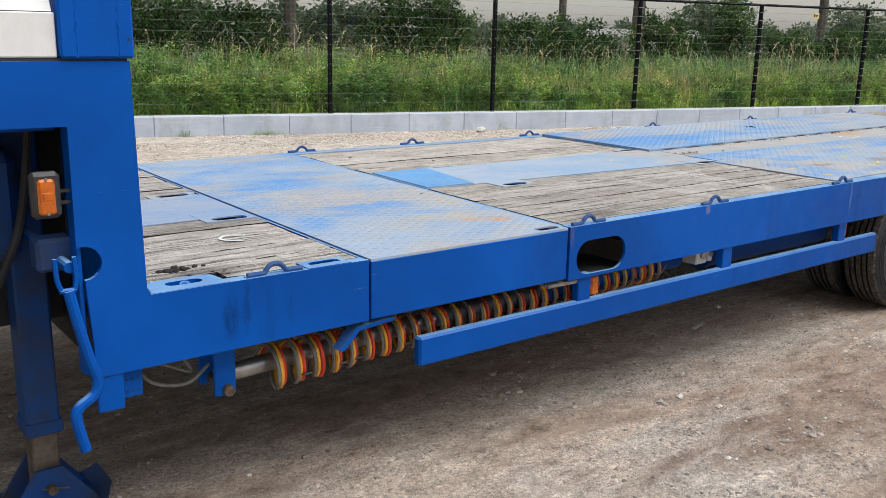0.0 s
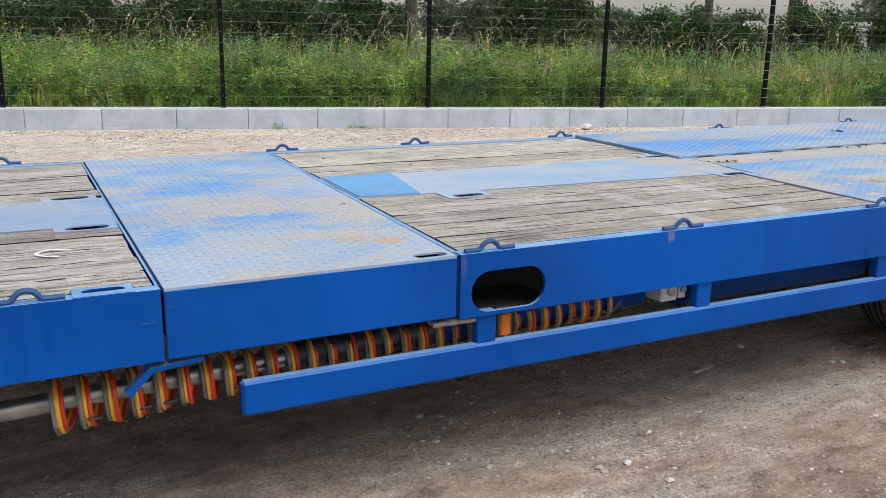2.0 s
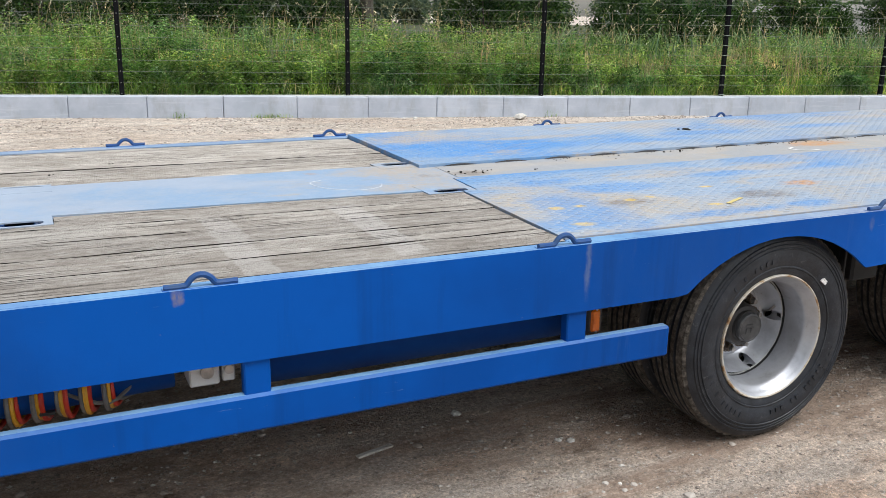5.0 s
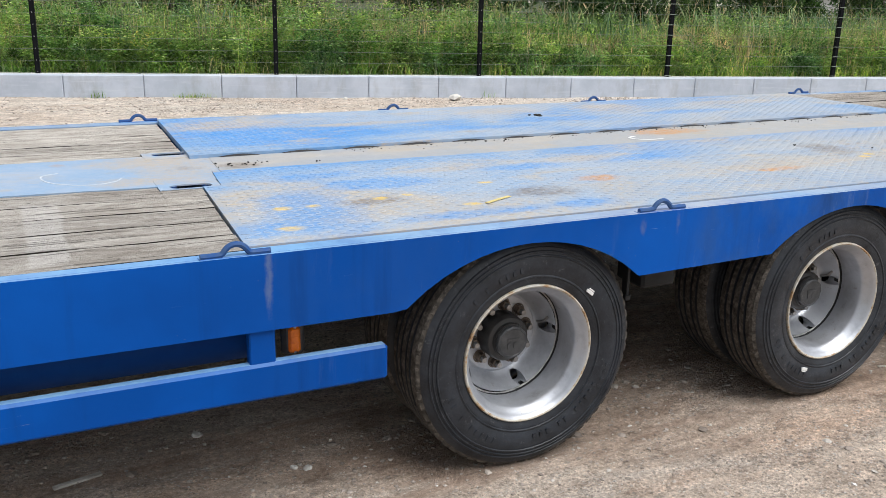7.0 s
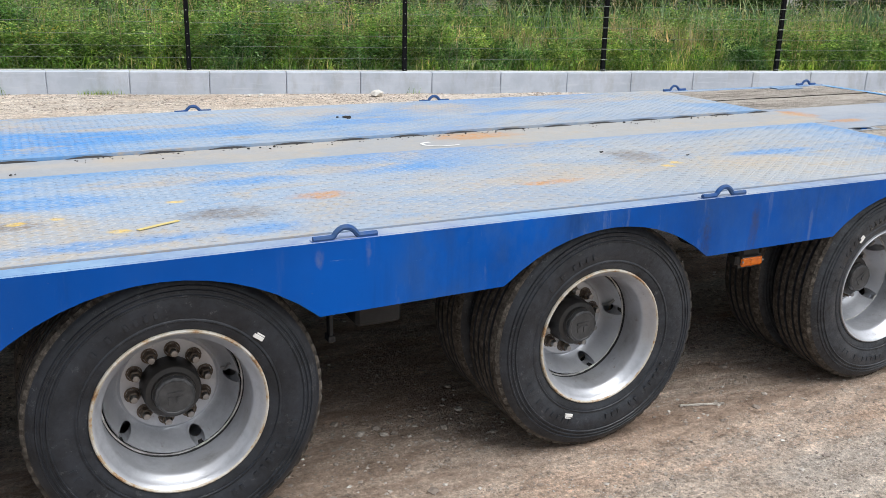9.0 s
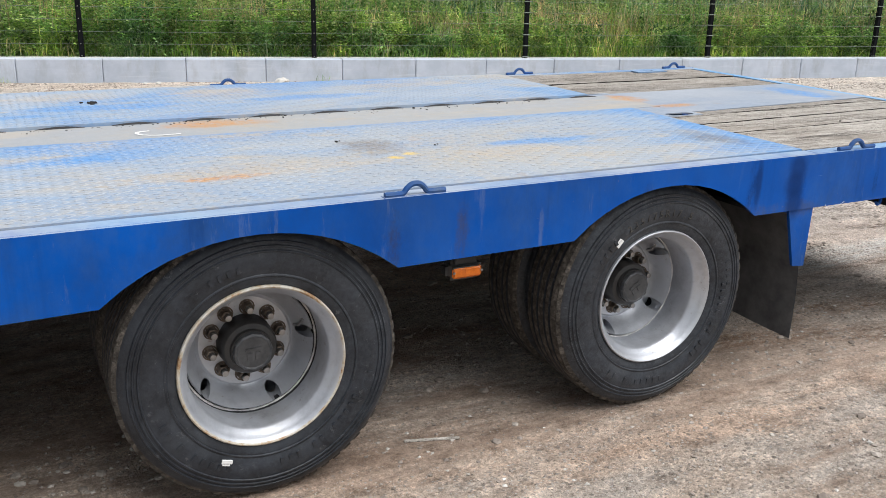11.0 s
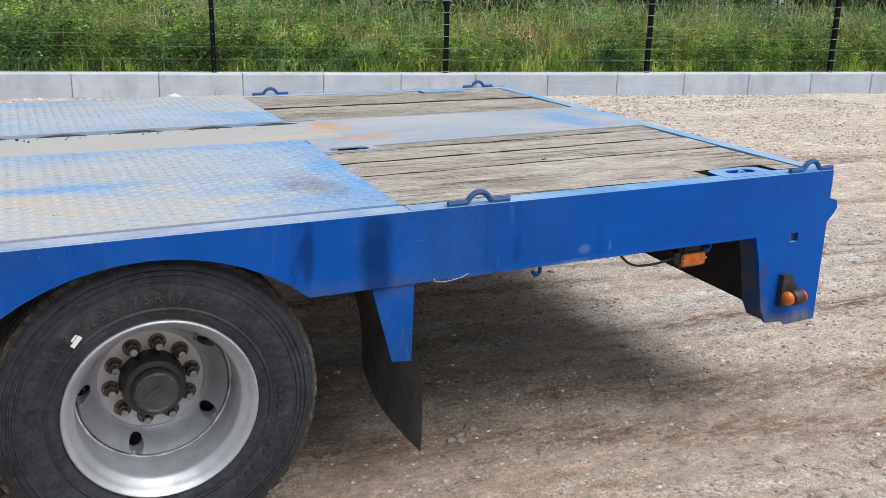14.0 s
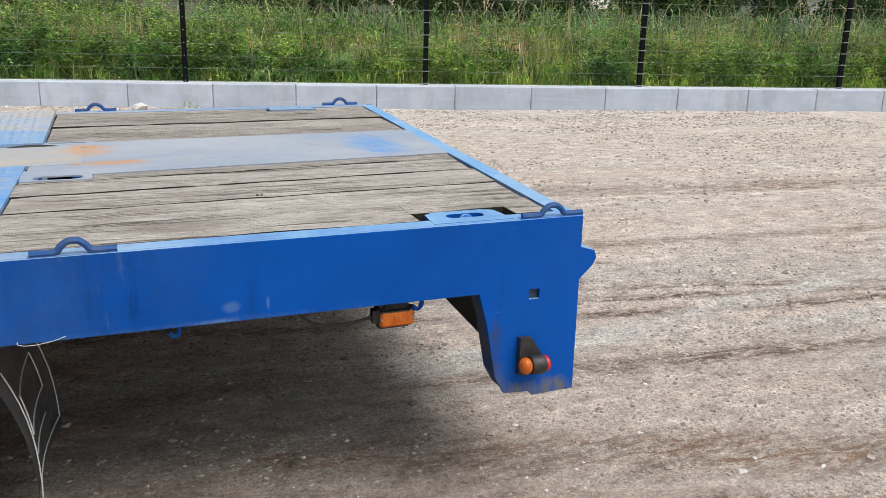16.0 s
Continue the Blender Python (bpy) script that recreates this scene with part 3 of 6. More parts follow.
SHRUB = leaf_material("shrub_leaf", [(0.0, (0.016, 0.046, 0.012)), (0.6, (0.040, 0.092, 0.024)), (1.0, (0.10, 0.175, 0.048))])
REED = leaf_material("reed_leaf", [(0.0, (0.09, 0.16, 0.075)), (0.6, (0.155, 0.25, 0.125)), (1.0, (0.27, 0.36, 0.21))])
# distance haze is mixed into this greyed leaf colour
HAZED_LEAF = leaf_material("hazed_far_leaf", [(0.0, (0.07, 0.105, 0.07)), (1.0, (0.14, 0.18, 0.13))])
PALE = leaf_material("pale_bloom", [(0.0, (0.6, 0.6, 0.52)), (1.0, (0.8, 0.8, 0.74))])
STRAW = leaf_material("straw", [(0.0, (0.30, 0.235, 0.13)), (1.0, (0.52, 0.44, 0.29))])
RIPE = leaf_material("ripe_grass_leaf", [(0.0, (0.16, 0.10, 0.06)), (0.6, (0.29, 0.20, 0.13)), (1.0, (0.42, 0.33, 0.23))])
PLUME = leaf_material("pale_plume", [(0.0, (0.42, 0.38, 0.29)), (1.0, (0.66, 0.62, 0.52))])
BLOOM = leaf_material("bloom", [(0.0, (0.60, 0.45, 0.04)), (0.6, (0.70, 0.60, 0.12)), (1.0, (0.75, 0.72, 0.6))])


# ---- mesh helpers ----
def mesh_from(bm, name, mat, smooth=False):
    me = bpy.data.meshes.new(name)
    bmesh.ops.recalc_face_normals(bm, faces=bm.faces)
    bm.to_mesh(me)
    bm.free()
    mats = mat if isinstance(mat, (list, tuple)) else [mat]
    for m in mats:
        me.materials.append(m)
    if smooth:
        for p in me.polygons:
            p.use_smooth = True
        me.set_sharp_from_angle(angle=radians(35))
    return me


def part(name, bm, mat, parent, label="", smooth=False):
    ob = new(name, mesh_from(bm, name, mat, smooth) if isinstance(bm, bmesh.types.BMesh) else bm)
    ob.parent = parent
    if label:
        ob["label"] = label
    return ob


def thing(name, label, category, at=None, group="", kind=""):
    ob = new(name)
    if at is not None:
        ob.matrix_basis = at
    return tagged(ob, label, category, group, kind)


def box(bm, x0, x1, y0, y1, z0, z1, bevel=0.0):
    r = bmesh.ops.create_cube(bm, size=1.0, matrix=Matrix.Translation(((x0 + x1) / 2, (y0 + y1) / 2, (z0 + z1) / 2)) @ Matrix.Diagonal((x1 - x0, y1 - y0, z1 - z0, 1)))
    if bevel:
        es = {e for v in r["verts"] for e in v.link_edges}
        bmesh.ops.bevel(bm, geom=list(es), offset=bevel, segments=1, affect="EDGES")
    return r["verts"]


def boxes(*specs, bevel=0.0):
    bm = bmesh.new()
    for sp in specs:
        box(bm, *sp, bevel=bevel)
    return bm


def prism(bm, outline, y0, y1, holes=()):
    """A plate in the x-z plane from y0 to y1, with holes."""
    loops = [outline, *holes]
    for y in (y0, y1):
        edges = []
        for lp in loops:
            vs = [bm.verts.new((x, y, z)) for x, z in lp]
            edges += [bm.edges.new((a, b)) for a, b in zip(vs, vs[1:] + vs[:1])]
        bmesh.ops.triangle_fill(bm, use_beauty=True, use_dissolve=False, edges=edges)
    for lp in loops:
        a = [bm.verts.new((x, y0, z)) for x, z in lp]
        b = [bm.verts.new((x, y1, z)) for x, z in lp]
        for i in range(len(lp)):
            k = (i + 1) % len(lp)
            bm.faces.new((a[i], a[k], b[k], b[i]))
    bmesh.ops.remove_doubles(bm, verts=bm.verts, dist=0.00005)


def flat_prism(bm, outline, z0, z1, holes=()):
    """A plate in the x-y plane from z0 to z1, with holes."""
    tmp = bmesh.new()
    prism(tmp, outline, z0, z1, holes)
    for v in tmp.verts:
        v.co = (v.co.x, v.co.z, v.co.y)
    me = bpy.data.meshes.new("tmp")
    tmp.to_mesh(me)
    tmp.free()
    bm.from_mesh(me)
    bpy.data.meshes.remove(me)


def tube(bm, pts, r, seg=8, caps=True):
    """A round rod along points."""
    pts = [Vector(p) for p in pts]
    rings, side = [], None
    for i, p in enumerate(pts):
        d = (pts[min(i + 1, len(pts) - 1)] - pts[max(i - 1, 0)]).normalized()
        if side is None:
            side = d.orthogonal().normalized()
        side = (side - d * side.dot(d)).normalized()
        up = d.cross(side)
        rr = r[i] if isinstance(r, (list, tuple)) else r
        rings.append([bm.verts.new(p + (side * math.cos(a) + up * math.sin(a)) * rr) for a in (2 * math.pi * k / seg for k in range(seg))])
    for a, b in zip(rings, rings[1:]):
        for k in range(seg):
            bm.faces.new((a[k], a[(k + 1) % seg], b[(k + 1) % seg], b[k]))
    if caps:
        bm.faces.new(rings[0][::-1])
        bm.faces.new(rings[-1])


def smooth_path(pts, n=5):
    pts = [Vector(p) for p in pts]
    out = []
    for i in range(len(pts) - 1):
        p0, p1, p2, p3 = pts[max(i - 1, 0)], pts[i], pts[i + 1], pts[min(i + 2, len(pts) - 1)]
        for k in range(n):
            t = k / n
            out.append(0.5 * (2 * p1 + (p2 - p0) * t + (2 * p0 - 5 * p1 + 4 * p2 - p3) * t * t + (3 * p1 - p0 - 3 * p2 + p3) * t ** 3))
    out.append(pts[-1])
    return out


def lathe(bm, profile, seg=48, closed=False, mat_of=None):
    """Turns (radius, y) about the y axis."""
    rings = [[bm.verts.new((r * math.cos(a), y, r * math.sin(a))) for a in (2 * math.pi * k / seg for k in range(seg))] for r, y in profile]
    pairs = list(zip(rings, rings[1:])) + ([(rings[-1], rings[0])] if closed else [])
    for i, (a, b) in enumerate(pairs):
        for k in range(seg):
            f = bm.faces.new((a[k], a[(k + 1) % seg], b[(k + 1) % seg], b[k]))
            if mat_of:
                f.material_index = mat_of(i)
    return rings


def stadium(cx, cy, length, width, n=8):
    """A slot's outline with round ends."""
    r, h = width / 2, (length - width) / 2
    out = [(cx + h + r * math.cos(a), cy + r * math.sin(a)) for a in (-math.pi / 2 + math.pi * k / n for k in range(n + 1))]
    return out + [(cx - h + r * math.cos(a), cy + r * math.sin(a)) for a in (math.pi / 2 + math.pi * k / n for k in range(n + 1))]


def arc(cx, half, z0, top, n=14):
    """Points of a shallow arch from right to left foot."""
    sag = top - z0
    R = (half * half + sag * sag) / (2 * sag)
    zc = top - R
    return [(cx + half - 2 * half * k / n, zc + math.sqrt(max(R * R - (half - 2 * half * k / n) ** 2, 0))) for k in range(n + 1)]


# ---- ground and kerb ----
FENCE_AT, FENCE_DIR = Vector((7.298, 12.342, 0)), Vector((0.9762, -0.2170, 0))
FENCE_BACK = Vector((0.2170, 0.9762, 0))


def rise(s):
    """How much the land climbs towards the start of the fence."""
    return 0.004 * max(0.0, 5.0 - max(s, -14.0))


def fence_point(s, n, z=0.0):
    """A point s metres along the fence and n metres behind it."""
    p = FENCE_AT + FENCE_DIR * s + FENCE_BACK * n
    return Vector((p.x, p.y, z + rise(s)))


def ground_height(x, y):
    p = Vector((x, y, 0))
    h = 0.018 * noise.noise(p * 0.7) + 0.008 * noise.noise(p * 2.3) + 0.004 * noise.noise(p * 7)
    rut = math.exp(-((y - 0.9 - 0.05 * x) / 0.28) ** 2) + math.exp(-((y - 5.9 + 0.12 * (x - 12)) / 0.3) ** 2)
    edge = min(1.0, max(0.0, (abs(y - 2.5) - 0.0)) / 0.8)
    away = Vector((x, y, 0)) - FENCE_AT
    near_kerb = min(1.0, max(0.0, 1.0 + (away.dot(FENCE_BACK) + 0.3) / 4.5))
    return h * (0.25 + 0.75 * edge) - 0.012 * rut + rise(away.dot(FENCE_DIR)) * near_kerb ** 1.5


def build_ground():
    xs = np.concatenate([np.linspace(-320, -8, 10)[:-1], np.linspace(-8, 24, 220), np.linspace(24, 340, 10)[1:]])
    ys = np.concatenate([np.linspace(-300, -3, 10)[:-1], np.linspace(-3, 15, 130), np.linspace(15, 320, 10)[1:]])
    verts = [(x, y, ground_height(x, y) if -8 < x < 24 and -3 < y < 15 else 0.0) for y in ys for x in xs]
    w = len(xs)
    faces = [(j * w + i, j * w + i + 1, (j + 1) * w + i + 1, (j + 1) * w + i) for j in range(len(ys) - 1) for i in range(w - 1)]
    me = bpy.data.meshes.new("ground")
    me.from_pydata(verts, [], faces)
    me.materials.append(GROUND)
    for p in me.polygons:
        p.use_smooth = True
    return tagged(new("ground", me), "brown-grey compacted gravel yard with wheel tracks", "ground", kind="structure")


def stone_shape(rng):
    """Twelve corners of a squashed, uneven icosahedron."""
    g = (1 + 5 ** 0.5) / 2
    raw = [(-1, g, 0), (1, g, 0), (-1, -g, 0), (1, -g, 0), (0, -1, g), (0, 1, g), (0, -1, -g), (0, 1, -g), (g, 0, -1), (g, 0, 1), (-g, 0, -1), (-g, 0, 1)]
    return [(Vector(p) / 1.9) * rng.uniform(0.75, 1.2) for p in raw]


ICO = [(0, 11, 5), (0, 5, 1), (0, 1, 7), (0, 7, 10), (0, 10, 11), (1, 5, 9), (5, 11, 4), (11, 10, 2), (10, 7, 6), (7, 1, 8), (3, 9, 4), (3, 4, 2), (3, 2, 6), (3, 6, 8), (3, 8, 9), (4, 9, 5), (2, 4, 11), (6, 2, 10), (8, 6, 7), (9, 8, 1)]


OCTA = [(0, 2, 4), (2, 1, 4), (1, 3, 4), (3, 0, 4), (2, 0, 5), (1, 2, 5), (3, 1, 5), (0, 3, 5)]


def build_pebbles():
    """Loose stones: many small chips, a few larger rounded ones."""
    rng = random.Random(5)
    verts, faces = [], []
    for i in range(95000):
        u = rng.random()
        if u < 0.55:
            x, y = rng.uniform(-1, 14), 1.2 + 2.8 * rng.random()
        elif u < 0.80:
            x, y = rng.uniform(9, 18), rng.uniform(1.6, 10)
        else:
            x = rng.uniform(0, 18)
            y = 12.4 - 0.2223 * (x - 6) - abs(rng.gauss(0, 1.3))
        far = y > 5
        heap = noise.noise(Vector((x * 0.8, y * 2.2, 5.0)))
        if heap < rng.uniform(-0.45, 0.4):
            continue
        r = 0.003 + 0.0085 * rng.random() ** 2.6
        if far:
            r *= 1.7
        big = rng.random() < 0.03
        if big:
            r = 0.008 + 0.014 * rng.random() ** 2.5
        turn = Euler((rng.uniform(0, 6), rng.uniform(0, 6), rng.uniform(0, 6))).to_matrix()
        z = ground_height(x, y) + r * 0.1
        base = len(verts)
        if big:
            shape, tris = stone_shape(rng), ICO
        else:
            shape, tris = [Vector(p) * rng.uniform(0.7, 1.25) for p in ((1, 0, 0), (-1, 0, 0), (0, 1, 0), (0, -1, 0), (0, 0, 1), (0, 0, -1))], OCTA
        for p in shape:
            q = turn @ p
            verts.append((x + q.x * r * 1.1, y + q.y * r, z + q.z * r * 0.5))
        faces += [tuple(base + k for k in f) for f in tris]
    me = bpy.data.meshes.new("gravel")
    me.from_pydata(verts, [], faces)
    me.materials.append(PEBBLE)
    tagged(new("gravel", me), "loose grey and pale gravel stones on the yard", "gravel", kind="stuff")


def build_kerb():
    kerb = thing("kerb", "pale grey concrete kerb blocks along the fence", "kerb", kind="structure")
    bm = boxes((0.0025, 1.0005, -0.08, 0.08, -0.05, 0.292), bevel=0.010)
    block = mesh_from(bm, "kerb_block", CONCRETE)
    turn = math.atan2(FENCE_DIR.y, FENCE_DIR.x)
    for i in range(-12, 24):
        ob = part("kerb_block", block, None, kerb)
        ob.matrix_basis = Matrix.Translation(fence_point(i * 1.003 + 0.255, -0.19, 0.002 * math.sin(i * 2.3))) @ Matrix.Rotation(turn, 4, "Z") @ Matrix.Rotation(0.004 if i < 5 else 0.0, 4, "Y")
    bm = bmesh.new()
    rows = [[bm.verts.new(fence_point(k, n, z + 0.006 * noise.noise(Vector((k * 3.1, n * 9, 2.0))))) for k in range(-12, 25)] for n, z in ((-0.112, 0.286), (0.0, 0.288), (0.16, 0.278))]
    for a, b in zip(rows, rows[1:]):
        for k in range(36):
            bm.faces.new((a[k], a[k + 1], b[k + 1], b[k]))
    part("gravel_strip", bm, PALE_GRAVEL, kerb, "pale gravel strip behind the kerb")
    # raised ground of the verge behind the fence
    bm = bmesh.new()
    rows = [[bm.verts.new(fence_point(s, n, 0.21 + 0.04 * noise.noise(Vector((s, n, 0))))) for s in np.linspace(-60, 80, 71)] for n in (0.08, 1, 2, 4, 7, 12, 20, 40, 80)]
    for a, b in zip(rows, rows[1:]):
        for k in range(70):
            bm.faces.new((a[k], a[k + 1], b[k + 1], b[k]))
    ob = new("verge", mesh_from(bm, "verge", SOIL, True))
    tagged(ob, "dark overgrown soil of the verge behind the fence", "verge", kind="structure")


def build_fence():
    fence = thing("fence", "black chain-link fence with tension wires and top rail", "fence", kind="structure")
    bm = boxes((-0.029, 0.029, -0.036, 0.03, 0.20, 2.28), bevel=0.004)
    post = mesh_from(bm, "post", FENCE)
    bm = boxes((-0.052, 0.052, -0.042, -0.030, 0, 0.010), bevel=0.002)
    clip = mesh_from(bm, "clip", WIRE)
    bm = boxes((-0.075, 0.075, -0.06, 0.06, 0.262, 0.278), bevel=0.003)
    foot = mesh_from(bm, "base_plate", FENCE)
    bm = boxes((-0.006, 0.006, -0.0385, -0.036, 0, 0.012))
    rivet = mesh_from(bm, "rivet", STEEL)
    turn = Matrix.Rotation(math.atan2(FENCE_DIR.y, FENCE_DIR.x), 4, "Z")
    levels = [0.30 + 0.152 * k for k in range(14)]
    for i in range(-4, 8):
        s = {-1: -3.09, 1: 2.925, 2: 5.925, 3: 8.83, 4: 11.76}.get(i, 2.97 * i - (0.12 if i else 0.0))
        po = part("post", post, None, fence)
        po.matrix_basis = Matrix.Translation(fence_point(s, 0, 0)) @ turn
        part("base_plate", foot, None, po)
        if -2 <= i <= 5:
            for z in levels:
                c = part("clip" if i > 1 else "rivet", clip if i > 1 else rivet, None, po)
                c.location = (0, 0, z)
    for z in levels:
        bm = bmesh.new()
        tube(bm, [fence_point(k, -0.02, z) for k in (-12, 5, 21)], 0.0024, 4, False)
        part("tension_wire", bm, WIRE, fence)
    bm = bmesh.new()
    tube(bm, [fence_point(k, 0, 2.27) for k in (-12, 5, 21)], 0.024, 8)
    part("top_rail", bm, FENCE, fence)
    verts, faces = [], []
    for d in (1, -1):
        for k in range(-15 * 14, 26 * 14):
            a = fence_point(k / 14, -0.012, 0.26)
            b = fence_point(k / 14 + d * 2.0, -0.012, 2.26)
            n = len(verts)
            o = FENCE_DIR * 0.0005
            verts += [a - o, a + o, b + o, b - o]
            faces.append((n, n + 1, n + 2, n + 3))
    me = bpy.data.meshes.new("chain_link")
    me.from_pydata(verts, [], faces)
    me.materials.append(WIRE)
    part("chain_link", me, None, fence)
    bm = boxes((-0.09, 0.09, -0.045, -0.04, -0.055, 0.055), bevel=0.002)
    sign = new("warning_sign", mesh_from(bm, "warning_sign", YELLOW))
    sign.matrix_basis = Matrix.Translation(fence_point(10.25, 0, 2.10)) @ turn
    tagged(sign, "small yellow warning plate wired to the fence", "sign")
    bars = part("lettering", boxes((-0.06, -0.02, -0.048, -0.0455, -0.025, 0.03), (-0.005, 0.06, -0.048, -0.0455, 0.005, 0.02), (-0.005, 0.045, -0.048, -0.0455, -0.02, -0.008)), PLASTIC, sign)


build_ground()
build_kerb()
build_fence()

# ---- the trailer ----
SIDE, DECK, WIDE = 2.15, 0.845, 2.50
trailer = thing("semi_trailer", "blue low-loader semi-trailer with plank and checker-plate deck", "trailer",
                Matrix.Translation((5.5, SIDE, 0)) @ Matrix.Rotation(-0.0037, 4, "Y"))


def tpart(name, bm, mat, label="", smooth=False, parent=None):
    ob = part(name, bm, mat, parent or trailer, label, smooth)
    if parent is None:
        ob.matrix_parent_inverse = Matrix.Translation((-5.5, 0, 0))
    return ob


ARCHES = [(5.307, 0.413, 0.635, 0.790), (6.69, 0.393, 0.645, 0.787), (8.052, 0.376, 0.650, 0.790)]
AXLES = [5.347, 6.707, 8.066]


def side_beams():
    # rear frame side plate with three wheel arches, a long oval hole and the rear leg
    low = 0.630
    line = [(2.414, DECK), (2.414, low), (4.85, low)]
    for cx, half, z0, top in ARCHES:
        line += arc(cx, half, z0, top)[::-1]
    line += [(9.90, 0.648), (9.925, 0.56), (9.955, 0.40), (9.985, 0.345), (10.06, 0.340), (10.075, 0.326), (10.205, 0.330), (10.205, DECK)]
    oval = stadium(2.597, 0.712, 0.285, 0.138, 16)
    square = [(10.05, 0.617), (10.082, 0.617), (10.082, 0.647), (10.05, 0.647)]
    for v0, v1, near in ((0.0, 0.012, True), (WIDE - 0.012, WIDE, False)):
        bm = bmesh.new()
        prism(bm, line if near else [(x + 0.165 if x > 9.8 else x, z) for x, z in line], v0, v1, [oval, square] if near else [oval])
        tpart("side_plate", bm, BLUE)
    # swinging top flange and lower return lip
    for e in ((2.414, 4.45, 0.012, 0.055), (8.71, 10.19, 0.012, 0.07), (4.45, 8.71, 0.012, 0.072), (2.50, 4.57, WIDE - 0.075, WIDE - 0.012), (4.57, 10.34, WIDE - 0.055, WIDE - 0.012)):
        far = e[2] > 1
        tpart("edge_flange", boxes((*e, DECK - 0.012, DECK), bevel=0.002), DUSTY_EDGE if far else BLUE, "dusty blue-grey edge" if far else "paler worn blue edge")
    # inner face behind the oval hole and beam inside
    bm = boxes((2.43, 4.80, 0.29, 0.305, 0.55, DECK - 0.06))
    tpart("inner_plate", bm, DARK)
    # added near-black sheet that keeps the oval hole as dark as shade
    tpart("hole_shade_sheet", boxes((2.43, 2.82, 0.014, 0.288, 0.622, 0.628)), DARK)
    # middle and front sections
    bm = boxes((1.498, 2.400, -0.002, 0.014, 0.640, DECK - 0.006), bevel=0.003)
    tpart("side_plate", bm, BLUE)
    bm = boxes((1.498, 2.400, WIDE - 0.014, WIDE, 0.632, DECK - 0.006), bevel=0.003)
    tpart("side_plate", bm, BLUE)
    for xa, xb, k in ((2.384, 2.393, 0.04), (2.409, 2.428, 0.04), (1.484, 1.492, 0.02)):
        tpart("cross_plate", slab(xa, xb, k, k, 0.014, WIDE - 0.014, 0.64, DECK - (0.03 if xa < 2.4 and xa > 2 else 0.004)), BLUE)
    # rear end plate and its flange
    tpart("end_plate", slab(10.188, 10.203, 0.066, 0.066, 0.012, WIDE - 0.002, 0.60, DECK - 0.013), BLUE)
    tpart("end_flange", slab(10.150, 10.204, 0.065, 0.066, 0.013, WIDE - 0.004, DECK - 0.012, DECK - 0.0015), END_EDGE, "pale worn blue edge")


def neck():
    """Front section, upright neck plate and the horizontal neck beam."""
    r, cx, cz = 0.046, 0.602, 0.957
    notch = [(cx + r * math.cos(a), cz + r * math.sin(a)) for a in (radians(112 - 202 * k / 12) for k in range(13))]
    line = [(-1.6, 1.48), (-1.6, 1.318), (0.587, 1.318), (0.585, 1.02)] + notch + [(0.602, 0.90), (0.612, 0.73), (0.612, 0.634), (1.490, 0.638), (1.490, DECK), (0.775, DECK), (0.764, DECK + 0.02), (0.755, 1.48)]
    for v0, v1 in ((0.0, 0.014), (WIDE - 0.014, WIDE)):
        bm = bmesh.new()
        prism(bm, line, v0, v1)
        tpart("neck_plate", bm, BLUE)
    bm = boxes((0.735, 0.752, 0.014, WIDE - 0.014, 0.64, 1.478), (-1.6, 0.735, 0.014, WIDE - 0.014, 1.46, 1.478), (-1.6, 0.58, 0.10, WIDE - 0.1, 1.30, 1.316))
    tpart("neck_wall", bm, BLUE)
    bm = boxes((0.588, 0.600, 0.014, 0.07, 0.64, 1.316), bevel=0.002)
    tpart("return_lip", bm, BLUE)
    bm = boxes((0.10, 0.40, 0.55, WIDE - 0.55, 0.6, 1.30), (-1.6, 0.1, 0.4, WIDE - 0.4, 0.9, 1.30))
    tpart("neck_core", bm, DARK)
    # added dark panel that gives the open neck its shaded interior
    tpart("neck_shade_panel", boxes((-1.6, 0.73, 0.66, 0.70, 0.62, 1.298)), DARK)
    # dark strip put into the open seam in place of its shade
    tpart("seam_shade_strip", boxes((-1.4, 0.750, 0.004, 0.18, 1.4785, 1.4865)), DARK)
    # stake box on top of the neck, with ragged weld seams
    bm = boxes((0.582, 0.766, -0.012, 0.20, 1.487, 2.30), bevel=0.006)
    post = tpart("stake_box", bm, BLUE)
    rng = random.Random(3)
    for x in (0.624, 0.728):
        bm = bmesh.new()
        tube(bm, [(x + rng.uniform(-0.003, 0.003), -0.012, 1.49 + 0.012 * k) for k in range(67)], [0.0006 + 0.003 * rng.random() ** 2 for k in range(67)], 6)
        tpart("weld_seam", bm, BLUE)
    bm = bmesh.new()
    tube(bm, [(0.752, -0.0125, 1.535), (0.752, -0.009, 1.535)], 0.004, 8)
    tpart("drill_hole", bm, DARK)
    # white board leaning on the neck
    bm = boxes((-1.4, 0.578, 0.002, 0.028, 1.489, 1.598), bevel=0.003)
    for cv in box(bm, -1.4, 0.572, 0.004, 0.030, 1.600, 1.82):
        if cv.co.z > 1.7:
            cv.co.y += 0.10
    tpart("front_board", bm, WHITE, "white painted board on the neck")
    # bracket below the neck
    bm = boxes((0.612, 0.685, 0.004, 0.02, 0.528, 0.632), (0.688, 0.745, 0.03, 0.045, 0.545, 0.632), bevel=0.003)
    tpart("bracket", bm, BLUE)
    for x in (0.70, 0.716, 0.733):
        for z in (0.565, 0.60):
            bm = bmesh.new()
            tube(bm, [(x, 0.028, z), (x, 0.0305, z)], 0.003, 6)
            tpart("bolt_hole", bm, DARK)
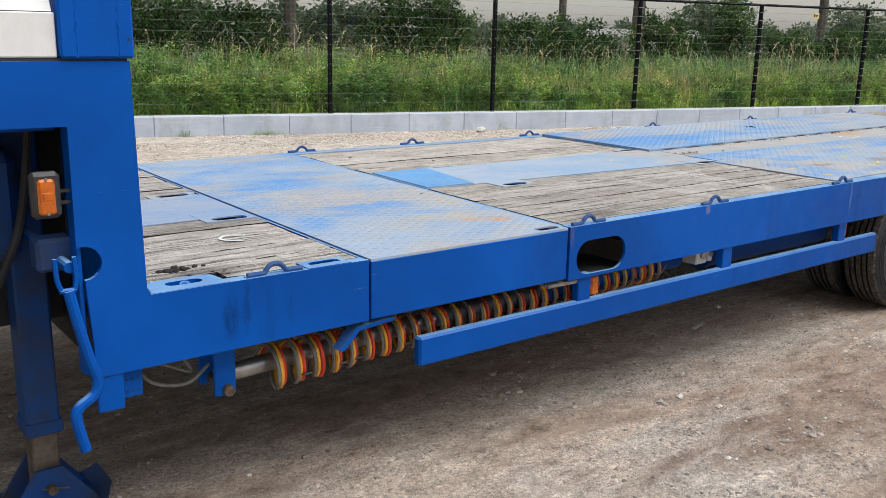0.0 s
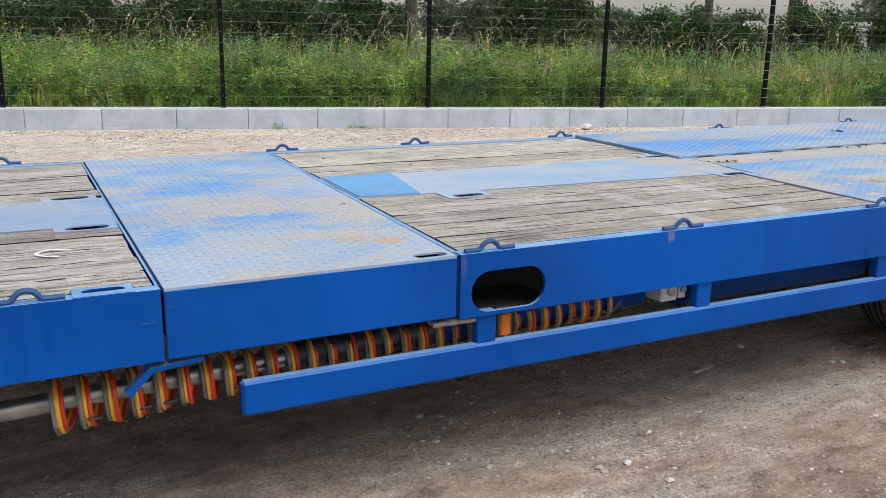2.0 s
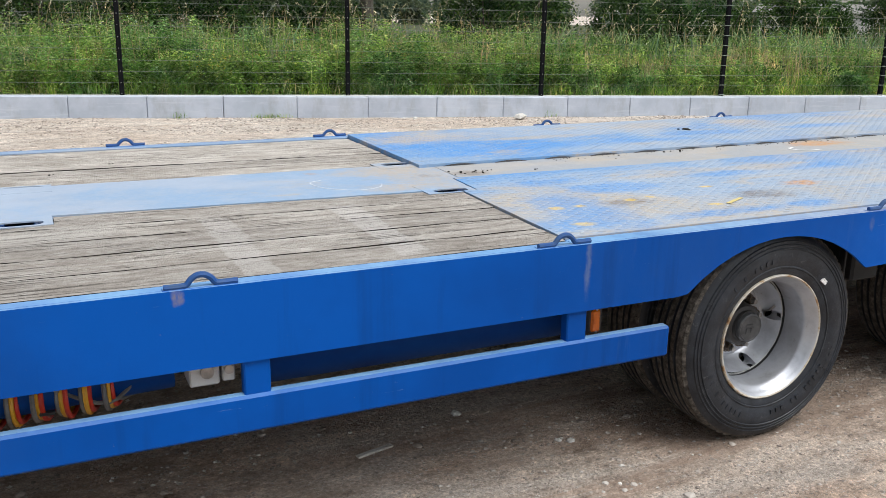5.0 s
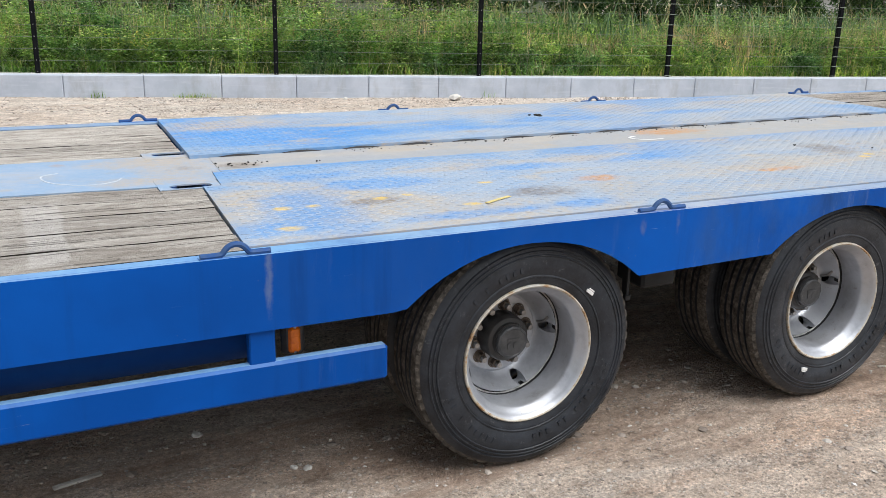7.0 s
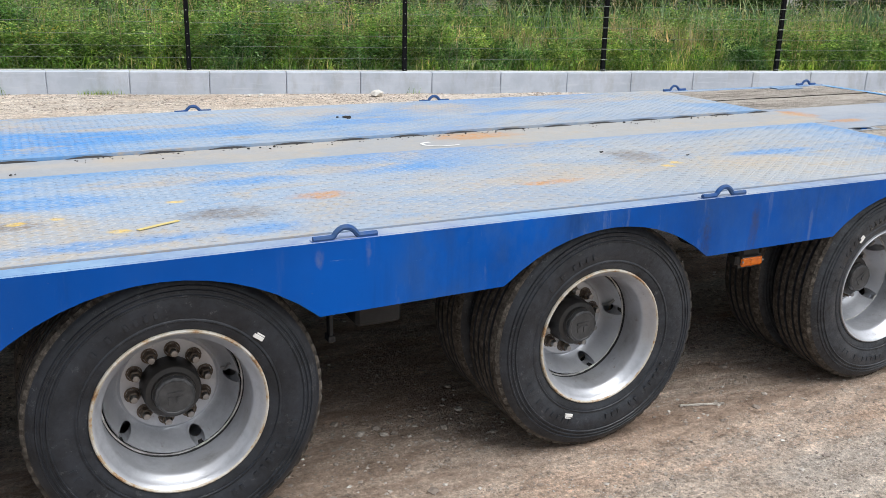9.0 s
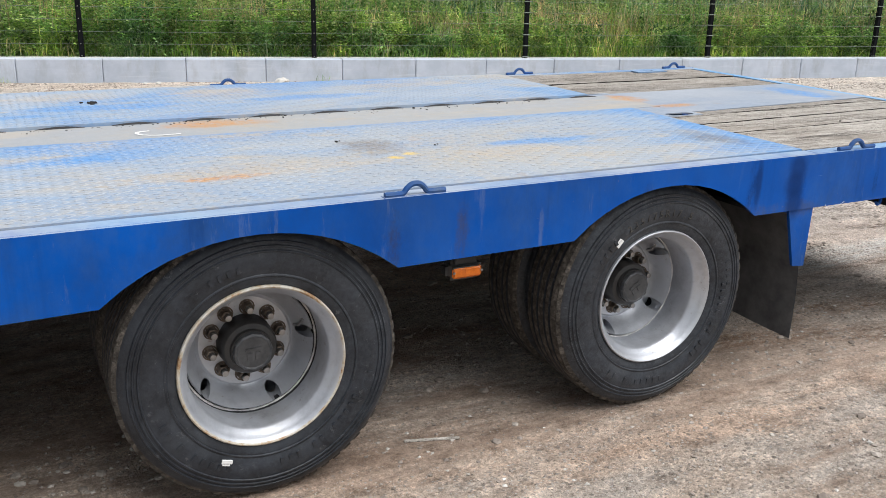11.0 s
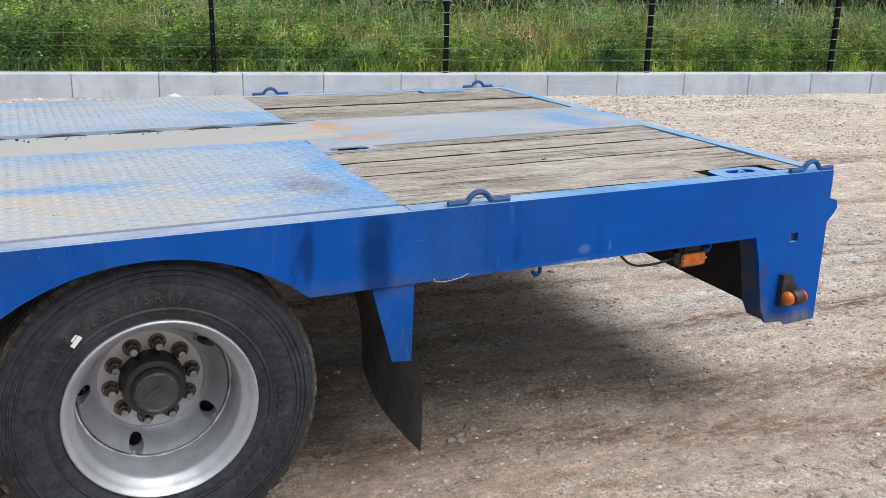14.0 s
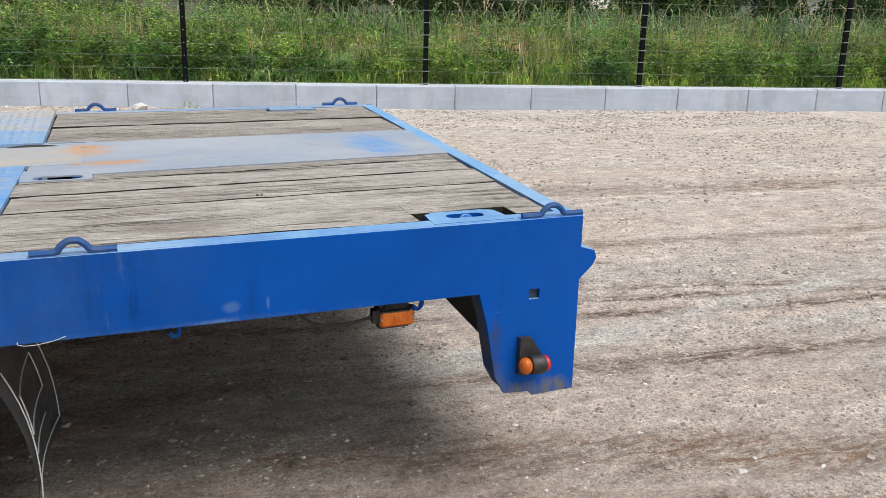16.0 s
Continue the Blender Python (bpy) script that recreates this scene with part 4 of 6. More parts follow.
    # floor plate under the front section
    bm = boxes((0.755, 1.488, 0.014, WIDE - 0.014, 0.70, 0.715), (1.50, 2.395, 0.014, WIDE - 0.014, 0.70, 0.715))
    tpart("bottom_plate", bm, DARK)


def slab(x0, x1, k0, k1, v0, v1, z0, z1):
    """A plate over the deck's plan whose ends run slantwise: x = x0 + k0 * v to x1 + k1 * v; v0, v1: one value or one for each end."""
    (a0, b0), (a1, b1) = [v if isinstance(v, tuple) else (v, v) for v in (v0, v1)]
    bm = bmesh.new()
    flat_prism(bm, [(x0 + k0 * a0, a0), (x1 + k1 * b0, b0), (x1 + k1 * b1, b1), (x0 + k0 * a1, a1)], z0, z1)
    return bm


def checker(x0, x1, v0, v1, z, name, holes=(), k0=0.0, k1=0.0, notch=None):
    """A checker plate with raised lozenges; holes: slot boxes left free of lozenges; k0, k1: slant of its ends; v0, v1: one value or one for each end;
    notch: (x, v) cut out of its starting corner."""
    (va, vb), (wa, wb) = [v if isinstance(v, tuple) else (v, v) for v in (v0, v1)]
    bm = bmesh.new()
    corner = [(notch[0], wa), (notch[0] - 0.02, notch[1]), (x0 + k0 * notch[1], notch[1])] if notch else [(x0 + k0 * wa, wa)]
    flat_prism(bm, [(x0 + k0 * va, va), (x1 + k1 * vb, vb), (x1 + k1 * wb, wb), *corner], z - 0.024, z, [stadium(*h) for h in holes])
    plate = tpart(name, bm, CHECKER, "worn blue checker plate with sandy dust")
    verts, faces = [], []
    pitch, pitch_y, a, b, h = 0.033, 0.0235, 0.0195, 0.0056, 0.0015
    low, high = min(va, vb), max(wa, wb)
    nx, ny = int((x1 + k1 * high - x0 - 0.04) / pitch), int((high - low - 0.03) / pitch_y)
    for i in range(nx):
        for j in range(ny):
            cx, cy = x0 + 0.03 + i * pitch, low + 0.022 + j * pitch_y
            if any(abs(cx - s[0]) < s[2] / 2 + 0.015 and abs(cy - s[1]) < s[3] / 2 + 0.015 for s in holes):
                continue
            if cx > x1 + k1 * cy - 0.014 or cx < x0 + k0 * cy + 0.02 or cy < va + (vb - va) * (cx - x0) / (x1 - x0) + 0.018 or cy > wa + (wb - wa) * (cx - x0) / (x1 - x0) - 0.014:
                continue
            if notch and cx < notch[0] + 0.02 and cy > notch[1] - 0.018:
                continue
            t = radians(33) if (i + j) % 2 else radians(-33)
            c, s_ = math.cos(t), math.sin(t)
            n = len(verts)
            for u, w, hh in ((-a, 0, 0), (0, -b, 0), (a, 0, 0), (0, b, 0), (-a * 0.55, 0, h), (a * 0.55, 0, h)):
                verts.append((cx + u * c - w * s_, cy + u * s_ + w * c, z + hh))
            faces += [(n, n + 1, n + 5, n + 4), (n + 1, n + 2, n + 5), (n + 2, n + 3, n + 4, n + 5), (n + 3, n, n + 4)]
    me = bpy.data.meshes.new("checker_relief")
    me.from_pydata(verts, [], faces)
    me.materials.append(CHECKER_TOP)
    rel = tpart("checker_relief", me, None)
    rel["kind"] = "stuff"
    return plate


SLOT_L, SLOT_W = 0.146, 0.060


def strip(x0, x1, v0, v1, slots, z=DECK, paint=None, k0=0.0, k1=0.0):
    """The smooth steel centre strip with tabs that hold the stake slots."""
    paint = paint or STRIP
    tpart("centre_strip", slab(x0, x1, k0, k1, v0, v1, z - 0.012, z), paint, "smooth dusty blue steel centre strip")
    for cx, cy in slots:
        bm = bmesh.new()
        e = 0.041
        low, high = (cy - e, cy + e + 0.09) if cy < 1.2 else (cy - e - 0.06, cy + e)
        flat_prism(bm, [(cx - 0.11, low), (cx + 0.10, low), (cx + 0.10, high), (cx - 0.11, high)], z - 0.012, z + 0.001, [stadium(cx, cy, SLOT_L, SLOT_W)])
        tpart("stake_pocket", bm, paint)
        bm = bmesh.new()
        ring = stadium(cx, cy, SLOT_L + 0.006, SLOT_W + 0.006)
        inner = stadium(cx, cy, SLOT_L, SLOT_W)
        flat_prism(bm, ring, z - 0.10, z - 0.004, [inner])
        flat_prism(bm, ring, z - 0.104, z - 0.10)
        tpart("pocket_wall", bm, BLUE)


def edge_pocket(cx, cy):
    """A stake slot in the edge of the deck."""
    bm = bmesh.new()
    flat_prism(bm, [(cx - 0.08, cy - 0.045), (cx + 0.075, cy - 0.045), (cx + 0.075, cy + 0.04), (cx - 0.08, cy + 0.04)], DECK - 0.012, DECK + 0.002, [stadium(cx, cy, 0.115, 0.044, 3)])
    tpart("stake_pocket", bm, BLUE)
    bm = bmesh.new()
    flat_prism(bm, stadium(cx, cy, 0.121, 0.05, 3), DECK - 0.10, DECK - 0.004, [stadium(cx, cy, 0.115, 0.044, 3)])
    flat_prism(bm, stadium(cx, cy, 0.121, 0.05, 3), DECK - 0.104, DECK - 0.10)
    tpart("pocket_wall", bm, BLUE)


def tie_down(cx, cy, paint=None):
    """A recessed tie-down plate with a bar across its slot."""
    bm = bmesh.new()
    flat_prism(bm, [(cx - 0.115, cy - 0.055), (cx + 0.115, cy - 0.055), (cx + 0.10, cy + 0.05), (cx + 0.07, cy + 0.065), (cx - 0.075, cy + 0.065), (cx - 0.105, cy + 0.045)], DECK - 0.012, DECK + 0.001, [stadium(cx, cy + 0.012, 0.11, 0.042)])
    tpart("tie_down_plate", bm, paint or BLUE)
    bm = boxes((cx - 0.06, cx + 0.06, cy - 0.012, cy + 0.036, DECK - 0.09, DECK - 0.084))
    tpart("pocket_floor", bm, DARK)
    bm = bmesh.new()
    tube(bm, smooth_path([(cx - 0.015, cy - 0.02, DECK - 0.03), (cx - 0.01, cy + 0.005, DECK - 0.006), (cx + 0.01, cy + 0.005, DECK - 0.006), (cx + 0.015, cy - 0.02, DECK - 0.03)]), 0.009, 8)
    tpart("tie_down_bar", bm, paint or BLUE, smooth=True)


def planks(x0, x1, v0, v1, count, seed, cuts=(), k0=0.0, k1=0.0, joints=None):
    """A panel of worn planks with open joints and chewed ends; cuts: (x0, x1, v0, v1) boxes sawn out of their edges; k0, k1: slant of the ends;
    v0, v1: one value or one for each end."""
    rng = random.Random(seed)
    (a0, b0), (a1, b1) = [v if isinstance(v, tuple) else (v, v) for v in (v0, v1)]
    for i in range(count):
        ga, gb = rng.uniform(0.0003, 0.0024), rng.uniform(0.0003, 0.0024)
        z = DECK - 0.002 + rng.uniform(-0.003, 0.001)
        mid = a0 + (a1 - a0) * (i + 0.5) / count
        e0, e1 = x0 + k0 * mid + rng.uniform(0.0, 0.008), x1 + k1 * mid - rng.uniform(0.0, 0.010)

        def edge(x, j):
            f = (x - x0) / (x1 - x0)
            low, high = a0 + (b0 - a0) * f, a1 + (b1 - a1) * f
            return low + (high - low) * (joints[j] if joints else j / count)

        xs = [e0 + (e1 - e0) * k / 16 for k in range(17)]
        mine = [c for c in cuts if c[2] < edge(c[0], i + 1) and c[3] > edge(c[0], i)]
        for c in mine:
            xs += [max(e0, c[0] - 0.002), max(e0, c[0]), min(e1, c[1]), min(e1, c[1] + 0.002)]
        xs = sorted(set(xs))
        bm = bmesh.new()
        low, high = [], []
        for x in xs:
            aa, bb = edge(x, i) + ga, edge(x, i + 1) - gb
            for c in mine:
                if c[0] - 0.0005 <= x <= c[1] + 0.0005:
                    if c[2] <= aa + 0.01:
                        aa = min(bb - 0.02, c[3])
                    else:
                        bb = max(aa + 0.02, c[2])
            ja, jb = rng.uniform(0, 0.002), rng.uniform(0, 0.002)
            k = k0 if x == xs[0] else k1 if x == xs[-1] else 0.0
            skew = k * (bb - aa) / 2
            high.append((bm.verts.new((x - skew, aa + ja + 0.0014, z + rng.uniform(-0.002, 0.001))), bm.verts.new((x + skew, bb - jb - 0.0014, z + rng.uniform(-0.002, 0.001)))))
            low.append((bm.verts.new((x - skew, aa + ja, DECK - 0.044)), bm.verts.new((x + skew, bb - jb, DECK - 0.044))))
        n = len(xs) - 1
        for k in range(n):
            bm.faces.new((high[k][0], high[k + 1][0], high[k + 1][1], high[k][1]))
            bm.faces.new((high[k][0], high[k + 1][0], low[k + 1][0], low[k][0])).material_index = 1
            bm.faces.new((high[k][1], high[k + 1][1], low[k + 1][1], low[k][1])).material_index = 1
        for k in (0, n):
            bm.faces.new((high[k][0], high[k][1], low[k][1], low[k][0])).material_index = 1
        tpart("plank", bm, [WOOD, GRIME])


def decks():
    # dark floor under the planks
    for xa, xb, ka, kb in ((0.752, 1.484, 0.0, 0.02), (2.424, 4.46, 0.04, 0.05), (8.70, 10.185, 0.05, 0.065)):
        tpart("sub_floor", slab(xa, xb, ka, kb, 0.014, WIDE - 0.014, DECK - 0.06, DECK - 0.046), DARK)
    # front section
    planks(0.758, 1.482, 0.055, 0.895, 5, 11, [(0.70, 1.025, 0.0, 0.130), (1.27, 1.427, 0.0, 0.088), (1.294, 1.52, 0.828, 0.91)], k1=0.02)
    planks(0.758, 1.482, 1.43, 2.43, 5, 12, [(1.289, 1.53, 1.40, 1.492)], k1=0.02)
    strip(0.758, 1.482, 0.90, 1.425, [(1.395, 0.865), (1.39, 1.455)], paint=FRONT_STRIP, k1=0.02)
    tpart("edge_flange", boxes((0.775, 1.490, 0.014, 0.05, DECK - 0.012, DECK - 0.001), bevel=0.002), BLUE, "paler worn blue edge")
    tpart("edge_flange", boxes((0.758, 1.530, WIDE - 0.065, WIDE - 0.014, DECK - 0.012, DECK - 0.001), bevel=0.002), DUSTY_EDGE, "dusty blue-grey edge")
    tie_down(0.895, 0.058)
    edge_pocket(1.35, 0.046)
    tie_down(0.95, WIDE - 0.07, DUSTY_EDGE)
    # full-width checker plate of the middle section
    checker(1.499, 2.399, 0.0, WIDE, DECK, "checker_plate", [(2.325, 0.042, 0.115, 0.044)], 0.02, 0.04)
    bm = bmesh.new()
    flat_prism(bm, stadium(2.325, 0.042, 0.121, 0.050), DECK - 0.10, DECK - 0.006, [stadium(2.325, 0.042, 0.115, 0.044)])
    flat_prism(bm, stadium(2.325, 0.042, 0.121, 0.050), DECK - 0.104, DECK - 0.10)
    tpart("pocket_wall", bm, BLUE)
    # long plank section with its tapering steel strip
    planks(2.43, 4.45, 0.062, (1.012, 0.912), 5, 13, [(2.818, 3.032, 0.863, 1.1), (4.348, 4.52, 0.863, 1.1)], 0.04, 0.05)
    planks(2.43, 4.50, (1.552, 1.517), 2.42, 5, 14, [(2.838, 3.052, 1.45, 1.557), (4.378, 4.62, 1.45, 1.572)], 0.04, 0.03)
    strip(2.43, 4.35, (1.018, 0.926), (1.546, 1.514), [(2.93, 0.90), (2.95, 1.52), (4.46, 0.90), (4.49, 1.535)], k0=0.04)
    tpart("centre_strip", slab(4.35, 4.553, 0.0, 0.05, 0.985, (1.514, 1.509), DECK - 0.012, DECK), STRIP, "smooth dusty blue steel centre strip")
    bm = bmesh.new()
    flat_prism(bm, [(2.478, 1.024), (2.752, 1.006), (2.846, 1.532), (2.498, 1.540)], DECK, DECK + 0.005)
    tpart("cover_plate", bm, FRESH, "loose brighter blue cover plate on the strip")
    # checker plates over the axles, a smooth strip between and bulged drain slits
    checker(4.452, 8.698, 0.077, 1.12, DECK + 0.004, "checker_plate", k0=0.05, k1=0.055, notch=(4.577, 0.862))
    checker(4.505, 8.755, (1.405, 1.515), WIDE - 0.055, DECK + 0.014, "checker_plate", k0=0.03, k1=0.03)
    tpart("centre_strip", slab(4.552, 8.93, 0.05, 0.0, 1.12, (1.400, 1.512), DECK - 0.010, DECK + 0.002), SANDY, "smooth dusty steel centre strip")
    x = 4.66
    while x < 8.75:
        bm = bmesh.new()
        pts = [(x + 0.17 * t, 1.398 + 0.0256 * (x + 0.17 * t - 4.56), DECK + 0.003 + 0.007 * math.sin(math.pi * t)) for t in (i / 8 for i in range(9))]
        a, b = [bm.verts.new(p) for p in pts], [bm.verts.new((px, py - 0.008, DECK + 0.0025)) for px, py, pz in pts]
        for k in range(8):
            bm.faces.new((a[k], a[k + 1], b[k + 1], b[k]))
        tpart("drain_slit", bm, DARK)
        x += 0.268
    # rear section
    planks(8.700, 10.147, 0.078, (0.925, 1.015), 5, 15, [(9.758, 10.04, 0.0, 0.162), (8.70, 8.962, 0.868, 1.1)], 0.055, 0.065, (0, 0.21, 0.453, 0.687, 0.90, 1))
    planks(8.757, 10.147, (1.577, 1.607), 2.44, 4, 16, [(8.76, 8.982, 1.50, 1.597), (9.79, 10.04, 2.35, 2.5)], 0.03, 0.065)
    strip(8.735, 10.148, (0.931, 1.021), (1.571, 1.601), [(8.86, 0.905), (8.88, 1.56)], paint=GREYED, k0=0.03, k1=0.065)
    tie_down(9.89, 0.08)
    tie_down(9.92, WIDE - 0.08, DUSTY_EDGE)


def lashing_rings():
    rod = [(-0.092, 0), (-0.048, 0.0), (-0.035, 0.003), (-0.025, 0.015), (-0.010, 0.0245), (0.010, 0.0245), (0.025, 0.015), (0.035, 0.003), (0.048, 0.0), (0.092, 0)]
    bm = bmesh.new()
    tube(bm, smooth_path([(x, 0, 0.007 + z) for x, z in rod], 4), 0.0082, 8)
    ring = mesh_from(bm, "lashing_ring", RING, True)
    bm = boxes((-0.096, 0.092, -0.008, 0.004, -0.028, 0.002), (-0.096, 0.088, -0.008, 0.022, -0.004, 0.0015), bevel=0.002)
    plate = mesh_from(bm, "ring_plate", BLUE)
    spots = [(1.160, 0), (2.525, 0), (3.335, 0), (4.412, 0), (5.80, 0), (7.14, 0), (8.905, 0), (10.115, 0)]
    for x in (1.165, 2.60, 3.43, 4.49, 5.877, 7.244, 9.003, 10.195):
        spots.append((x, 1))
    for x, far in spots:
        r = tpart("lashing_ring", ring, None)
        r.matrix_basis = Matrix.Translation((x, WIDE - 0.012 if far else 0.012, DECK)) @ Matrix.Rotation(math.pi if far else 0, 4, "Z")
        part("ring_plate", plate, None, r)


def side_guard():
    bm = boxes((1.702, 4.838, 0.004, 0.044, 0.425, 0.532), bevel=0.008)
    rail = tpart("side_rail", bm, BLUE)
    for x in (2.487, 3.432, 4.437):
        bm = boxes((x, x + 0.072, 0.012, 0.05, 0.525, 0.64), bevel=0.004)
        tpart("rail_post", bm, BLUE)


def marker_lamp(x, v, z, wide, tall, tilt=0.0):
    """An amber side-marker lamp in a black rubber housing."""
    bm = boxes((-wide / 2 - 0.010, wide / 2 + 0.010, 0.0, 0.035, -tall / 2 - 0.006, tall / 2 + (0.018 if wide > tall else 0.008)), bevel=0.010)
    if wide > tall:
        bm.free()
        bm = bmesh.new()
        r = bmesh.ops.create_cube(bm, size=1.0, matrix=Matrix.Translation((-0.004, 0.026, 0.002)) @ Matrix.Diagonal((wide + 0.012, 0.060, tall + 0.014, 1)))
        bmesh.ops.bevel(bm, geom=list({e for v in r["verts"] for e in v.link_edges}), offset=0.017, segments=3, affect="EDGES")
        box(bm, -wide * 0.3, wide * 0.3, 0.012, 0.04, tall / 2, tall / 2 + 0.035, bevel=0.004)
    lamp = tpart("marker_lamp", bm, PLASTIC)
    lamp.matrix_basis = Matrix.Translation((x, v, z)) @ Matrix.Rotation(tilt, 4, "Y")
    part("lens", boxes((-wide / 2 + 0.005, wide / 2 - 0.005, -0.008, 0.006, -tall / 2 + 0.004, tall / 2 - 0.009), bevel=0.0066), AMBER, lamp, "amber lens")
    part("reflector", boxes((-0.010, 0.010, -0.0095, -0.0075, -0.010, 0.010), bevel=0.001), AMBER, lamp)
    long = wide > tall
    for s in (-1, 1):
        c = (s * wide * 0.42, 0) if long else (0, s * tall * 0.42)
        bm = bmesh.new()
        tube(bm, [(c[0], -0.010, c[1]), (c[0], -0.006, c[1])], 0.004, 6)
        part("screw", bm, STEEL, lamp)


def wheel_meshes():
    # tyre: bead, ribbed sidewall, shoulder, grooved tread
    half = [(0.231, 0.032), (0.237, 0.018), (0.256, 0.009), (0.262, 0.0095), (0.264, 0.0055), (0.267, 0.0055), (0.270, 0.0075), (0.284, 0.003), (0.300, 0.000), (0.318, 0.000), (0.331, 0.0022), (0.333, -0.0008), (0.336, -0.0005), (0.338, 0.0035), (0.344, 0.0045), (0.346, 0.0015), (0.349, 0.002), (0.351, 0.006), (0.356, 0.0072), (0.358, 0.0045), (0.361, 0.005), (0.363, 0.0098), (0.369, 0.012), (0.376, 0.016), (0.384, 0.022), (0.392, 0.031), (0.396, 0.037)]
    tread = []
    for g in (0.066, 0.098, 0.137, 0.169):
        tread += [(0.398, g - 0.006), (0.385, g - 0.0045), (0.385, g + 0.0045), (0.398, g + 0.006)]
    other = [(r, 0.235 - y) for r, y in half[::-1]]
    prof = half + tread + other
    bm = bmesh.new()
    cut = len(half)
    lathe(bm, prof, 72, mat_of=lambda i: 1 if cut - 3 <= i < cut or cut <= i <= cut + len(tread) - 1 and (i - cut + 1) % 4 not in (1, 2, 3) else 0)
    # shoulder lugs
    for k in range(60):
        a = 2 * math.pi * k / 60
        vs = box(bm, 0.372, 0.3955, 0.016, 0.040, -0.0135, 0.0135)
        for f in {f for v in vs for f in v.link_faces}:
            f.material_index = 1
        for v in vs:
            if v.co.x > 0.38 and v.co.y < 0.02:
                v.co.y += 0.014
            v.co = Matrix.Rotation(-a, 4, "Y") @ v.co
    # fine sipes: short raised bars of the moulded sidewall marking
    rng = random.Random(8)
    for start, count, r0 in ((200, 10, 0.302), (100, 8, 0.296), (275, 12, 0.292), (330, 6, 0.312)):
        for k in range(count):
            a = radians(start + k * 5.0)
            if rng.random() < 0.15:
                continue
            vs = box(bm, r0 - 0.009, r0 + 0.009, -0.0022, 0.004, -0.0045, 0.0045)
            for v in vs:
                v.co = Matrix.Rotation(-a, 4, "Y") @ v.co
    tyre = mesh_from(bm, "tyre", [RUBBER, TREAD], True)
    # deep-dished disc wheel with five hand holes
    rim_prof = [(0.232, 0.034), (0.2365, 0.020), (0.235, 0.012), (0.2315, 0.010), (0.227, 0.013), (0.218, 0.026), (0.212, 0.040), (0.203, 0.048), (0.199, 0.062), (0.199, 0.150), (0.1985, 0.182), (0.1905, 0.183), (0.1895, 0.158), (0.186, 0.152), (0.182, 0.161), (0.173, 0.181), (0.161, 0.204), (0.150, 0.221), (0.143, 0.226), (0.139, 0.224), (0.135, 0.220),
                (0.060, 0.220), (0.060, 0.232), (0.16, 0.236), (0.196, 0.205), (0.207, 0.16), (0.207, 0.06), (0.220, 0.045), (0.232, 0.034)]
    bm = bmesh.new()
    # faces 9 to 11 are near-black: the disc groove's shade as colour
    lathe(bm, rim_prof, 64, mat_of=lambda i: 1 if i in (1, 2, 3) else 2 if i == 0 or 9 <= i <= 11 else 0)
    bmesh.ops.remove_doubles(bm, verts=bm.verts, dist=0.0001)
    rim = new("rim_build", mesh_from(bm, "rim", [RIM, LIP, DARK], True))
    bm = bmesh.new()
    for k in range(5):
        a = radians(3 + 72 * k)
        c = (0.172 * math.cos(a), 0.172 * math.sin(a))
        tube(bm, [(c[0], 0.12, c[1]), (c[0], 0.30, c[1])], 0.0195, 14)
    cutter = new("rim_cutter", mesh_from(bm, "cutter", RIM))
    m = rim.modifiers.new("holes", "BOOLEAN")
    m.object, m.operation, m.solver = cutter, "DIFFERENCE", "EXACT"
    dg = bpy.context.evaluated_depsgraph_get()
    done = bpy.data.meshes.new_from_object(rim.evaluated_get(dg))
    bpy.data.objects.remove(rim)
    bpy.data.objects.remove(cutter)
    # hub: barrel and embossed cap
    bm = bmesh.new()
    lathe(bm, [(0.084, 0.200), (0.082, 0.150), (0.080, 0.124), (0.075, 0.116), (0.062, 0.112), (0.060, 0.100), (0.0, 0.100)], 32)
    hub = mesh_from(bm, "hub", HUB, True)
    bm = bmesh.new()
    lathe(bm, [(0.056, 0.114), (0.058, 0.094), (0.056, 0.085), (0.050, 0.082), (0.047, 0.084), (0.0, 0.084)], 12)
    cap = mesh_from(bm, "hub_cap", CAP)
    emblem = mesh_from(boxes((-0.022, 0.022, 0.0815, 0.0845, 0.006, 0.014), (-0.02, -0.006, 0.0815, 0.0845, -0.02, 0.0), (0.004, 0.02, 0.0815, 0.0845, -0.02, 0.0)), "emblem", CAP)
    bm = bmesh.new()
    lathe(bm, [(0.0195, 0.176), (0.0195, 0.171), (0.0165, 0.169), (0.0165, 0.150), (0.012, 0.148)], 6)
    lathe(bm, [(0.0235, 0.1755), (0.0235, 0.172), (0.019, 0.1715)], 14)
    for f in bm.faces:
        f.material_index = 0
    lathe(bm, [(0.010, 0.150), (0.0095, 0.132), (0.0, 0.131)], 8, mat_of=lambda i: 1)
    nut = mesh_from(bm, "wheel_nut", [NUT, STEEL])
    bm = bmesh.new()
    tube(bm, smooth_path([(0.150, 0.18, 0.02), (0.155, 0.15, 0.03), (0.165, 0.135, 0.05)], 4), 0.005, 6)
    valve = mesh_from(bm, "valve", STEEL)
    # weld bead that joins disc and barrel, heaped up unevenly
    bm = bmesh.new()
    bead = random.Random(12)
    tube(bm, [(0.1965 * math.cos(a), 0.162 + 0.001 * bead.random(), 0.1965 * math.sin(a)) for a in (2 * math.pi * k / 90 for k in range(91))], [0.0022 + 0.0022 * bead.random() for k in range(91)], 6)
    weld = mesh_from(bm, "weld_bead", BEAD, True)
    return tyre, done, hub, cap, emblem, nut, valve, weld


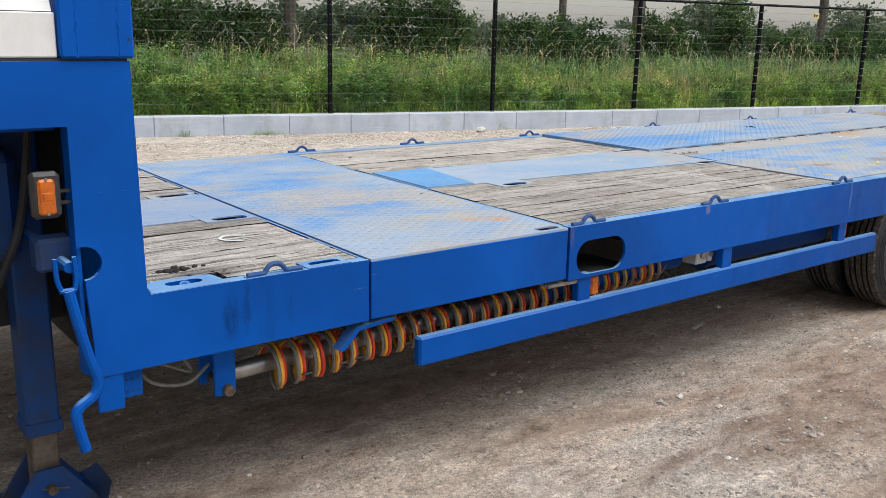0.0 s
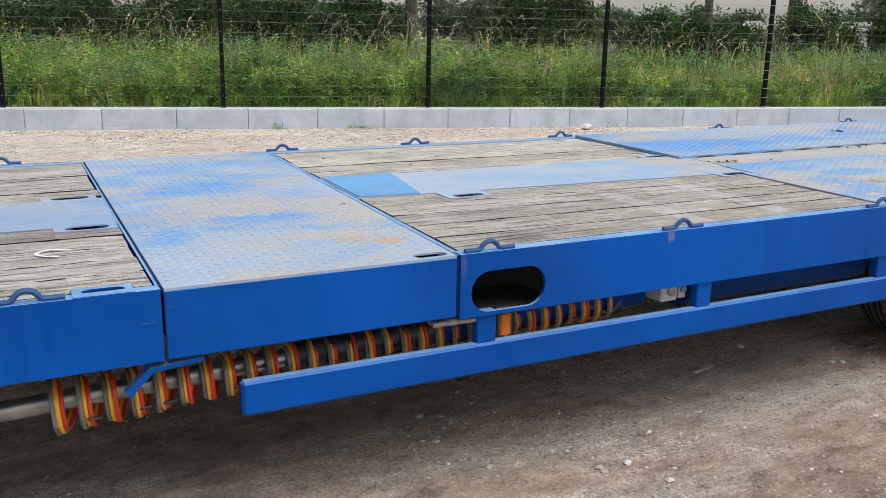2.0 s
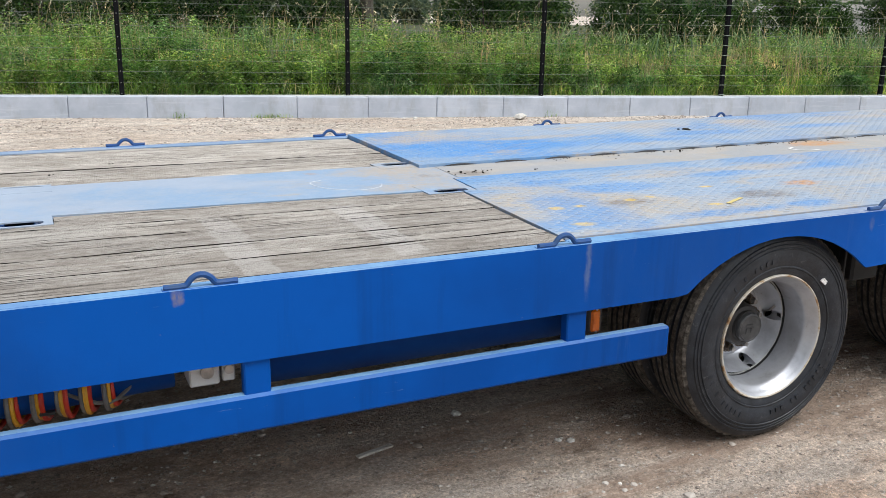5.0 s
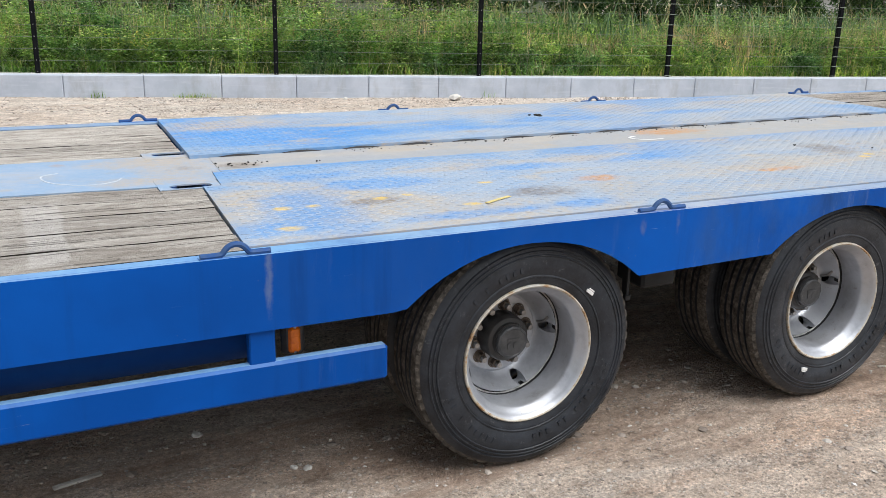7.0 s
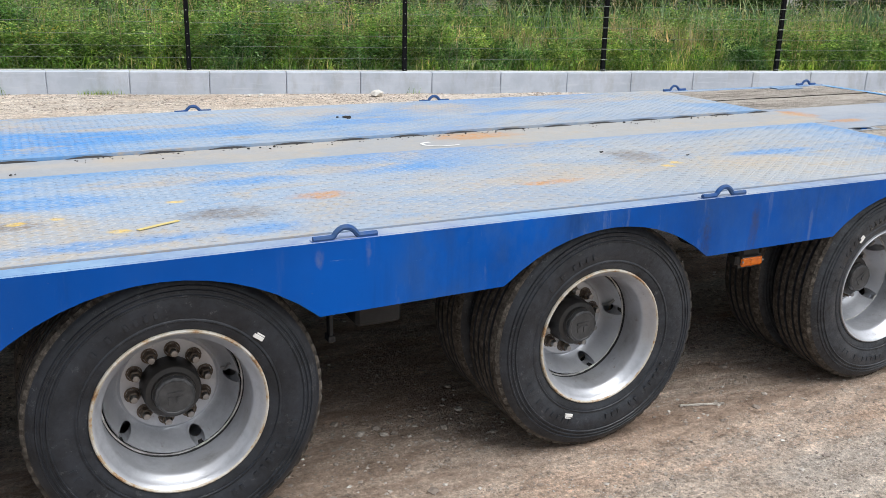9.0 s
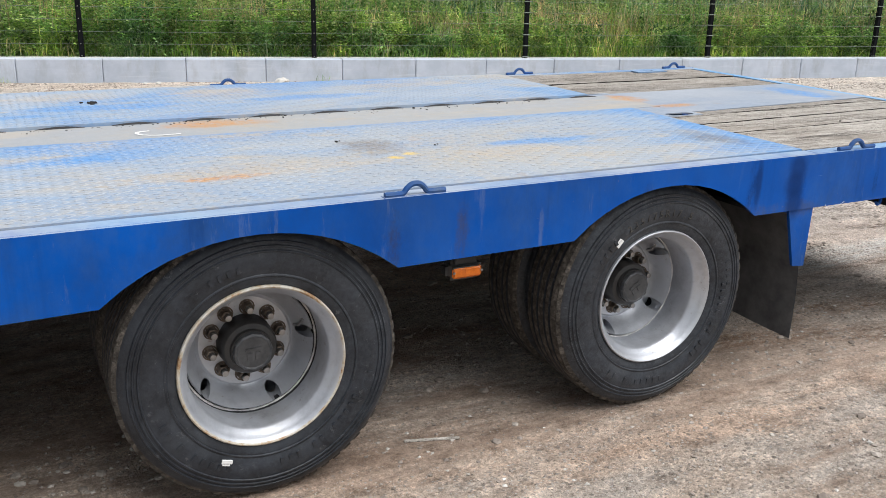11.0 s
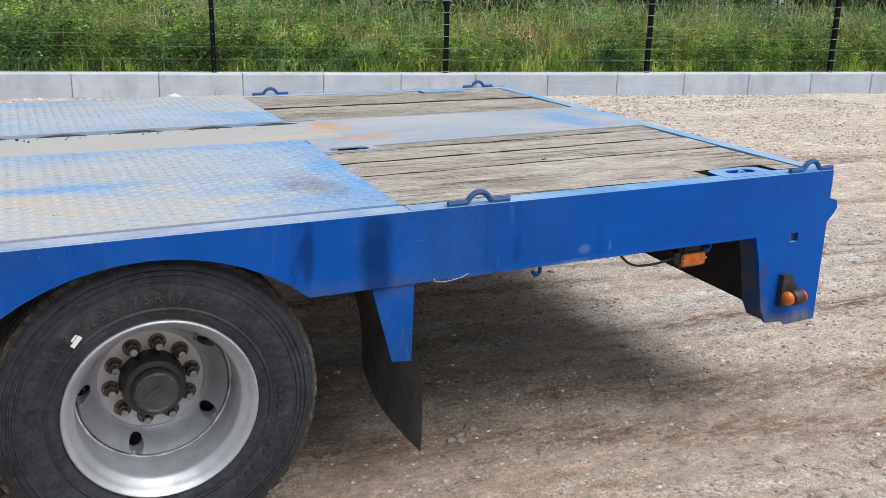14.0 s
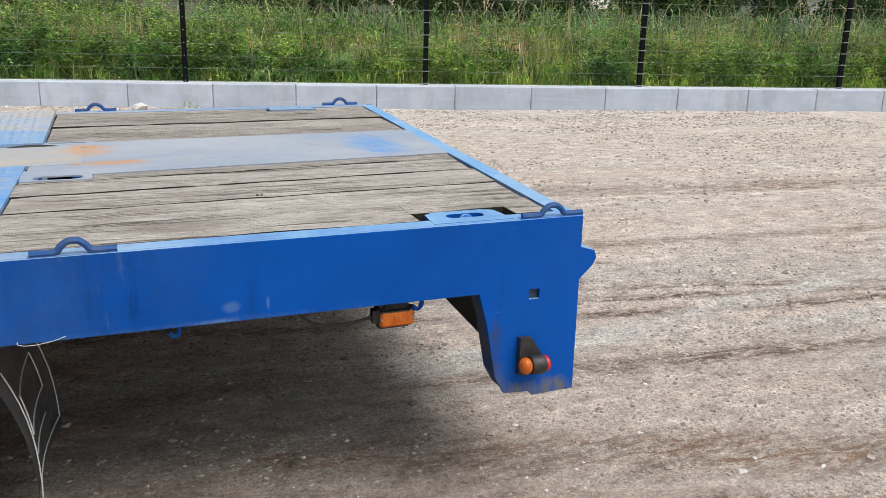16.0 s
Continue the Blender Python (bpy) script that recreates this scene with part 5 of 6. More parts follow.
def size_marking(text, middle, r0, step):
    """Raised moulded characters on an arc of the sidewall."""
    bm = bmesh.new()
    for k, ch in enumerate(text):
        if ch == " ":
            continue
        cu = bpy.data.curves.new("character", "FONT")
        cu.body, cu.size, cu.extrude, cu.align_x, cu.resolution_u = ch, 0.034, 0.0022, "CENTER", 2
        ob = new("character", cu)
        me = bpy.data.meshes.new_from_object(ob.evaluated_get(bpy.context.evaluated_depsgraph_get()))
        bpy.data.objects.remove(ob)
        bpy.data.curves.remove(cu)
        a = radians(middle + step * ((len(text) - 1) / 2 - k))
        right, out, up = Vector((math.sin(a), 0, -math.cos(a))), Vector((0, -1, 0)), Vector((math.cos(a), 0, math.sin(a)))
        at = up * r0 + Vector((0, 0.0006, 0))
        me.transform(Matrix(((right.x, up.x, out.x, at.x), (right.y, up.y, out.y, at.y), (right.z, up.z, out.z, at.z), (0, 0, 0, 1))))
        bm.from_mesh(me)
        bpy.data.meshes.remove(me)
    return bm


def wheels():
    tyre, rim, hub, cap, emblem, nut, valve, weld = wheel_meshes()
    clean_rim = rim.copy()
    clean_rim.materials[1] = clean_rim.materials[2] = RIM
    for i, x in enumerate(AXLES):
        z = 0.3985 - 0.0037 * (x - 5.5)
        for far in (0, 1):
            turn = Matrix.Rotation(math.pi if far else 0, 4, "Z")
            for inner in (0, 1):
                off = 0.036 + 0.268 * inner
                w = tpart("wheel", tyre, None, "worn dual truck wheel tyre" if not inner else "")
                spin = Matrix.Rotation(radians((0, -2, -32)[i] + 40 * inner + 90 * far), 4, "Y")
                w.matrix_basis = Matrix.Translation((x, WIDE - off if far else off, z)) @ turn @ spin
                part("rim", clean_rim if i == 2 else rim, None, w, "grey steel disc rim with clean lip" if i == 2 else "grey steel disc rim with rusty lip")
                if inner:
                    continue
                for name, mesh in (("hub", hub), ("hub_cap", cap), ("emblem", emblem), ("valve", valve)):
                    part(name, mesh, None, w).location = (0, 0.038, 0)
                part("weld_bead", weld, None, w)
                for k in range(10):
                    nn = part("wheel_nut", nut, None, w, "")
                    a = radians(36 * k + 10)
                    nn.location = (0.104 * math.cos(a), 0.046, 0.104 * math.sin(a))
                if not far and i == 2:
                    part("size_marking", size_marking("235/75R17.5", 62, 0.287, 5.0), DUSTY, w, "raised tyre size on the sidewall")
                if not far:
                    a = radians((42, -115, 130)[i] + (0, -2, -32)[i])
                    tag = part("balance_tag", boxes((-0.015, 0.015, -0.0015, 0.004, -0.006, 0.005), (-0.010, 0.014, -0.0012, 0.004, 0.0065, 0.011), bevel=0.0005), WHITE, w, "white paper tyre sticker")
                    tag.matrix_basis = Matrix.Rotation(-a, 4, "Y") @ Matrix.Translation((0.283, 0, 0)) @ Matrix.Rotation(radians(80), 4, "Y")
        bm = bmesh.new()
        tube(bm, [(x, 0.35, z), (x, WIDE - 0.35, z)], 0.065, 12)
        tpart("axle", bm, DARK)
        for a0, a1, va, z0, z1 in ((-0.42, -0.14, 0.62, 0.42, 0.70), (-0.10, 0.12, 0.61, 0.50, 0.78)):
            for v0 in (va, WIDE - va - 0.19):
                tpart("hanger" if a0 < -0.2 else "air_spring", boxes((x + a0, x + a1, v0, v0 + 0.19, z0, z1), bevel=0.02), DARK)


def underbody():
    bm = boxes((2.43, 10.15, 0.85, 0.97, 0.48, DECK - 0.07), (2.43, 10.15, 1.53, 1.65, 0.48, DECK - 0.07), bevel=0.01)
    tpart("chassis_beam", bm, DARK)
    for x in (2.9, 3.6, 4.3, 8.75, 9.4):
        tpart("cross_beam", boxes((x, x + 0.08, 0.02, WIDE - 0.02, 0.70, DECK - 0.062)), DARK)
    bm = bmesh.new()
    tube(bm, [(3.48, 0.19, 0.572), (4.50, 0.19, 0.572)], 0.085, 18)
    # paint darkened to show the tank in shade
    tpart("air_tank", bm, SHADED_TANK, smooth=True)
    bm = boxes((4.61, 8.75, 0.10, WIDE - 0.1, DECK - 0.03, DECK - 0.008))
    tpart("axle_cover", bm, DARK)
    # pipe with the coiled hoses
    bm = bmesh.new()
    tube(bm, [(1.9, 0.16, 0.530), (2.42, 0.16, 0.547)], 0.045, 14)
    tpart("pipe_sleeve", bm, HUB, "", True)
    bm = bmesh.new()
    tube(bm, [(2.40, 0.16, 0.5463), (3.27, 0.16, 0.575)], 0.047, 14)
    # pipe end takes the tank's shade-darkened blue
    tpart("pipe_sleeve", bm, SHADED_TANK, "blue painted end of the pipe", True)
    bm = bmesh.new()
    tube(bm, [(1.02, 0.16, 0.500), (2.00, 0.16, 0.533)], 0.030, 14)
    tpart("hose_pipe", bm, STEEL, "bare steel pipe with coiled hoses", True)
    for v0 in (0.09, 0.21):
        tpart("pipe_bracket", boxes((0.985, 1.055, v0, v0 + 0.015, 0.455, 0.635), bevel=0.004), BLUE)
    tpart("cross_member", boxes((0.70, 0.82, 0.30, WIDE - 0.3, 0.55, 0.70), bevel=0.006), DARK)
    bm = bmesh.new()
    tube(bm, [(1.025, 0.07, 0.475), (1.025, 0.24, 0.475)], 0.018, 10)
    tpart("pin", bm, NUT)
    turns, x0, x1 = 31, 1.175, 3.13
    for mat, shift, label in ((HOSE_GREY, 0.0, "grey coiled cable"), (HOSE_YELLOW, 0.17, "yellow coiled air hose"), (HOSE_RED, 0.35, "red coiled air hose")):
        bm = bmesh.new()
        pts = []
        for k in range(turns * 14):
            t = k / 14
            f = (t + shift) / turns
            x = x0 + (x1 - x0) * (f + 0.12 * f * (1 - f))
            pz = 0.500 + 0.065 * (x - 1.02) / 1.93
            R = 0.074 - 0.020 * min(1, max(0, (x - 1.3) / 0.6)) + 0.005 * math.sin(t * 1.7 + shift * 9)
            a = 2 * math.pi * t
            pts.append((x + 0.012 * math.sin(a + 1), 0.16 + R * math.cos(a), pz - 0.016 + R * math.sin(a)))
        tube(bm, pts, 0.0068, 6)
        tpart("coiled_hose", bm, mat, label, True)
    for k in (1, 3, 4, 7, 9, 12, 15, 19, 23, 27):
        f = (k + 0.62) / turns
        x = x0 + (x1 - x0) * (f + 0.12 * f * (1 - f))
        R = 0.074 - 0.020 * min(1, max(0, (x - 1.3) / 0.6))
        a = 2 * math.pi * 0.56
        cy, cz = 0.16 + R * math.cos(a), 0.484 + 0.065 * (x - 1.02) / 1.93 + R * math.sin(a)
        tpart("cable_tie", boxes((x - 0.004, x + 0.034, cy - 0.010, cy + 0.010, cz - 0.0035, cz + 0.0035), bevel=0.002), HUB)
    # loose cables by the neck and behind the side guard
    for pts in ([(0.75, 0.10, 0.60), (0.80, 0.09, 0.545), (0.90, 0.10, 0.52), (0.98, 0.12, 0.56)], [(0.76, 0.14, 0.62), (0.86, 0.13, 0.575), (0.93, 0.14, 0.54), (0.90, 0.16, 0.60)],
                [(2.95, 0.12, 0.60), (3.10, 0.11, 0.53), (3.20, 0.13, 0.61)], [(3.02, 0.16, 0.60), (3.14, 0.15, 0.52), (3.27, 0.16, 0.62)]):
        bm = bmesh.new()
        tube(bm, smooth_path(pts), 0.0055, 6)
        tpart("cable", bm, HOSE_GREY, "", True)
    # junction box
    jb = tpart("junction_box", boxes((3.30, 3.378, 0.06, 0.15, 0.555, 0.63), (3.386, 3.42, 0.06, 0.15, 0.56, 0.63), bevel=0.004), GREYBOX, "pale grey plastic junction box")
    bm = bmesh.new()
    tube(bm, [(3.345, 0.052, 0.595), (3.345, 0.062, 0.595)], 0.018, 14)
    tpart("box_dial", bm, STEEL)
    bm = bmesh.new()
    tube(bm, [(3.403, 0.052, 0.595), (3.403, 0.062, 0.595)], 0.013, 14)
    tpart("box_dial", bm, STEEL)
    # angled latch under the seam and rubbing wood
    bm = bmesh.new()
    prism(bm, [(1.385, 0.548), (1.40, 0.545), (1.46, 0.605), (1.60, 0.617), (1.60, 0.629), (1.45, 0.618)], 0.01, 0.06)
    tpart("latch", bm, BLUE)
    tpart("wedge", boxes((2.33, 2.50, 0.02, 0.07, 0.605, 0.622), bevel=0.004), WOOD)


def lamps_and_flaps():
    marker_lamp(0.517, -0.028, 1.150, 0.052, 0.105)
    tpart("lamp_bracket", boxes((0.54, 0.60, 0.012, 0.018, 1.15, 1.158), (0.54, 0.60, 0.012, 0.018, 1.12, 1.128)), DARK)
    marker_lamp(2.612, 0.045, 0.575, 0.056, 0.096)
    marker_lamp(4.575, 0.06, 0.570, 0.045, 0.09)
    marker_lamp(7.318, 0.030, 0.594, 0.108, 0.048)
    tpart("lamp_bracket", boxes((7.28, 7.35, 0.03, 0.055, 0.618, 0.66)), DARK)
    marker_lamp(9.676, 0.030, 0.598, 0.104, 0.056)
    tpart("lamp_bracket", boxes((9.645, 9.705, 0.035, 0.06, 0.62, 0.66)), DARK)
    # rear outline lamp: rubber arm with amber and red lenses
    bm = bmesh.new()
    prism(bm, [(10.018, 0.404), (10.088, 0.400), (10.100, 0.44), (10.064, 0.496), (10.056, 0.510), (10.020, 0.512)], -0.022, 0.0)
    arm = tpart("outline_lamp", bm, PLASTIC)
    for x0, x1, mat in ((10.010, 10.050, AMBER), (10.076, 10.104, RED_LENS)):
        bm = bmesh.new()
        bmesh.ops.create_uvsphere(bm, u_segments=16, v_segments=10, radius=0.5, matrix=Matrix.Translation(((x0 + x1) / 2, -0.04, 0.438)) @ Matrix.Diagonal((x1 - x0, 0.048, 0.048, 1)))
        part("lens", bm, mat, arm, "amber lens" if mat is AMBER else "red lens", True)
    bm = bmesh.new()
    tube(bm, [(10.044, -0.04, 0.438), (10.050, -0.04, 0.438), (10.078, -0.04, 0.438), (10.086, -0.04, 0.438)], [0.024, 0.027, 0.027, 0.024], 16)
    part("lamp_body", bm, PLASTIC, arm, "", True)
    # rear stop behind the end plate
    bm = bmesh.new()
    prism(bm, [(10.205, 0.752), (10.262, 0.735), (10.268, 0.712), (10.256, 0.690), (10.208, 0.645)], 0.02, 0.12)
    tpart("rear_stop", bm, BLUE)
    # boxed rear bumper across the whole width behind the side leg
    tpart("rear_bumper", slab(10.085, 10.185, 0.066, 0.066, 0.09, WIDE - 0.02, 0.335, 0.70), DARK)
    bm = bmesh.new()
    prism(bm, [(9.905, 0.645), (9.93, 0.56), (9.96, 0.40), (9.987, 0.350), (10.085, 0.345), (10.085, 0.645)], 0.014, 0.088)
    tpart("leg_box", bm, SCUFFED)
    # hook, eye and cable under the rear beam
    for x, d in ((9.12, 0.02), (9.745, -0.02)):
        bm = bmesh.new()
        tube(bm, smooth_path([(x, 0.04, 0.655), (x + 0.004, 0.04, 0.625), (x - 0.008, 0.04, 0.612), (x - 0.022, 0.04, 0.622)]), 0.006, 6)
        tpart("rope_hook", bm, BLUE, "", True)
    bm = bmesh.new()
    tube(bm, smooth_path([(9.40, 0.06, 0.648), (9.46, 0.06, 0.595), (9.54, 0.06, 0.585), (9.62, 0.05, 0.60)]), 0.004, 6)
    tpart("cable", bm, PLASTIC)
    bm = bmesh.new()
    tube(bm, smooth_path([(8.775, 0.004, 0.660), (8.772, -0.003, 0.650), (8.80, -0.006, 0.646), (8.85, -0.004, 0.652), (8.885, 0.004, 0.662)]), 0.0008, 5)
    tpart("string_end", bm, CHALK, "frayed pale string hanging from the beam")
    # mudflap: curved rubber sheet across both wheels on a tapering blue bracket
    def flap_point(t, u, lift=0.0):
        x = 8.645 + 0.125 * t + 0.05 * math.sin(math.pi * t) + 0.04 * u * t - 0.03 * math.sin(math.pi * u) * min(1, 0.3 + t)
        return Vector((x + lift, 0.02 + 0.05 * t + 0.59 * u + 0.02 * math.sin(3 * t) * (1 - u), 0.67 - (0.565 - 0.025 * u) * t))

    bm = bmesh.new()
    n, mth = 12, 6
    grid = [[bm.verts.new(flap_point(j / n, i / mth)) for i in range(mth + 1)] for j in range(n + 1)]
    for a, b in zip(grid, grid[1:]):
        for k in range(mth):
            bm.faces.new((a[k], a[k + 1], b[k + 1], b[k]))
    bmesh.ops.solidify(bm, geom=list(bm.faces), thickness=0.008)
    flap = tpart("mudflap", bm, FLAP, "curled black rubber mudflap", True)
    bm = bmesh.new()
    prism(bm, [(8.592, 0.665), (8.715, 0.655), (8.708, 0.430), (8.652, 0.436)], 0.004, 0.016)
    prism(bm, [(8.592, 0.64), (8.715, 0.63), (8.715, 0.655), (8.592, 0.665)], 0.016, 0.10)
    tpart("flap_bracket", bm, BLUE)
    tpart("flap_board", boxes((8.45, 8.64, 0.016, 0.55, 0.655, 0.672), (8.615, 8.64, 0.016, 0.55, 0.672, 0.82), bevel=0.002), DARK)
    # white moulded border and bars on the back of the flap
    lines = [((0.25, 0.16), (0.90, 0.16)), ((0.90, 0.16), (0.90, 0.92)), ((0.90, 0.92), (0.10, 0.92)), ((0.42, 0.25), (0.42, 0.75)), ((0.62, 0.25), (0.62, 0.75)), ((0.42, 0.25), (0.62, 0.25)), ((0.42, 0.75), (0.62, 0.75)), ((0.75, 0.3), (0.75, 0.7))]
    for a, b in lines:
        bm = bmesh.new()
        tube(bm, [flap_point(a[0] + (b[0] - a[0]) * k / 8, a[1] + (b[1] - a[1]) * k / 8, 0.010) for k in range(9)], 0.0019, 5)
        part("printed_line", bm, WHITE, flap)
    # rear spray flap of the neck side cable tie
    tpart("hanger", boxes((5.80, 5.812, 0.16, 0.19, 0.50, 0.66), (5.795, 5.817, 0.155, 0.195, 0.485, 0.505), bevel=0.002), DARK)
    tpart("valve_box", boxes((5.90, 6.05, 0.20, 0.36, 0.50, 0.68), bevel=0.01), DARK)


def landing_leg():
    x, v = 0.575, 0.56
    bm = boxes((x - 0.05, x + 0.05, v - 0.06, v + 0.06, 0.30, 1.28), bevel=0.008)
    leg = tpart("landing_leg", bm, LEG)
    part("collar", boxes((x - 0.056, x + 0.056, v - 0.066, v + 0.066, 0.285, 0.33), bevel=0.004), LEG, leg)
    part("inner_tube", boxes((x - 0.04, x + 0.04, v - 0.05, v + 0.05, 0.08, 0.30), bevel=0.006), RUSTY, leg)
    for dv in (-0.075, 0.063):
        bm = bmesh.new()
        prism(bm, [(x - 0.13, 0.02), (x + 0.15, 0.02), (x + 0.13, 0.05), (x + 0.04, 0.17), (x - 0.04, 0.17), (x - 0.12, 0.05)], v + dv, v + dv + 0.012)
        part("foot_cheek", bm, LEG, leg)
    bm = bmesh.new()
    flat_prism(bm, [(x - 0.15, v - 0.14), (x + 0.15, v - 0.14), (x + 0.19, v - 0.08), (x + 0.19, v + 0.08), (x + 0.15, v + 0.14), (x - 0.15, v + 0.14)], 0.012, 0.026)
    for bv in bm.verts:
        if bv.co.x > x + 0.18:
            bv.co.z += 0.05
    part("foot_plate", bm, LEG, leg)
    bm = bmesh.new()
    tube(bm, [(x, v - 0.105, 0.105), (x, v + 0.10, 0.105)], 0.016, 10)
    tube(bm, [(x - 0.03, v - 0.095, 0.115), (x + 0.05, v - 0.097, 0.10)], 0.003, 6)
    part("foot_pin", bm, NUT, leg)
    # gearbox, brace and folding crank
    part("gearbox", boxes((0.50, 0.60, 0.06, 0.14, 0.93, 1.02), bevel=0.010), LEG, leg)
    part("brace", boxes((0.30, 0.535, 0.34, 0.50, 0.90, 1.22), bevel=0.03), LEG, leg)
    bm = bmesh.new()
    tube(bm, [(0.562, -0.012, 0.955), (0.552, 0.50, 0.975)], 0.015, 10)
    part("crank_shaft", bm, BLUE, leg)
    bm = bmesh.new()
    for dx in (-0.024, 0.024):
        tube(bm, smooth_path([(0.548 + dx, -0.02, 0.985), (0.550 + dx, -0.02, 0.93), (0.552 + dx * 0.7, -0.02, 0.898)], 3), 0.0065, 6)
    tube(bm, [(0.532, -0.02, 0.897), (0.572, -0.02, 0.897)], 0.0075, 6)
    tube(bm, smooth_path([(0.552, -0.02, 0.897), (0.572, -0.02, 0.79), (0.594, -0.02, 0.69), (0.608, -0.02, 0.64), (0.598, -0.022, 0.60), (0.553, -0.025, 0.57), (0.545, -0.026, 0.535), (0.562, -0.028, 0.447)], 5), 0.0150, 10)
    part("crank_handle", bm, BLUE, leg, "folded blue crank handle", True)
    bm = bmesh.new()
    tube(bm, smooth_path([(0.56, 0.30, 1.31), (0.545, 0.28, 1.20), (0.50, 0.26, 1.0), (0.40, 0.25, 0.80)]), 0.012, 8)
    tpart("neck_hose", bm, DARK)


side_beams()
neck()
decks()
lashing_rings()
side_guard()
wheels()
underbody()
lamps_and_flaps()
landing_leg()
build_pebbles()


# ---- verge: grasses, weeds, shrubs, trees ----
def ribbon_mesh(name, mat, blades):
    """Curved tapering ribbons: (foot, lean direction, height, bend, width)."""
    verts, faces = [], []
    for foot, ang, h, bend, w in blades:
        dx, dy = math.cos(ang), math.sin(ang)
        sx, sy = -dy * w, dx * w
        b = len(verts)
        for t, ww in ((0.0, 1.0), (0.4, 0.9), (0.75, 0.6)):
            o = bend * t * t
            z = foot.z + h * (t - 0.25 * (bend / h) * t * t)
            verts.append((foot.x + dx * o - sx * ww, foot.y + dy * o - sy * ww, z))
            verts.append((foot.x + dx * o + sx * ww, foot.y + dy * o + sy * ww, z))
        verts.append((foot.x + dx * bend, foot.y + dy * bend, foot.z + h * (1 - 0.35 * bend / h)))
        faces += [(b, b + 1, b + 3, b + 2), (b + 2, b + 3, b + 5, b + 4), (b + 4, b + 5, b + 6)]
    me = bpy.data.meshes.new(name)
    me.from_pydata([tuple(v) for v in verts], [], faces)
    me.materials.append(mat)
    return me


def leaf_quads(name, mat, leaves):
    """Small folded leaves: (place, direction, length, width)."""
    verts, faces = [], []
    for p, d, length, w in leaves:
        side = d.cross(Vector((0.3, 0.2, 1))).normalized() * w
        up = side.cross(d).normalized() * w * 0.5
        b = len(verts)
        for q in (p, p + d * length * 0.45 + side - up, p + d * length, p + d * length * 0.45 - side - up):
            verts.append(tuple(q))
        faces += [(b, b + 1, b + 2), (b, b + 2, b + 3)]
    me = bpy.data.meshes.new(name)
    me.from_pydata(verts, [], faces)
    me.materials.append(mat)
    return me


def wild(s, n):
    """How tall the growth stands there, 0.6 to 1.3."""
    return (1.14 if s < 4 else 1.0) + 0.38 * noise.noise(Vector((s * 0.55, n * 0.6, 3.0))) + 0.18 * noise.noise(Vector((s * 1.7, n * 1.5, 7.0)))


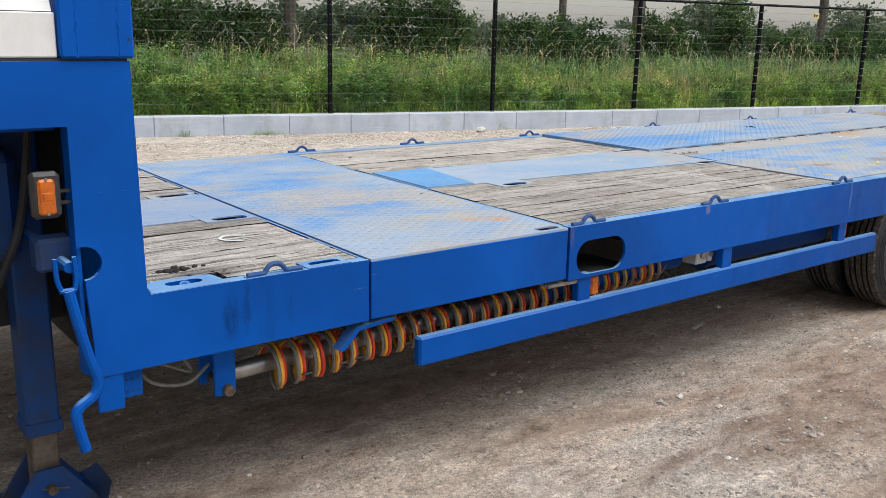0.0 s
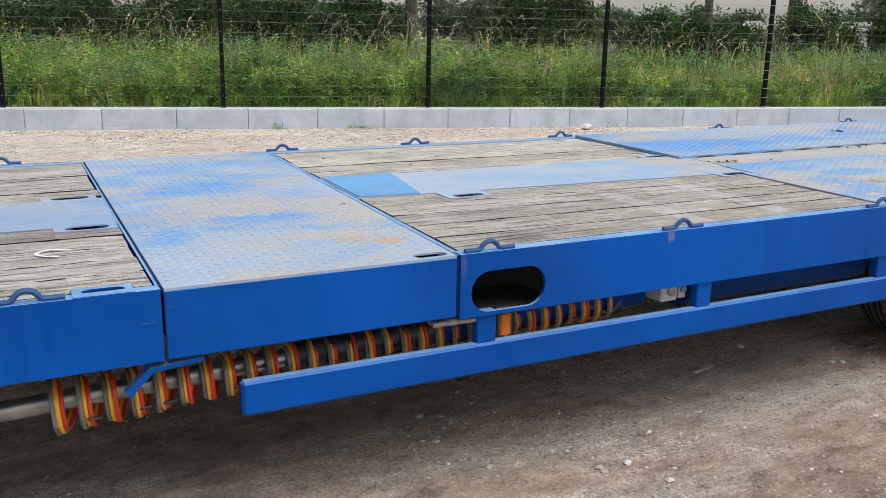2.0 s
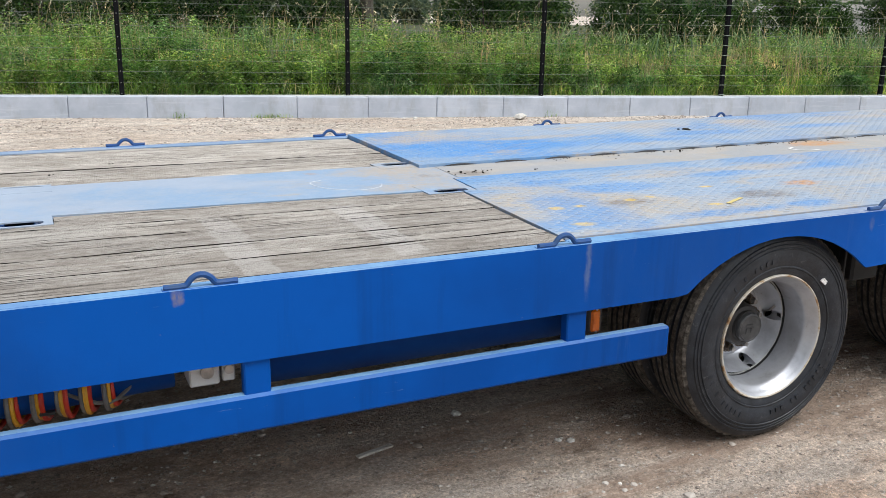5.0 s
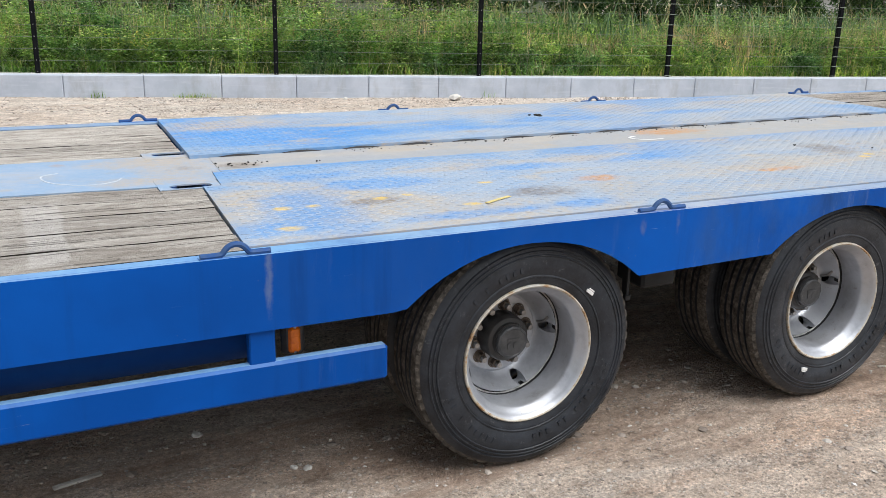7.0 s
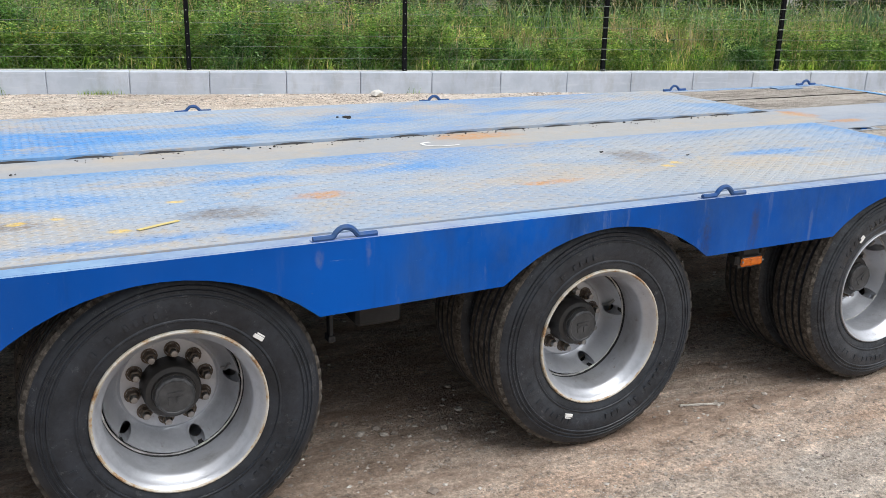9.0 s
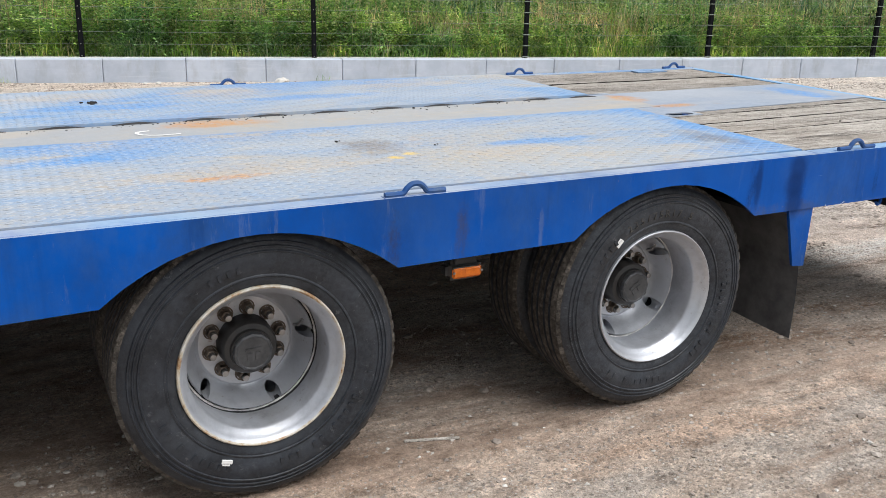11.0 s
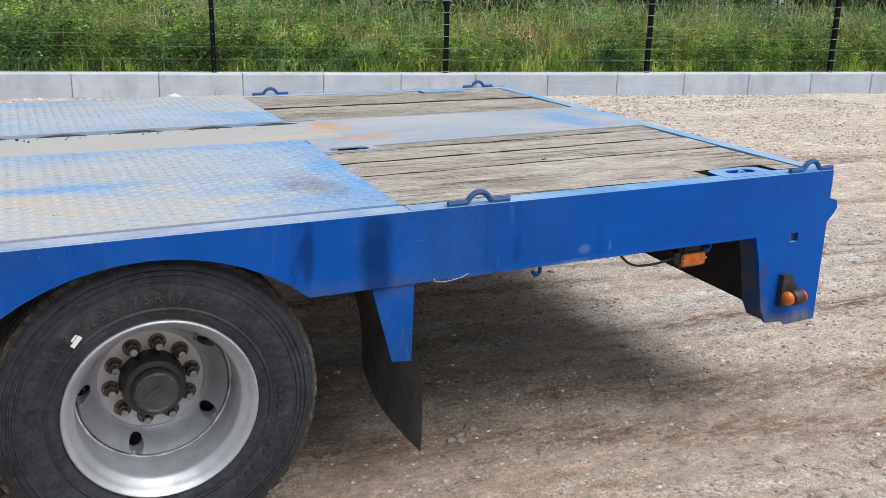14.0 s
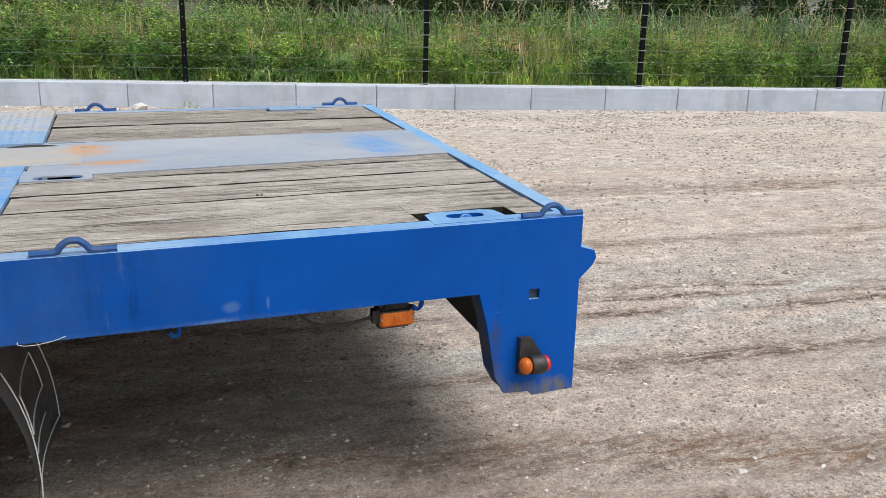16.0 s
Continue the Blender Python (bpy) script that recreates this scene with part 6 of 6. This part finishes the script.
def build_grass():
    rng = random.Random(21)
    short, tall, straw, reed = [], [], [], []
    for _ in range(26000):
        s, n = rng.uniform(-9.5, 19), 0.10 + 1.5 * rng.random() ** 1.5
        h = rng.uniform(0.18, 0.48) * wild(s, n) * (0.65 + 0.5 * min(1, n / 0.7))
        short.append((fence_point(s, n, 0.2), rng.uniform(0, 6.3), h, h * rng.uniform(0.15, 0.75), rng.uniform(0.0035, 0.008)))
    for _ in range(34000):
        s, n = rng.uniform(-11, 22), 0.35 + 4.6 * rng.random() ** 1.3
        h = rng.uniform(0.35, 0.95) * wild(s, n) * (0.55 + 0.45 * min(1, (n - 0.2) / 1.6))
        tall.append((fence_point(s, n, 0.2), rng.uniform(0, 6.3), h, h * rng.uniform(0.2, 0.95), rng.uniform(0.005, 0.011)))
    for _ in range(13000):
        s, n = rng.uniform(-11, 22), 0.3 + 3.8 * rng.random()
        if noise.noise(Vector((s * 0.45, n * 0.5, 12.0))) < rng.uniform(-0.25, 0.35):
            continue
        h = rng.uniform(0.55, 1.15) * wild(s, n)
        straw.append((fence_point(s, n, 0.2), rng.uniform(0, 6.3), h, h * rng.uniform(0.05, 0.35), rng.uniform(0.002, 0.005)))
    for s0, n0, spread, count in ((1.6, 0.9, 0.35, 420), (0.9, 1.3, 0.5, 300), (-4.6, 0.8, 0.5, 160), (6.6, 1.1, 0.6, 260), (12.4, 1.0, 0.7, 320), (-7.0, 1.0, 0.5, 260), (3.6, 0.7, 0.25, 200), (9.4, 0.8, 0.5, 240), (15.5, 0.9, 0.6, 260)):
        for _ in range(count):
            s, n = rng.gauss(s0, spread), max(0.2, rng.gauss(n0, 0.3))
            h = rng.uniform(0.4, 1.0)
            straw.append((fence_point(s, n, 0.2), rng.uniform(0, 6.3), h, h * rng.uniform(0.1, 0.5), rng.uniform(0.003, 0.006)))
    for _ in range(7000):
        s, n = rng.uniform(-10, 22), rng.uniform(2.2, 4.6)
        dense = noise.noise(Vector((s * 0.35, 4.0, 1.0))) + (0.35 if s > 5.5 else -0.35)
        if dense < rng.uniform(-0.3, 0.4):
            continue
        f = fence_point(s, n, 0.2 + rng.uniform(0.15, 0.6))
        h = rng.uniform(0.45, 0.8)
        reed.append((f, rng.uniform(0, 6.3), h, h * rng.uniform(0.3, 0.9), rng.uniform(0.007, 0.016)))
    # brown flowering grass, thickest towards the far end of the fence
    ripe = []
    for _ in range(17000):
        s, n = rng.uniform(-11, 22), 0.5 + 2.2 * rng.random()
        if noise.noise(Vector((s * 0.4, n * 0.7, 44.0))) + (0.22 if s > 4.5 else -0.12) < rng.uniform(-0.3, 0.4):
            continue
        h = rng.uniform(0.45, 0.85) * wild(s, n)
        ripe.append((fence_point(s, n, 0.2), rng.uniform(0, 6.3), h, h * rng.uniform(0.1, 0.5), rng.uniform(0.002, 0.0045)))
    tagged(new("ripe_grass", ribbon_mesh("ripe_grass", RIPE, ripe)), "reddish-brown flowering grass among green blades", "grass", kind="stuff")
    # tall pale plumes that stand out before the dark shrubs
    plume, stalks = [], []
    for s0, spread, count in ((-0.6, 0.5, 26), (0.6, 0.5, 30), (1.9, 0.5, 18), (4.6, 0.8, 34), (7.6, 0.9, 36), (9.6, 0.8, 24), (-4.4, 1.2, 30), (13.0, 1.5, 36), (16.5, 1.5, 30)):
        for _ in range(count):
            s, n = rng.gauss(s0, spread), rng.uniform(3.0, 4.4)
            h, a = rng.uniform(1.05, 1.72), rng.uniform(0, 6.3)
            bend = rng.uniform(0.1, 0.4)
            f = fence_point(s, n, 0.2)
            stalks.append((f, a, h, bend, 0.006))
            top = f + Vector((math.cos(a) * bend, math.sin(a) * bend, h - 0.35 * bend))
            for k in range(16):
                d = Vector((math.cos(a) + rng.gauss(0, 0.5), math.sin(a) + rng.gauss(0, 0.5), rng.uniform(-1.1, 0.3))).normalized()
                plume.append((top + Vector((math.cos(a) * 0.012 * k, math.sin(a) * 0.012 * k, -0.0009 * k * k)), d, rng.uniform(0.025, 0.06), 0.008))
    tagged(new("plumes", leaf_quads("plumes", PLUME, plume)), "pale drooping plumes of tall grass before shrubs", "grass", kind="stuff")
    tagged(new("plume_stalks", ribbon_mesh("plume_stalks", STRAW, stalks)), "thin pale stalks of tall plumed grass", "grass", kind="stuff")
    tagged(new("short_grass", ribbon_mesh("short_grass", GRASS, short)), "fresh green grass growing along the fence", "grass", kind="stuff")
    tagged(new("tall_grass", ribbon_mesh("tall_grass", GRASS, tall)), "tall wild meadow grass behind the fence", "grass", kind="stuff")
    tagged(new("dry_grass", ribbon_mesh("dry_grass", STRAW, straw)), "dry straw-coloured grass stalks among green growth", "grass", kind="stuff")
    tagged(new("reeds", ribbon_mesh("reeds", REED, reed)), "broad grey-green reed leaves behind the grass", "reeds", kind="stuff")
    # feathery seed heads
    heads = []
    for foot, ang, h, bend, w in straw[::2]:
        top = Vector((foot.x + math.cos(ang) * bend, foot.y + math.sin(ang) * bend, foot.z + h * (1 - 0.35 * bend / h)))
        for _ in range(5):
            d = Vector((rng.gauss(0, 0.5), rng.gauss(0, 0.5), rng.uniform(-0.2, 1))).normalized()
            heads.append((top - Vector((0, 0, rng.uniform(0, 0.12))), d, rng.uniform(0.02, 0.05), 0.004))
    tagged(new("seed_heads", leaf_quads("seed_heads", STRAW, heads)), "pale feathery seed heads on grass stalks", "grass", kind="stuff")


def build_weeds():
    """Leafy weeds as countless small leaves on thin stems."""
    rng = random.Random(33)
    leaves, stems = [], []
    for _ in range(9000):
        s, n = rng.uniform(-10, 21), 0.18 + 3.9 * rng.random() ** 1.5
        if noise.noise(Vector((s * 0.5, n * 0.8, 30.0))) < rng.uniform(-0.5, 0.25) + (0.12 if s > 5 else -0.1):
            continue
        h = rng.uniform(0.4, 0.95) * wild(s, n) * (0.6 + 0.4 * min(1, n / 1.5))
        lean = Vector((rng.gauss(0, 0.12), rng.gauss(0, 0.12), 1))
        f = fence_point(s, n, 0.2)
        stems.append((f, rng.uniform(0, 6.3), h, h * 0.1, 0.004))
        for k in range(rng.randint(30, 70)):
            t = rng.random() ** 0.6
            a = rng.uniform(0, 6.3)
            d = Vector((math.cos(a), math.sin(a), rng.uniform(-0.35, 0.35))).normalized()
            r = rng.uniform(0.0, 0.20) * (1.15 - t)
            leaves.append((f + lean * h * t + Vector((math.cos(a) * r, math.sin(a) * r, 0)), d, rng.uniform(0.03, 0.085), rng.uniform(0.009, 0.024)))
    tagged(new("weeds", leaf_quads("weeds", WEED, leaves)), "leafy green weeds among tall grass", "weeds", kind="stuff")
    tagged(new("weed_stems", ribbon_mesh("weed_stems", WEED, stems)), "thin green stems of leafy weeds", "weeds", kind="stuff")
    kinds = {"leafy_clump": (WEED, []), "dark_clump": (WEED_DARK, []), "pale_clump": (WEED_PALE, [])}
    for _ in range(760):
        s, n = rng.uniform(-10, 21), 0.25 + 3.9 * rng.random() ** 1.3
        kind = rng.choice(("leafy_clump", "dark_clump", "dark_clump", "pale_clump"))
        h = rng.uniform(0.35, 0.8) * wild(s, n) * (0.6 + 0.4 * min(1, n / 1.2))
        r = h * rng.uniform(0.28, 0.45)
        f = fence_point(s, n, 0.2)
        size = rng.uniform(0.03, 0.075)
        for _ in range(int(230 + 330 * r)):
            v = Vector((rng.gauss(0, 1), rng.gauss(0, 1), rng.gauss(0, 1))).normalized() * rng.random() ** 0.35
            p = f + Vector((v.x * r, v.y * r, h * 0.55 + v.z * h * 0.5))
            d = (v + Vector((rng.gauss(0, 0.5), rng.gauss(0, 0.5), rng.gauss(0.1, 0.5)))).normalized()
            kinds[kind][1].append((p, d, size * rng.uniform(0.6, 1.3), size * rng.uniform(0.18, 0.34)))
    for key, (mat, lv) in kinds.items():
        tagged(new(key, leaf_quads(key, mat, lv)), {"leafy_clump": "mid-green leafy weed clumps by the fence", "dark_clump": "dark blue-green leafy weed clumps in the grass", "pale_clump": "pale yellow-green leafy weed clumps in the grass"}[key], "weeds", kind="stuff")
    # one flowering clump and a few scattered white flowers
    bloom = []
    for _ in range(260):
        p = fence_point(rng.gauss(-1.85, 0.22), rng.uniform(0.25, 0.6), 0.2 + rng.uniform(0.15, 0.62))
        for _ in range(2):
            d = Vector((rng.gauss(0, 1), rng.gauss(0, 1), rng.gauss(0.3, 1))).normalized()
            bloom.append((p, d, rng.uniform(0.014, 0.03), 0.011))
    tagged(new("yellow_flowers", leaf_quads("yellow_flowers", BLOOM, bloom)), "small yellow flowers of a wild clump by the fence", "flowers", kind="stuff")
    dots = []
    for _ in range(160):
        s, n = rng.uniform(-9, 20), rng.uniform(0.4, 2.5)
        p = fence_point(s, n, 0.2 + rng.uniform(0.3, 0.85) * wild(s, n))
        for _ in range(3):
            d = Vector((rng.gauss(0, 1), rng.gauss(0, 1), rng.gauss(0.3, 1))).normalized()
            dots.append((p + d * 0.01, d, rng.uniform(0.014, 0.026), 0.008))
    tagged(new("white_flowers", leaf_quads("white_flowers", PALE, dots)), "scattered small white umbel flowers", "flowers", kind="stuff")
    tuft = []
    for s0, count in ((-1.12, 90), (-2.35, 24), (3.0, 14)):
        for _ in range(count):
            tuft.append((fence_point(s0 + rng.gauss(0, 0.14 if count > 50 else 0.05), -0.30 - abs(rng.gauss(0, 0.03)), 0.0), rng.uniform(0, 6.3), rng.uniform(0.03, 0.09 if count > 50 else 0.14), rng.uniform(0.02, 0.07), 0.003))
    tagged(new("kerb_grass", ribbon_mesh("kerb_grass", GRASS, tuft)), "grass tufts sprouting at the foot of the kerb", "grass", kind="stuff")


def crown_leaves(rng, centre, size, clumps, per, leaf):
    out = []
    for _ in range(clumps):
        v = Vector((rng.gauss(0, 1), rng.gauss(0, 1), rng.gauss(0, 1)))
        v = v.normalized() * rng.random() ** 0.45
        c = centre + Vector((v.x * size[0], v.y * size[1], v.z * size[2]))
        spread = min(size) * rng.uniform(0.16, 0.34)
        for _ in range(per):
            o = Vector((rng.gauss(0, 1), rng.gauss(0, 1), rng.gauss(0, 0.7))) * spread * 0.6
            d = (o.normalized() + Vector((rng.gauss(0, 0.6), rng.gauss(0, 0.6), rng.gauss(-0.1, 0.5)))).normalized()
            q = c + o
            if q.z > 0.15:
                out.append((q, d, leaf * rng.uniform(0.7, 1.4), leaf * rng.uniform(0.25, 0.45)))
    return out


def build_shrubs():
    rng = random.Random(44)
    spots = [(-9.6, 6.6, 2.6, 1.9), (-7.4, 6.0, 2.4, 1.7), (-5.3, 6.2, 2.7, 1.6), (-3.6, 6.8, 2.5, 1.2), (-1.75, 6.4, 2.4, 1.0), (-0.3, 6.0, 2.0, 0.9), (0.45, 6.6, 1.8, 0.7),
             (3.75, 6.2, 3.0, 1.15), (5.0, 6.5, 2.7, 0.95), (6.9, 6.1, 1.75, 0.8), (8.1, 6.4, 1.85, 0.9), (9.5, 6.5, 1.75, 0.9), (11.5, 6.6, 2.15, 0.95), (12.9, 7.2, 1.7, 0.8),
             (14.8, 7.4, 2.6, 0.9), (16.0, 6.3, 1.7, 1.0), (17.8, 6.2, 1.75, 1.2), (20.0, 6.6, 1.95, 1.4), (22.6, 6.4, 2.2, 1.5), (25.5, 6.4, 2.2, 1.6)]
    for s, n, h, w in spots:
        f = fence_point(s, n, 0.2)
        bush = thing("shrub", "dense dark-green shrub on the verge behind the fence", "shrub", Matrix.Translation(f), "hedge of shrubs")
        bm = bmesh.new()
        for _ in range(9):
            tip = Vector((rng.gauss(0, w * 0.4), rng.gauss(0, w * 0.35), h * rng.uniform(0.6, 0.95)))
            tube(bm, smooth_path([(0, 0, -0.05), (tip.x * 0.35, tip.y * 0.35, tip.z * 0.4), tip], 3), [0.03, 0.027, 0.024, 0.02, 0.015, 0.01, 0.006], 5)
        part("branch_frame", bm, BARK, bush)
        lv = crown_leaves(rng, Vector((0, 0, h * 0.52)), (w, w * 0.75, h * 0.50), 95, 70, 0.075)
        lv += crown_leaves(rng, Vector((0, 0, h * 0.45)), (w * 0.6, w * 0.5, h * 0.40), 24, 40, 0.12)
        part("foliage", leaf_quads("foliage", SHRUB, lv), None, bush)


def build_trees():
    rng = random.Random(55)
    for s, n, r, h in ((-4.6, 9.0, 0.15, 8), (11.8, 12, 0.15, 9), (14.8, 12, 0.24, 10), (19.9, 13, 0.16, 9), (23.4, 12, 0.20, 10), (1.22, 6.8, 0.165, 7), (-9.0, 11, 0.2, 9)):
        f = fence_point(s, n, 0.15)
        tree = thing("tree", "tall slim roadside tree with rough grey-brown trunk", "tree", Matrix.Translation(f), "row of trees")
        bm = bmesh.new()
        tube(bm, smooth_path([(0, 0, -0.1), (rng.gauss(0, 0.06), 0.02, h * 0.3), (rng.gauss(0, 0.1), 0.05, h * 0.6), (rng.gauss(0, 0.2), 0, h * 0.95)], 4), [r * (1.15 - 0.085 * k) for k in range(13)], 9)
        part("trunk", bm, BARK, tree)
        bm = bmesh.new()
        tips = []
        for _ in range(12):
            z0 = h * rng.uniform(0.36, 0.8)
            a = rng.uniform(0, 6.3)
            L = rng.uniform(0.9, 2.0)
            tip = Vector((math.cos(a) * L, math.sin(a) * L, z0 + L * rng.uniform(0.1, 0.7)))
            tips.append(tip)
            tube(bm, smooth_path([(0, 0, z0), (tip.x * 0.5, tip.y * 0.5, z0 + (tip.z - z0) * 0.35), tip], 3), [0.05, 0.044, 0.038, 0.03, 0.022, 0.015, 0.008], 5)
        part("limbs", bm, BARK, tree)
        lv = []
        for tip in tips:
            lv += crown_leaves(rng, tip, (0.8, 0.8, 0.6), 10, 26, 0.11)
        lv += crown_leaves(rng, Vector((0, 0, h * 0.75)), (1.6, 1.6, h * 0.26), 50, 26, 0.12)
        part("crown", leaf_quads("crown", SHRUB, lv), None, tree)
    # far belt of trees
    tall = (16.5, 18.4, 20.2, 22.0, 56.0, 58.4, 61.0, 64.0, 75.5, 78.5, -2.5, 0.6, 5.0, 9.0)
    for k in range(124):
        if k < 110:
            s, n = -25 + k * 1.35 + rng.uniform(-0.8, 0.8), rng.uniform(68, 100)
        else:
            s, n = tall[k - 110], 60 + rng.uniform(-3, 3)
        f = fence_point(s, n, 0.0)
        h = 1.5 + f.length * (rng.uniform(0.012, 0.026) if k < 110 else rng.uniform(0.034, 0.048))
        tree = thing("distant_tree", "hazy grey-green tree of a distant belt", "tree", Matrix.Translation(f), "distant trees")
        bm = bmesh.new()
        tube(bm, [(0, 0, 0), (0.05, 0, h * 0.4), (0, 0, h * 0.8)], [0.16, 0.12, 0.05], 6)
        part("trunk", bm, BARK, tree)
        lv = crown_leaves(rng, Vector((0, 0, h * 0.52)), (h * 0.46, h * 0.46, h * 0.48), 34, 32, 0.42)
        part("crown", leaf_quads("crown", HAZED_LEAF, lv), None, tree)
    # a low pale building glimpsed between the shrubs
    turn = Matrix.Rotation(math.atan2(FENCE_DIR.y, FENCE_DIR.x), 4, "Z")
    house = thing("low_building", "low pale grey building far behind the shrubs", "building", Matrix.Translation(fence_point(30, 30, 0)) @ turn)
    part("wall", boxes((-2, 2.5, 0, 5, 0, 1.75)), GREYBOX, house)
    bm = bmesh.new()
    prism(bm, [(-2.3, 1.75), (2.8, 1.75), (2.4, 2.2), (-1.9, 2.2)], -0.3, 5.3)
    part("roof", bm, GREYBOX, house)


build_grass()
build_weeds()
build_shrubs()
build_trees()


# ---- litter on the deck and yard ----
def deck_mark(pts, width, mat, name, label, z=DECK + 0.0022):
    """A flat curved mark painted or lying on the deck."""
    path = smooth_path([(x, v, 0) for x, v in pts], 5)
    bm = bmesh.new()
    rows = []
    for i, p in enumerate(path):
        d = (path[min(i + 1, len(path) - 1)] - path[max(i - 1, 0)]).normalized()
        o = Vector((-d.y, d.x, 0)) * width / 2
        rows.append([bm.verts.new((p.x + o.x, p.y + o.y, z)), bm.verts.new((p.x - o.x, p.y - o.y, z)), bm.verts.new((p.x - o.x, p.y - o.y, z + 0.0012)), bm.verts.new((p.x + o.x, p.y + o.y, z + 0.0012))])
    for a, b in zip(rows, rows[1:]):
        for k in range(4):
            bm.faces.new((a[k], a[(k + 1) % 4], b[(k + 1) % 4], b[k]))
    bm.faces.new(rows[0])
    bm.faces.new(rows[-1][::-1])
    return tpart(name, bm, mat, label)


def clods(name, spots, mat, label, category, seed):
    """A small heap of crumbs as one thing."""
    rng = random.Random(seed)
    bm = bmesh.new()
    for x, y, z, r in spots:
        turn = Euler((rng.uniform(0, 6), rng.uniform(0, 6), rng.uniform(0, 6))).to_matrix()
        vs = [bm.verts.new(Vector((x, y, z + r * 0.3)) + (turn @ p) * r) for p in stone_shape(rng)]
        for f in ICO:
            bm.faces.new([vs[k] for k in f])
    for v in bm.verts:
        v.co.z = spots[0][2] + (v.co.z - spots[0][2]) * 0.55
    ob = new(name, mesh_from(bm, name, mat))
    return tagged(ob, label, category, kind="stuff" if len(spots) > 5 else "")


deck_mark([(1.315, 0.55), (1.255, 0.575), (1.215, 0.545), (1.225, 0.505), (1.275, 0.475)], 0.012, WHITE, "chalk_mark", "white curved strip lying on the planks", DECK)
deck_mark([(6.645, 1.275), (6.60, 1.255), (6.60, 1.205), (6.655, 1.17), (6.74, 1.175)], 0.014, WHITE, "chalk_mark", "white curved strip on the centre strip", DECK + 0.003)
deck_mark([(4.05, 1.275), (3.995, 1.235), (4.0, 1.15), (4.045, 1.08), (4.136, 1.03), (4.225, 1.06), (4.255, 1.12)], 0.006, CHALK, "chalk_mark", "faint chalk arc on the blue strip", DECK)
deck_mark([(5.30, 0.285), (5.36, 0.317), (5.42, 0.345)], 0.015, YELLOW, "yellow_tape", "strip of yellow tape", DECK + 0.0065)
rng = random.Random(77)
clods("dirt_clod", [(1.02 + rng.gauss(0, 0.05), SIDE + 0.13 + rng.gauss(0, 0.03), 0.824, rng.uniform(0.003, 0.008)) for _ in range(30)], DEBRIS, "crumbled dark dirt on the front planks", "dirt", 1)
clods("dirt_clod", [(0.93 + rng.gauss(0, 0.035), SIDE + 0.22 + rng.gauss(0, 0.012), 0.826, rng.uniform(0.006, 0.015)) for _ in range(16)], DEBRIS, "small dark clod lying on grey planks", "dirt", 2)
clods("dirt_clod", [(6.515 + rng.gauss(0, 0.02), SIDE + 1.99 + rng.gauss(0, 0.012), 0.864, rng.uniform(0.006, 0.013)) for _ in range(7)], DEBRIS, "dark clod lying on the checker plate", "dirt", 3)
clods("dirt_clod", [(4.72 + rng.gauss(0, 0.045), SIDE + 1.22 + rng.gauss(0, 0.02), 0.846, rng.uniform(0.002, 0.006)) for _ in range(22)], DEBRIS, "scattered dark dirt on the centre strip", "dirt", 4)
for x, v, z in ((3.05, 1.75, 0.84), (3.3, 1.95, 0.841), (2.7, 2.1, 0.838), (2.35, 0.9, 0.837), (5.0, 1.17, 0.848), (7.2, 0.8, 0.858), (7.5, 0.62, 0.859), (9.4, 0.5, 0.858)):
    clods("crumb", [(x, SIDE + v, z, rng.uniform(0.004, 0.007)), (x + 0.015, SIDE + v + 0.008, z, 0.004)], DEBRIS, "dark crumb of dirt on the deck", "dirt", int(x * 100))
crumbs = []
for k in range(150):
    x = rng.uniform(5.2, 8.7)
    crumbs.append((x, SIDE + 1.385 + 0.0256 * (x - 4.56) - abs(rng.gauss(0, 0.035)), DECK + 0.0037 * (x - 5.5) + 0.002, rng.uniform(0.0015, 0.0045)))
for k, (x, y, z, r) in enumerate(crumbs):
    crumbs[k] = (x, y, z, r if k % 9 else r * 1.8)
for a in range(5):
    run = sorted(crumbs)[a * 30:a * 30 + 30]
    clods("dirt_crumbs", [(x, y, run[15][2], r) for x, y, z, r in run], DEBRIS, "dark dirt crumbs strewn beside the drain slits", "dirt", 90 + a)
clods("stone", [(9.56, 11.27, 0.03, 0.095), (9.60, 11.29, 0.03, 0.06)], PALESTONE, "pale rounded stone lying near the kerb", "stone", 9)
for x, y, r in ((8.1, 11.75, 0.045), (7.95, 11.8, 0.03), (12.9, 10.6, 0.03), (14.6, 10.2, 0.035), (5.4, 12.4, 0.03)):
    clods("stone", [(x, y, 0.01, r)], PALESTONE, "small white stone lying near the kerb", "stone", int(x * 10))

clods("stone", [(4.389, 2.825, 0.0, 0.022)], PALESTONE, "grey stone lying on the gravel under the trailer", "stone", 61)
clods("stone", [(4.68, 2.46, 0.0, 0.018), (4.64, 2.48, 0.0, 0.014)], PALESTONE, "grey stones lying on the gravel under the trailer", "stone", 62)
splinter = boxes((-0.075, 0.075, -0.011, 0.011, 0.0, 0.008), bevel=0.002)
lath = new("wood_splinter", mesh_from(splinter, "wood_splinter", WOOD))
lath.matrix_basis = Matrix.Translation((3.99, 2.664, ground_height(3.99, 2.664) + 0.002)) @ Matrix.Rotation(0.25, 4, "Z")
tagged(lath, "grey weathered wood splinter lying on the gravel", "splinter")
splinter = boxes((-0.09, 0.09, -0.005, 0.005, 0.0, 0.006), bevel=0.001)
lath = new("wood_splinter", mesh_from(splinter, "wood_splinter", WOOD))
lath.matrix_basis = Matrix.Translation((7.266, 2.286, ground_height(7.266, 2.286) + 0.002)) @ Matrix.Rotation(-0.3, 4, "Z")
tagged(lath, "thin grey twig lying on the gravel", "twig")
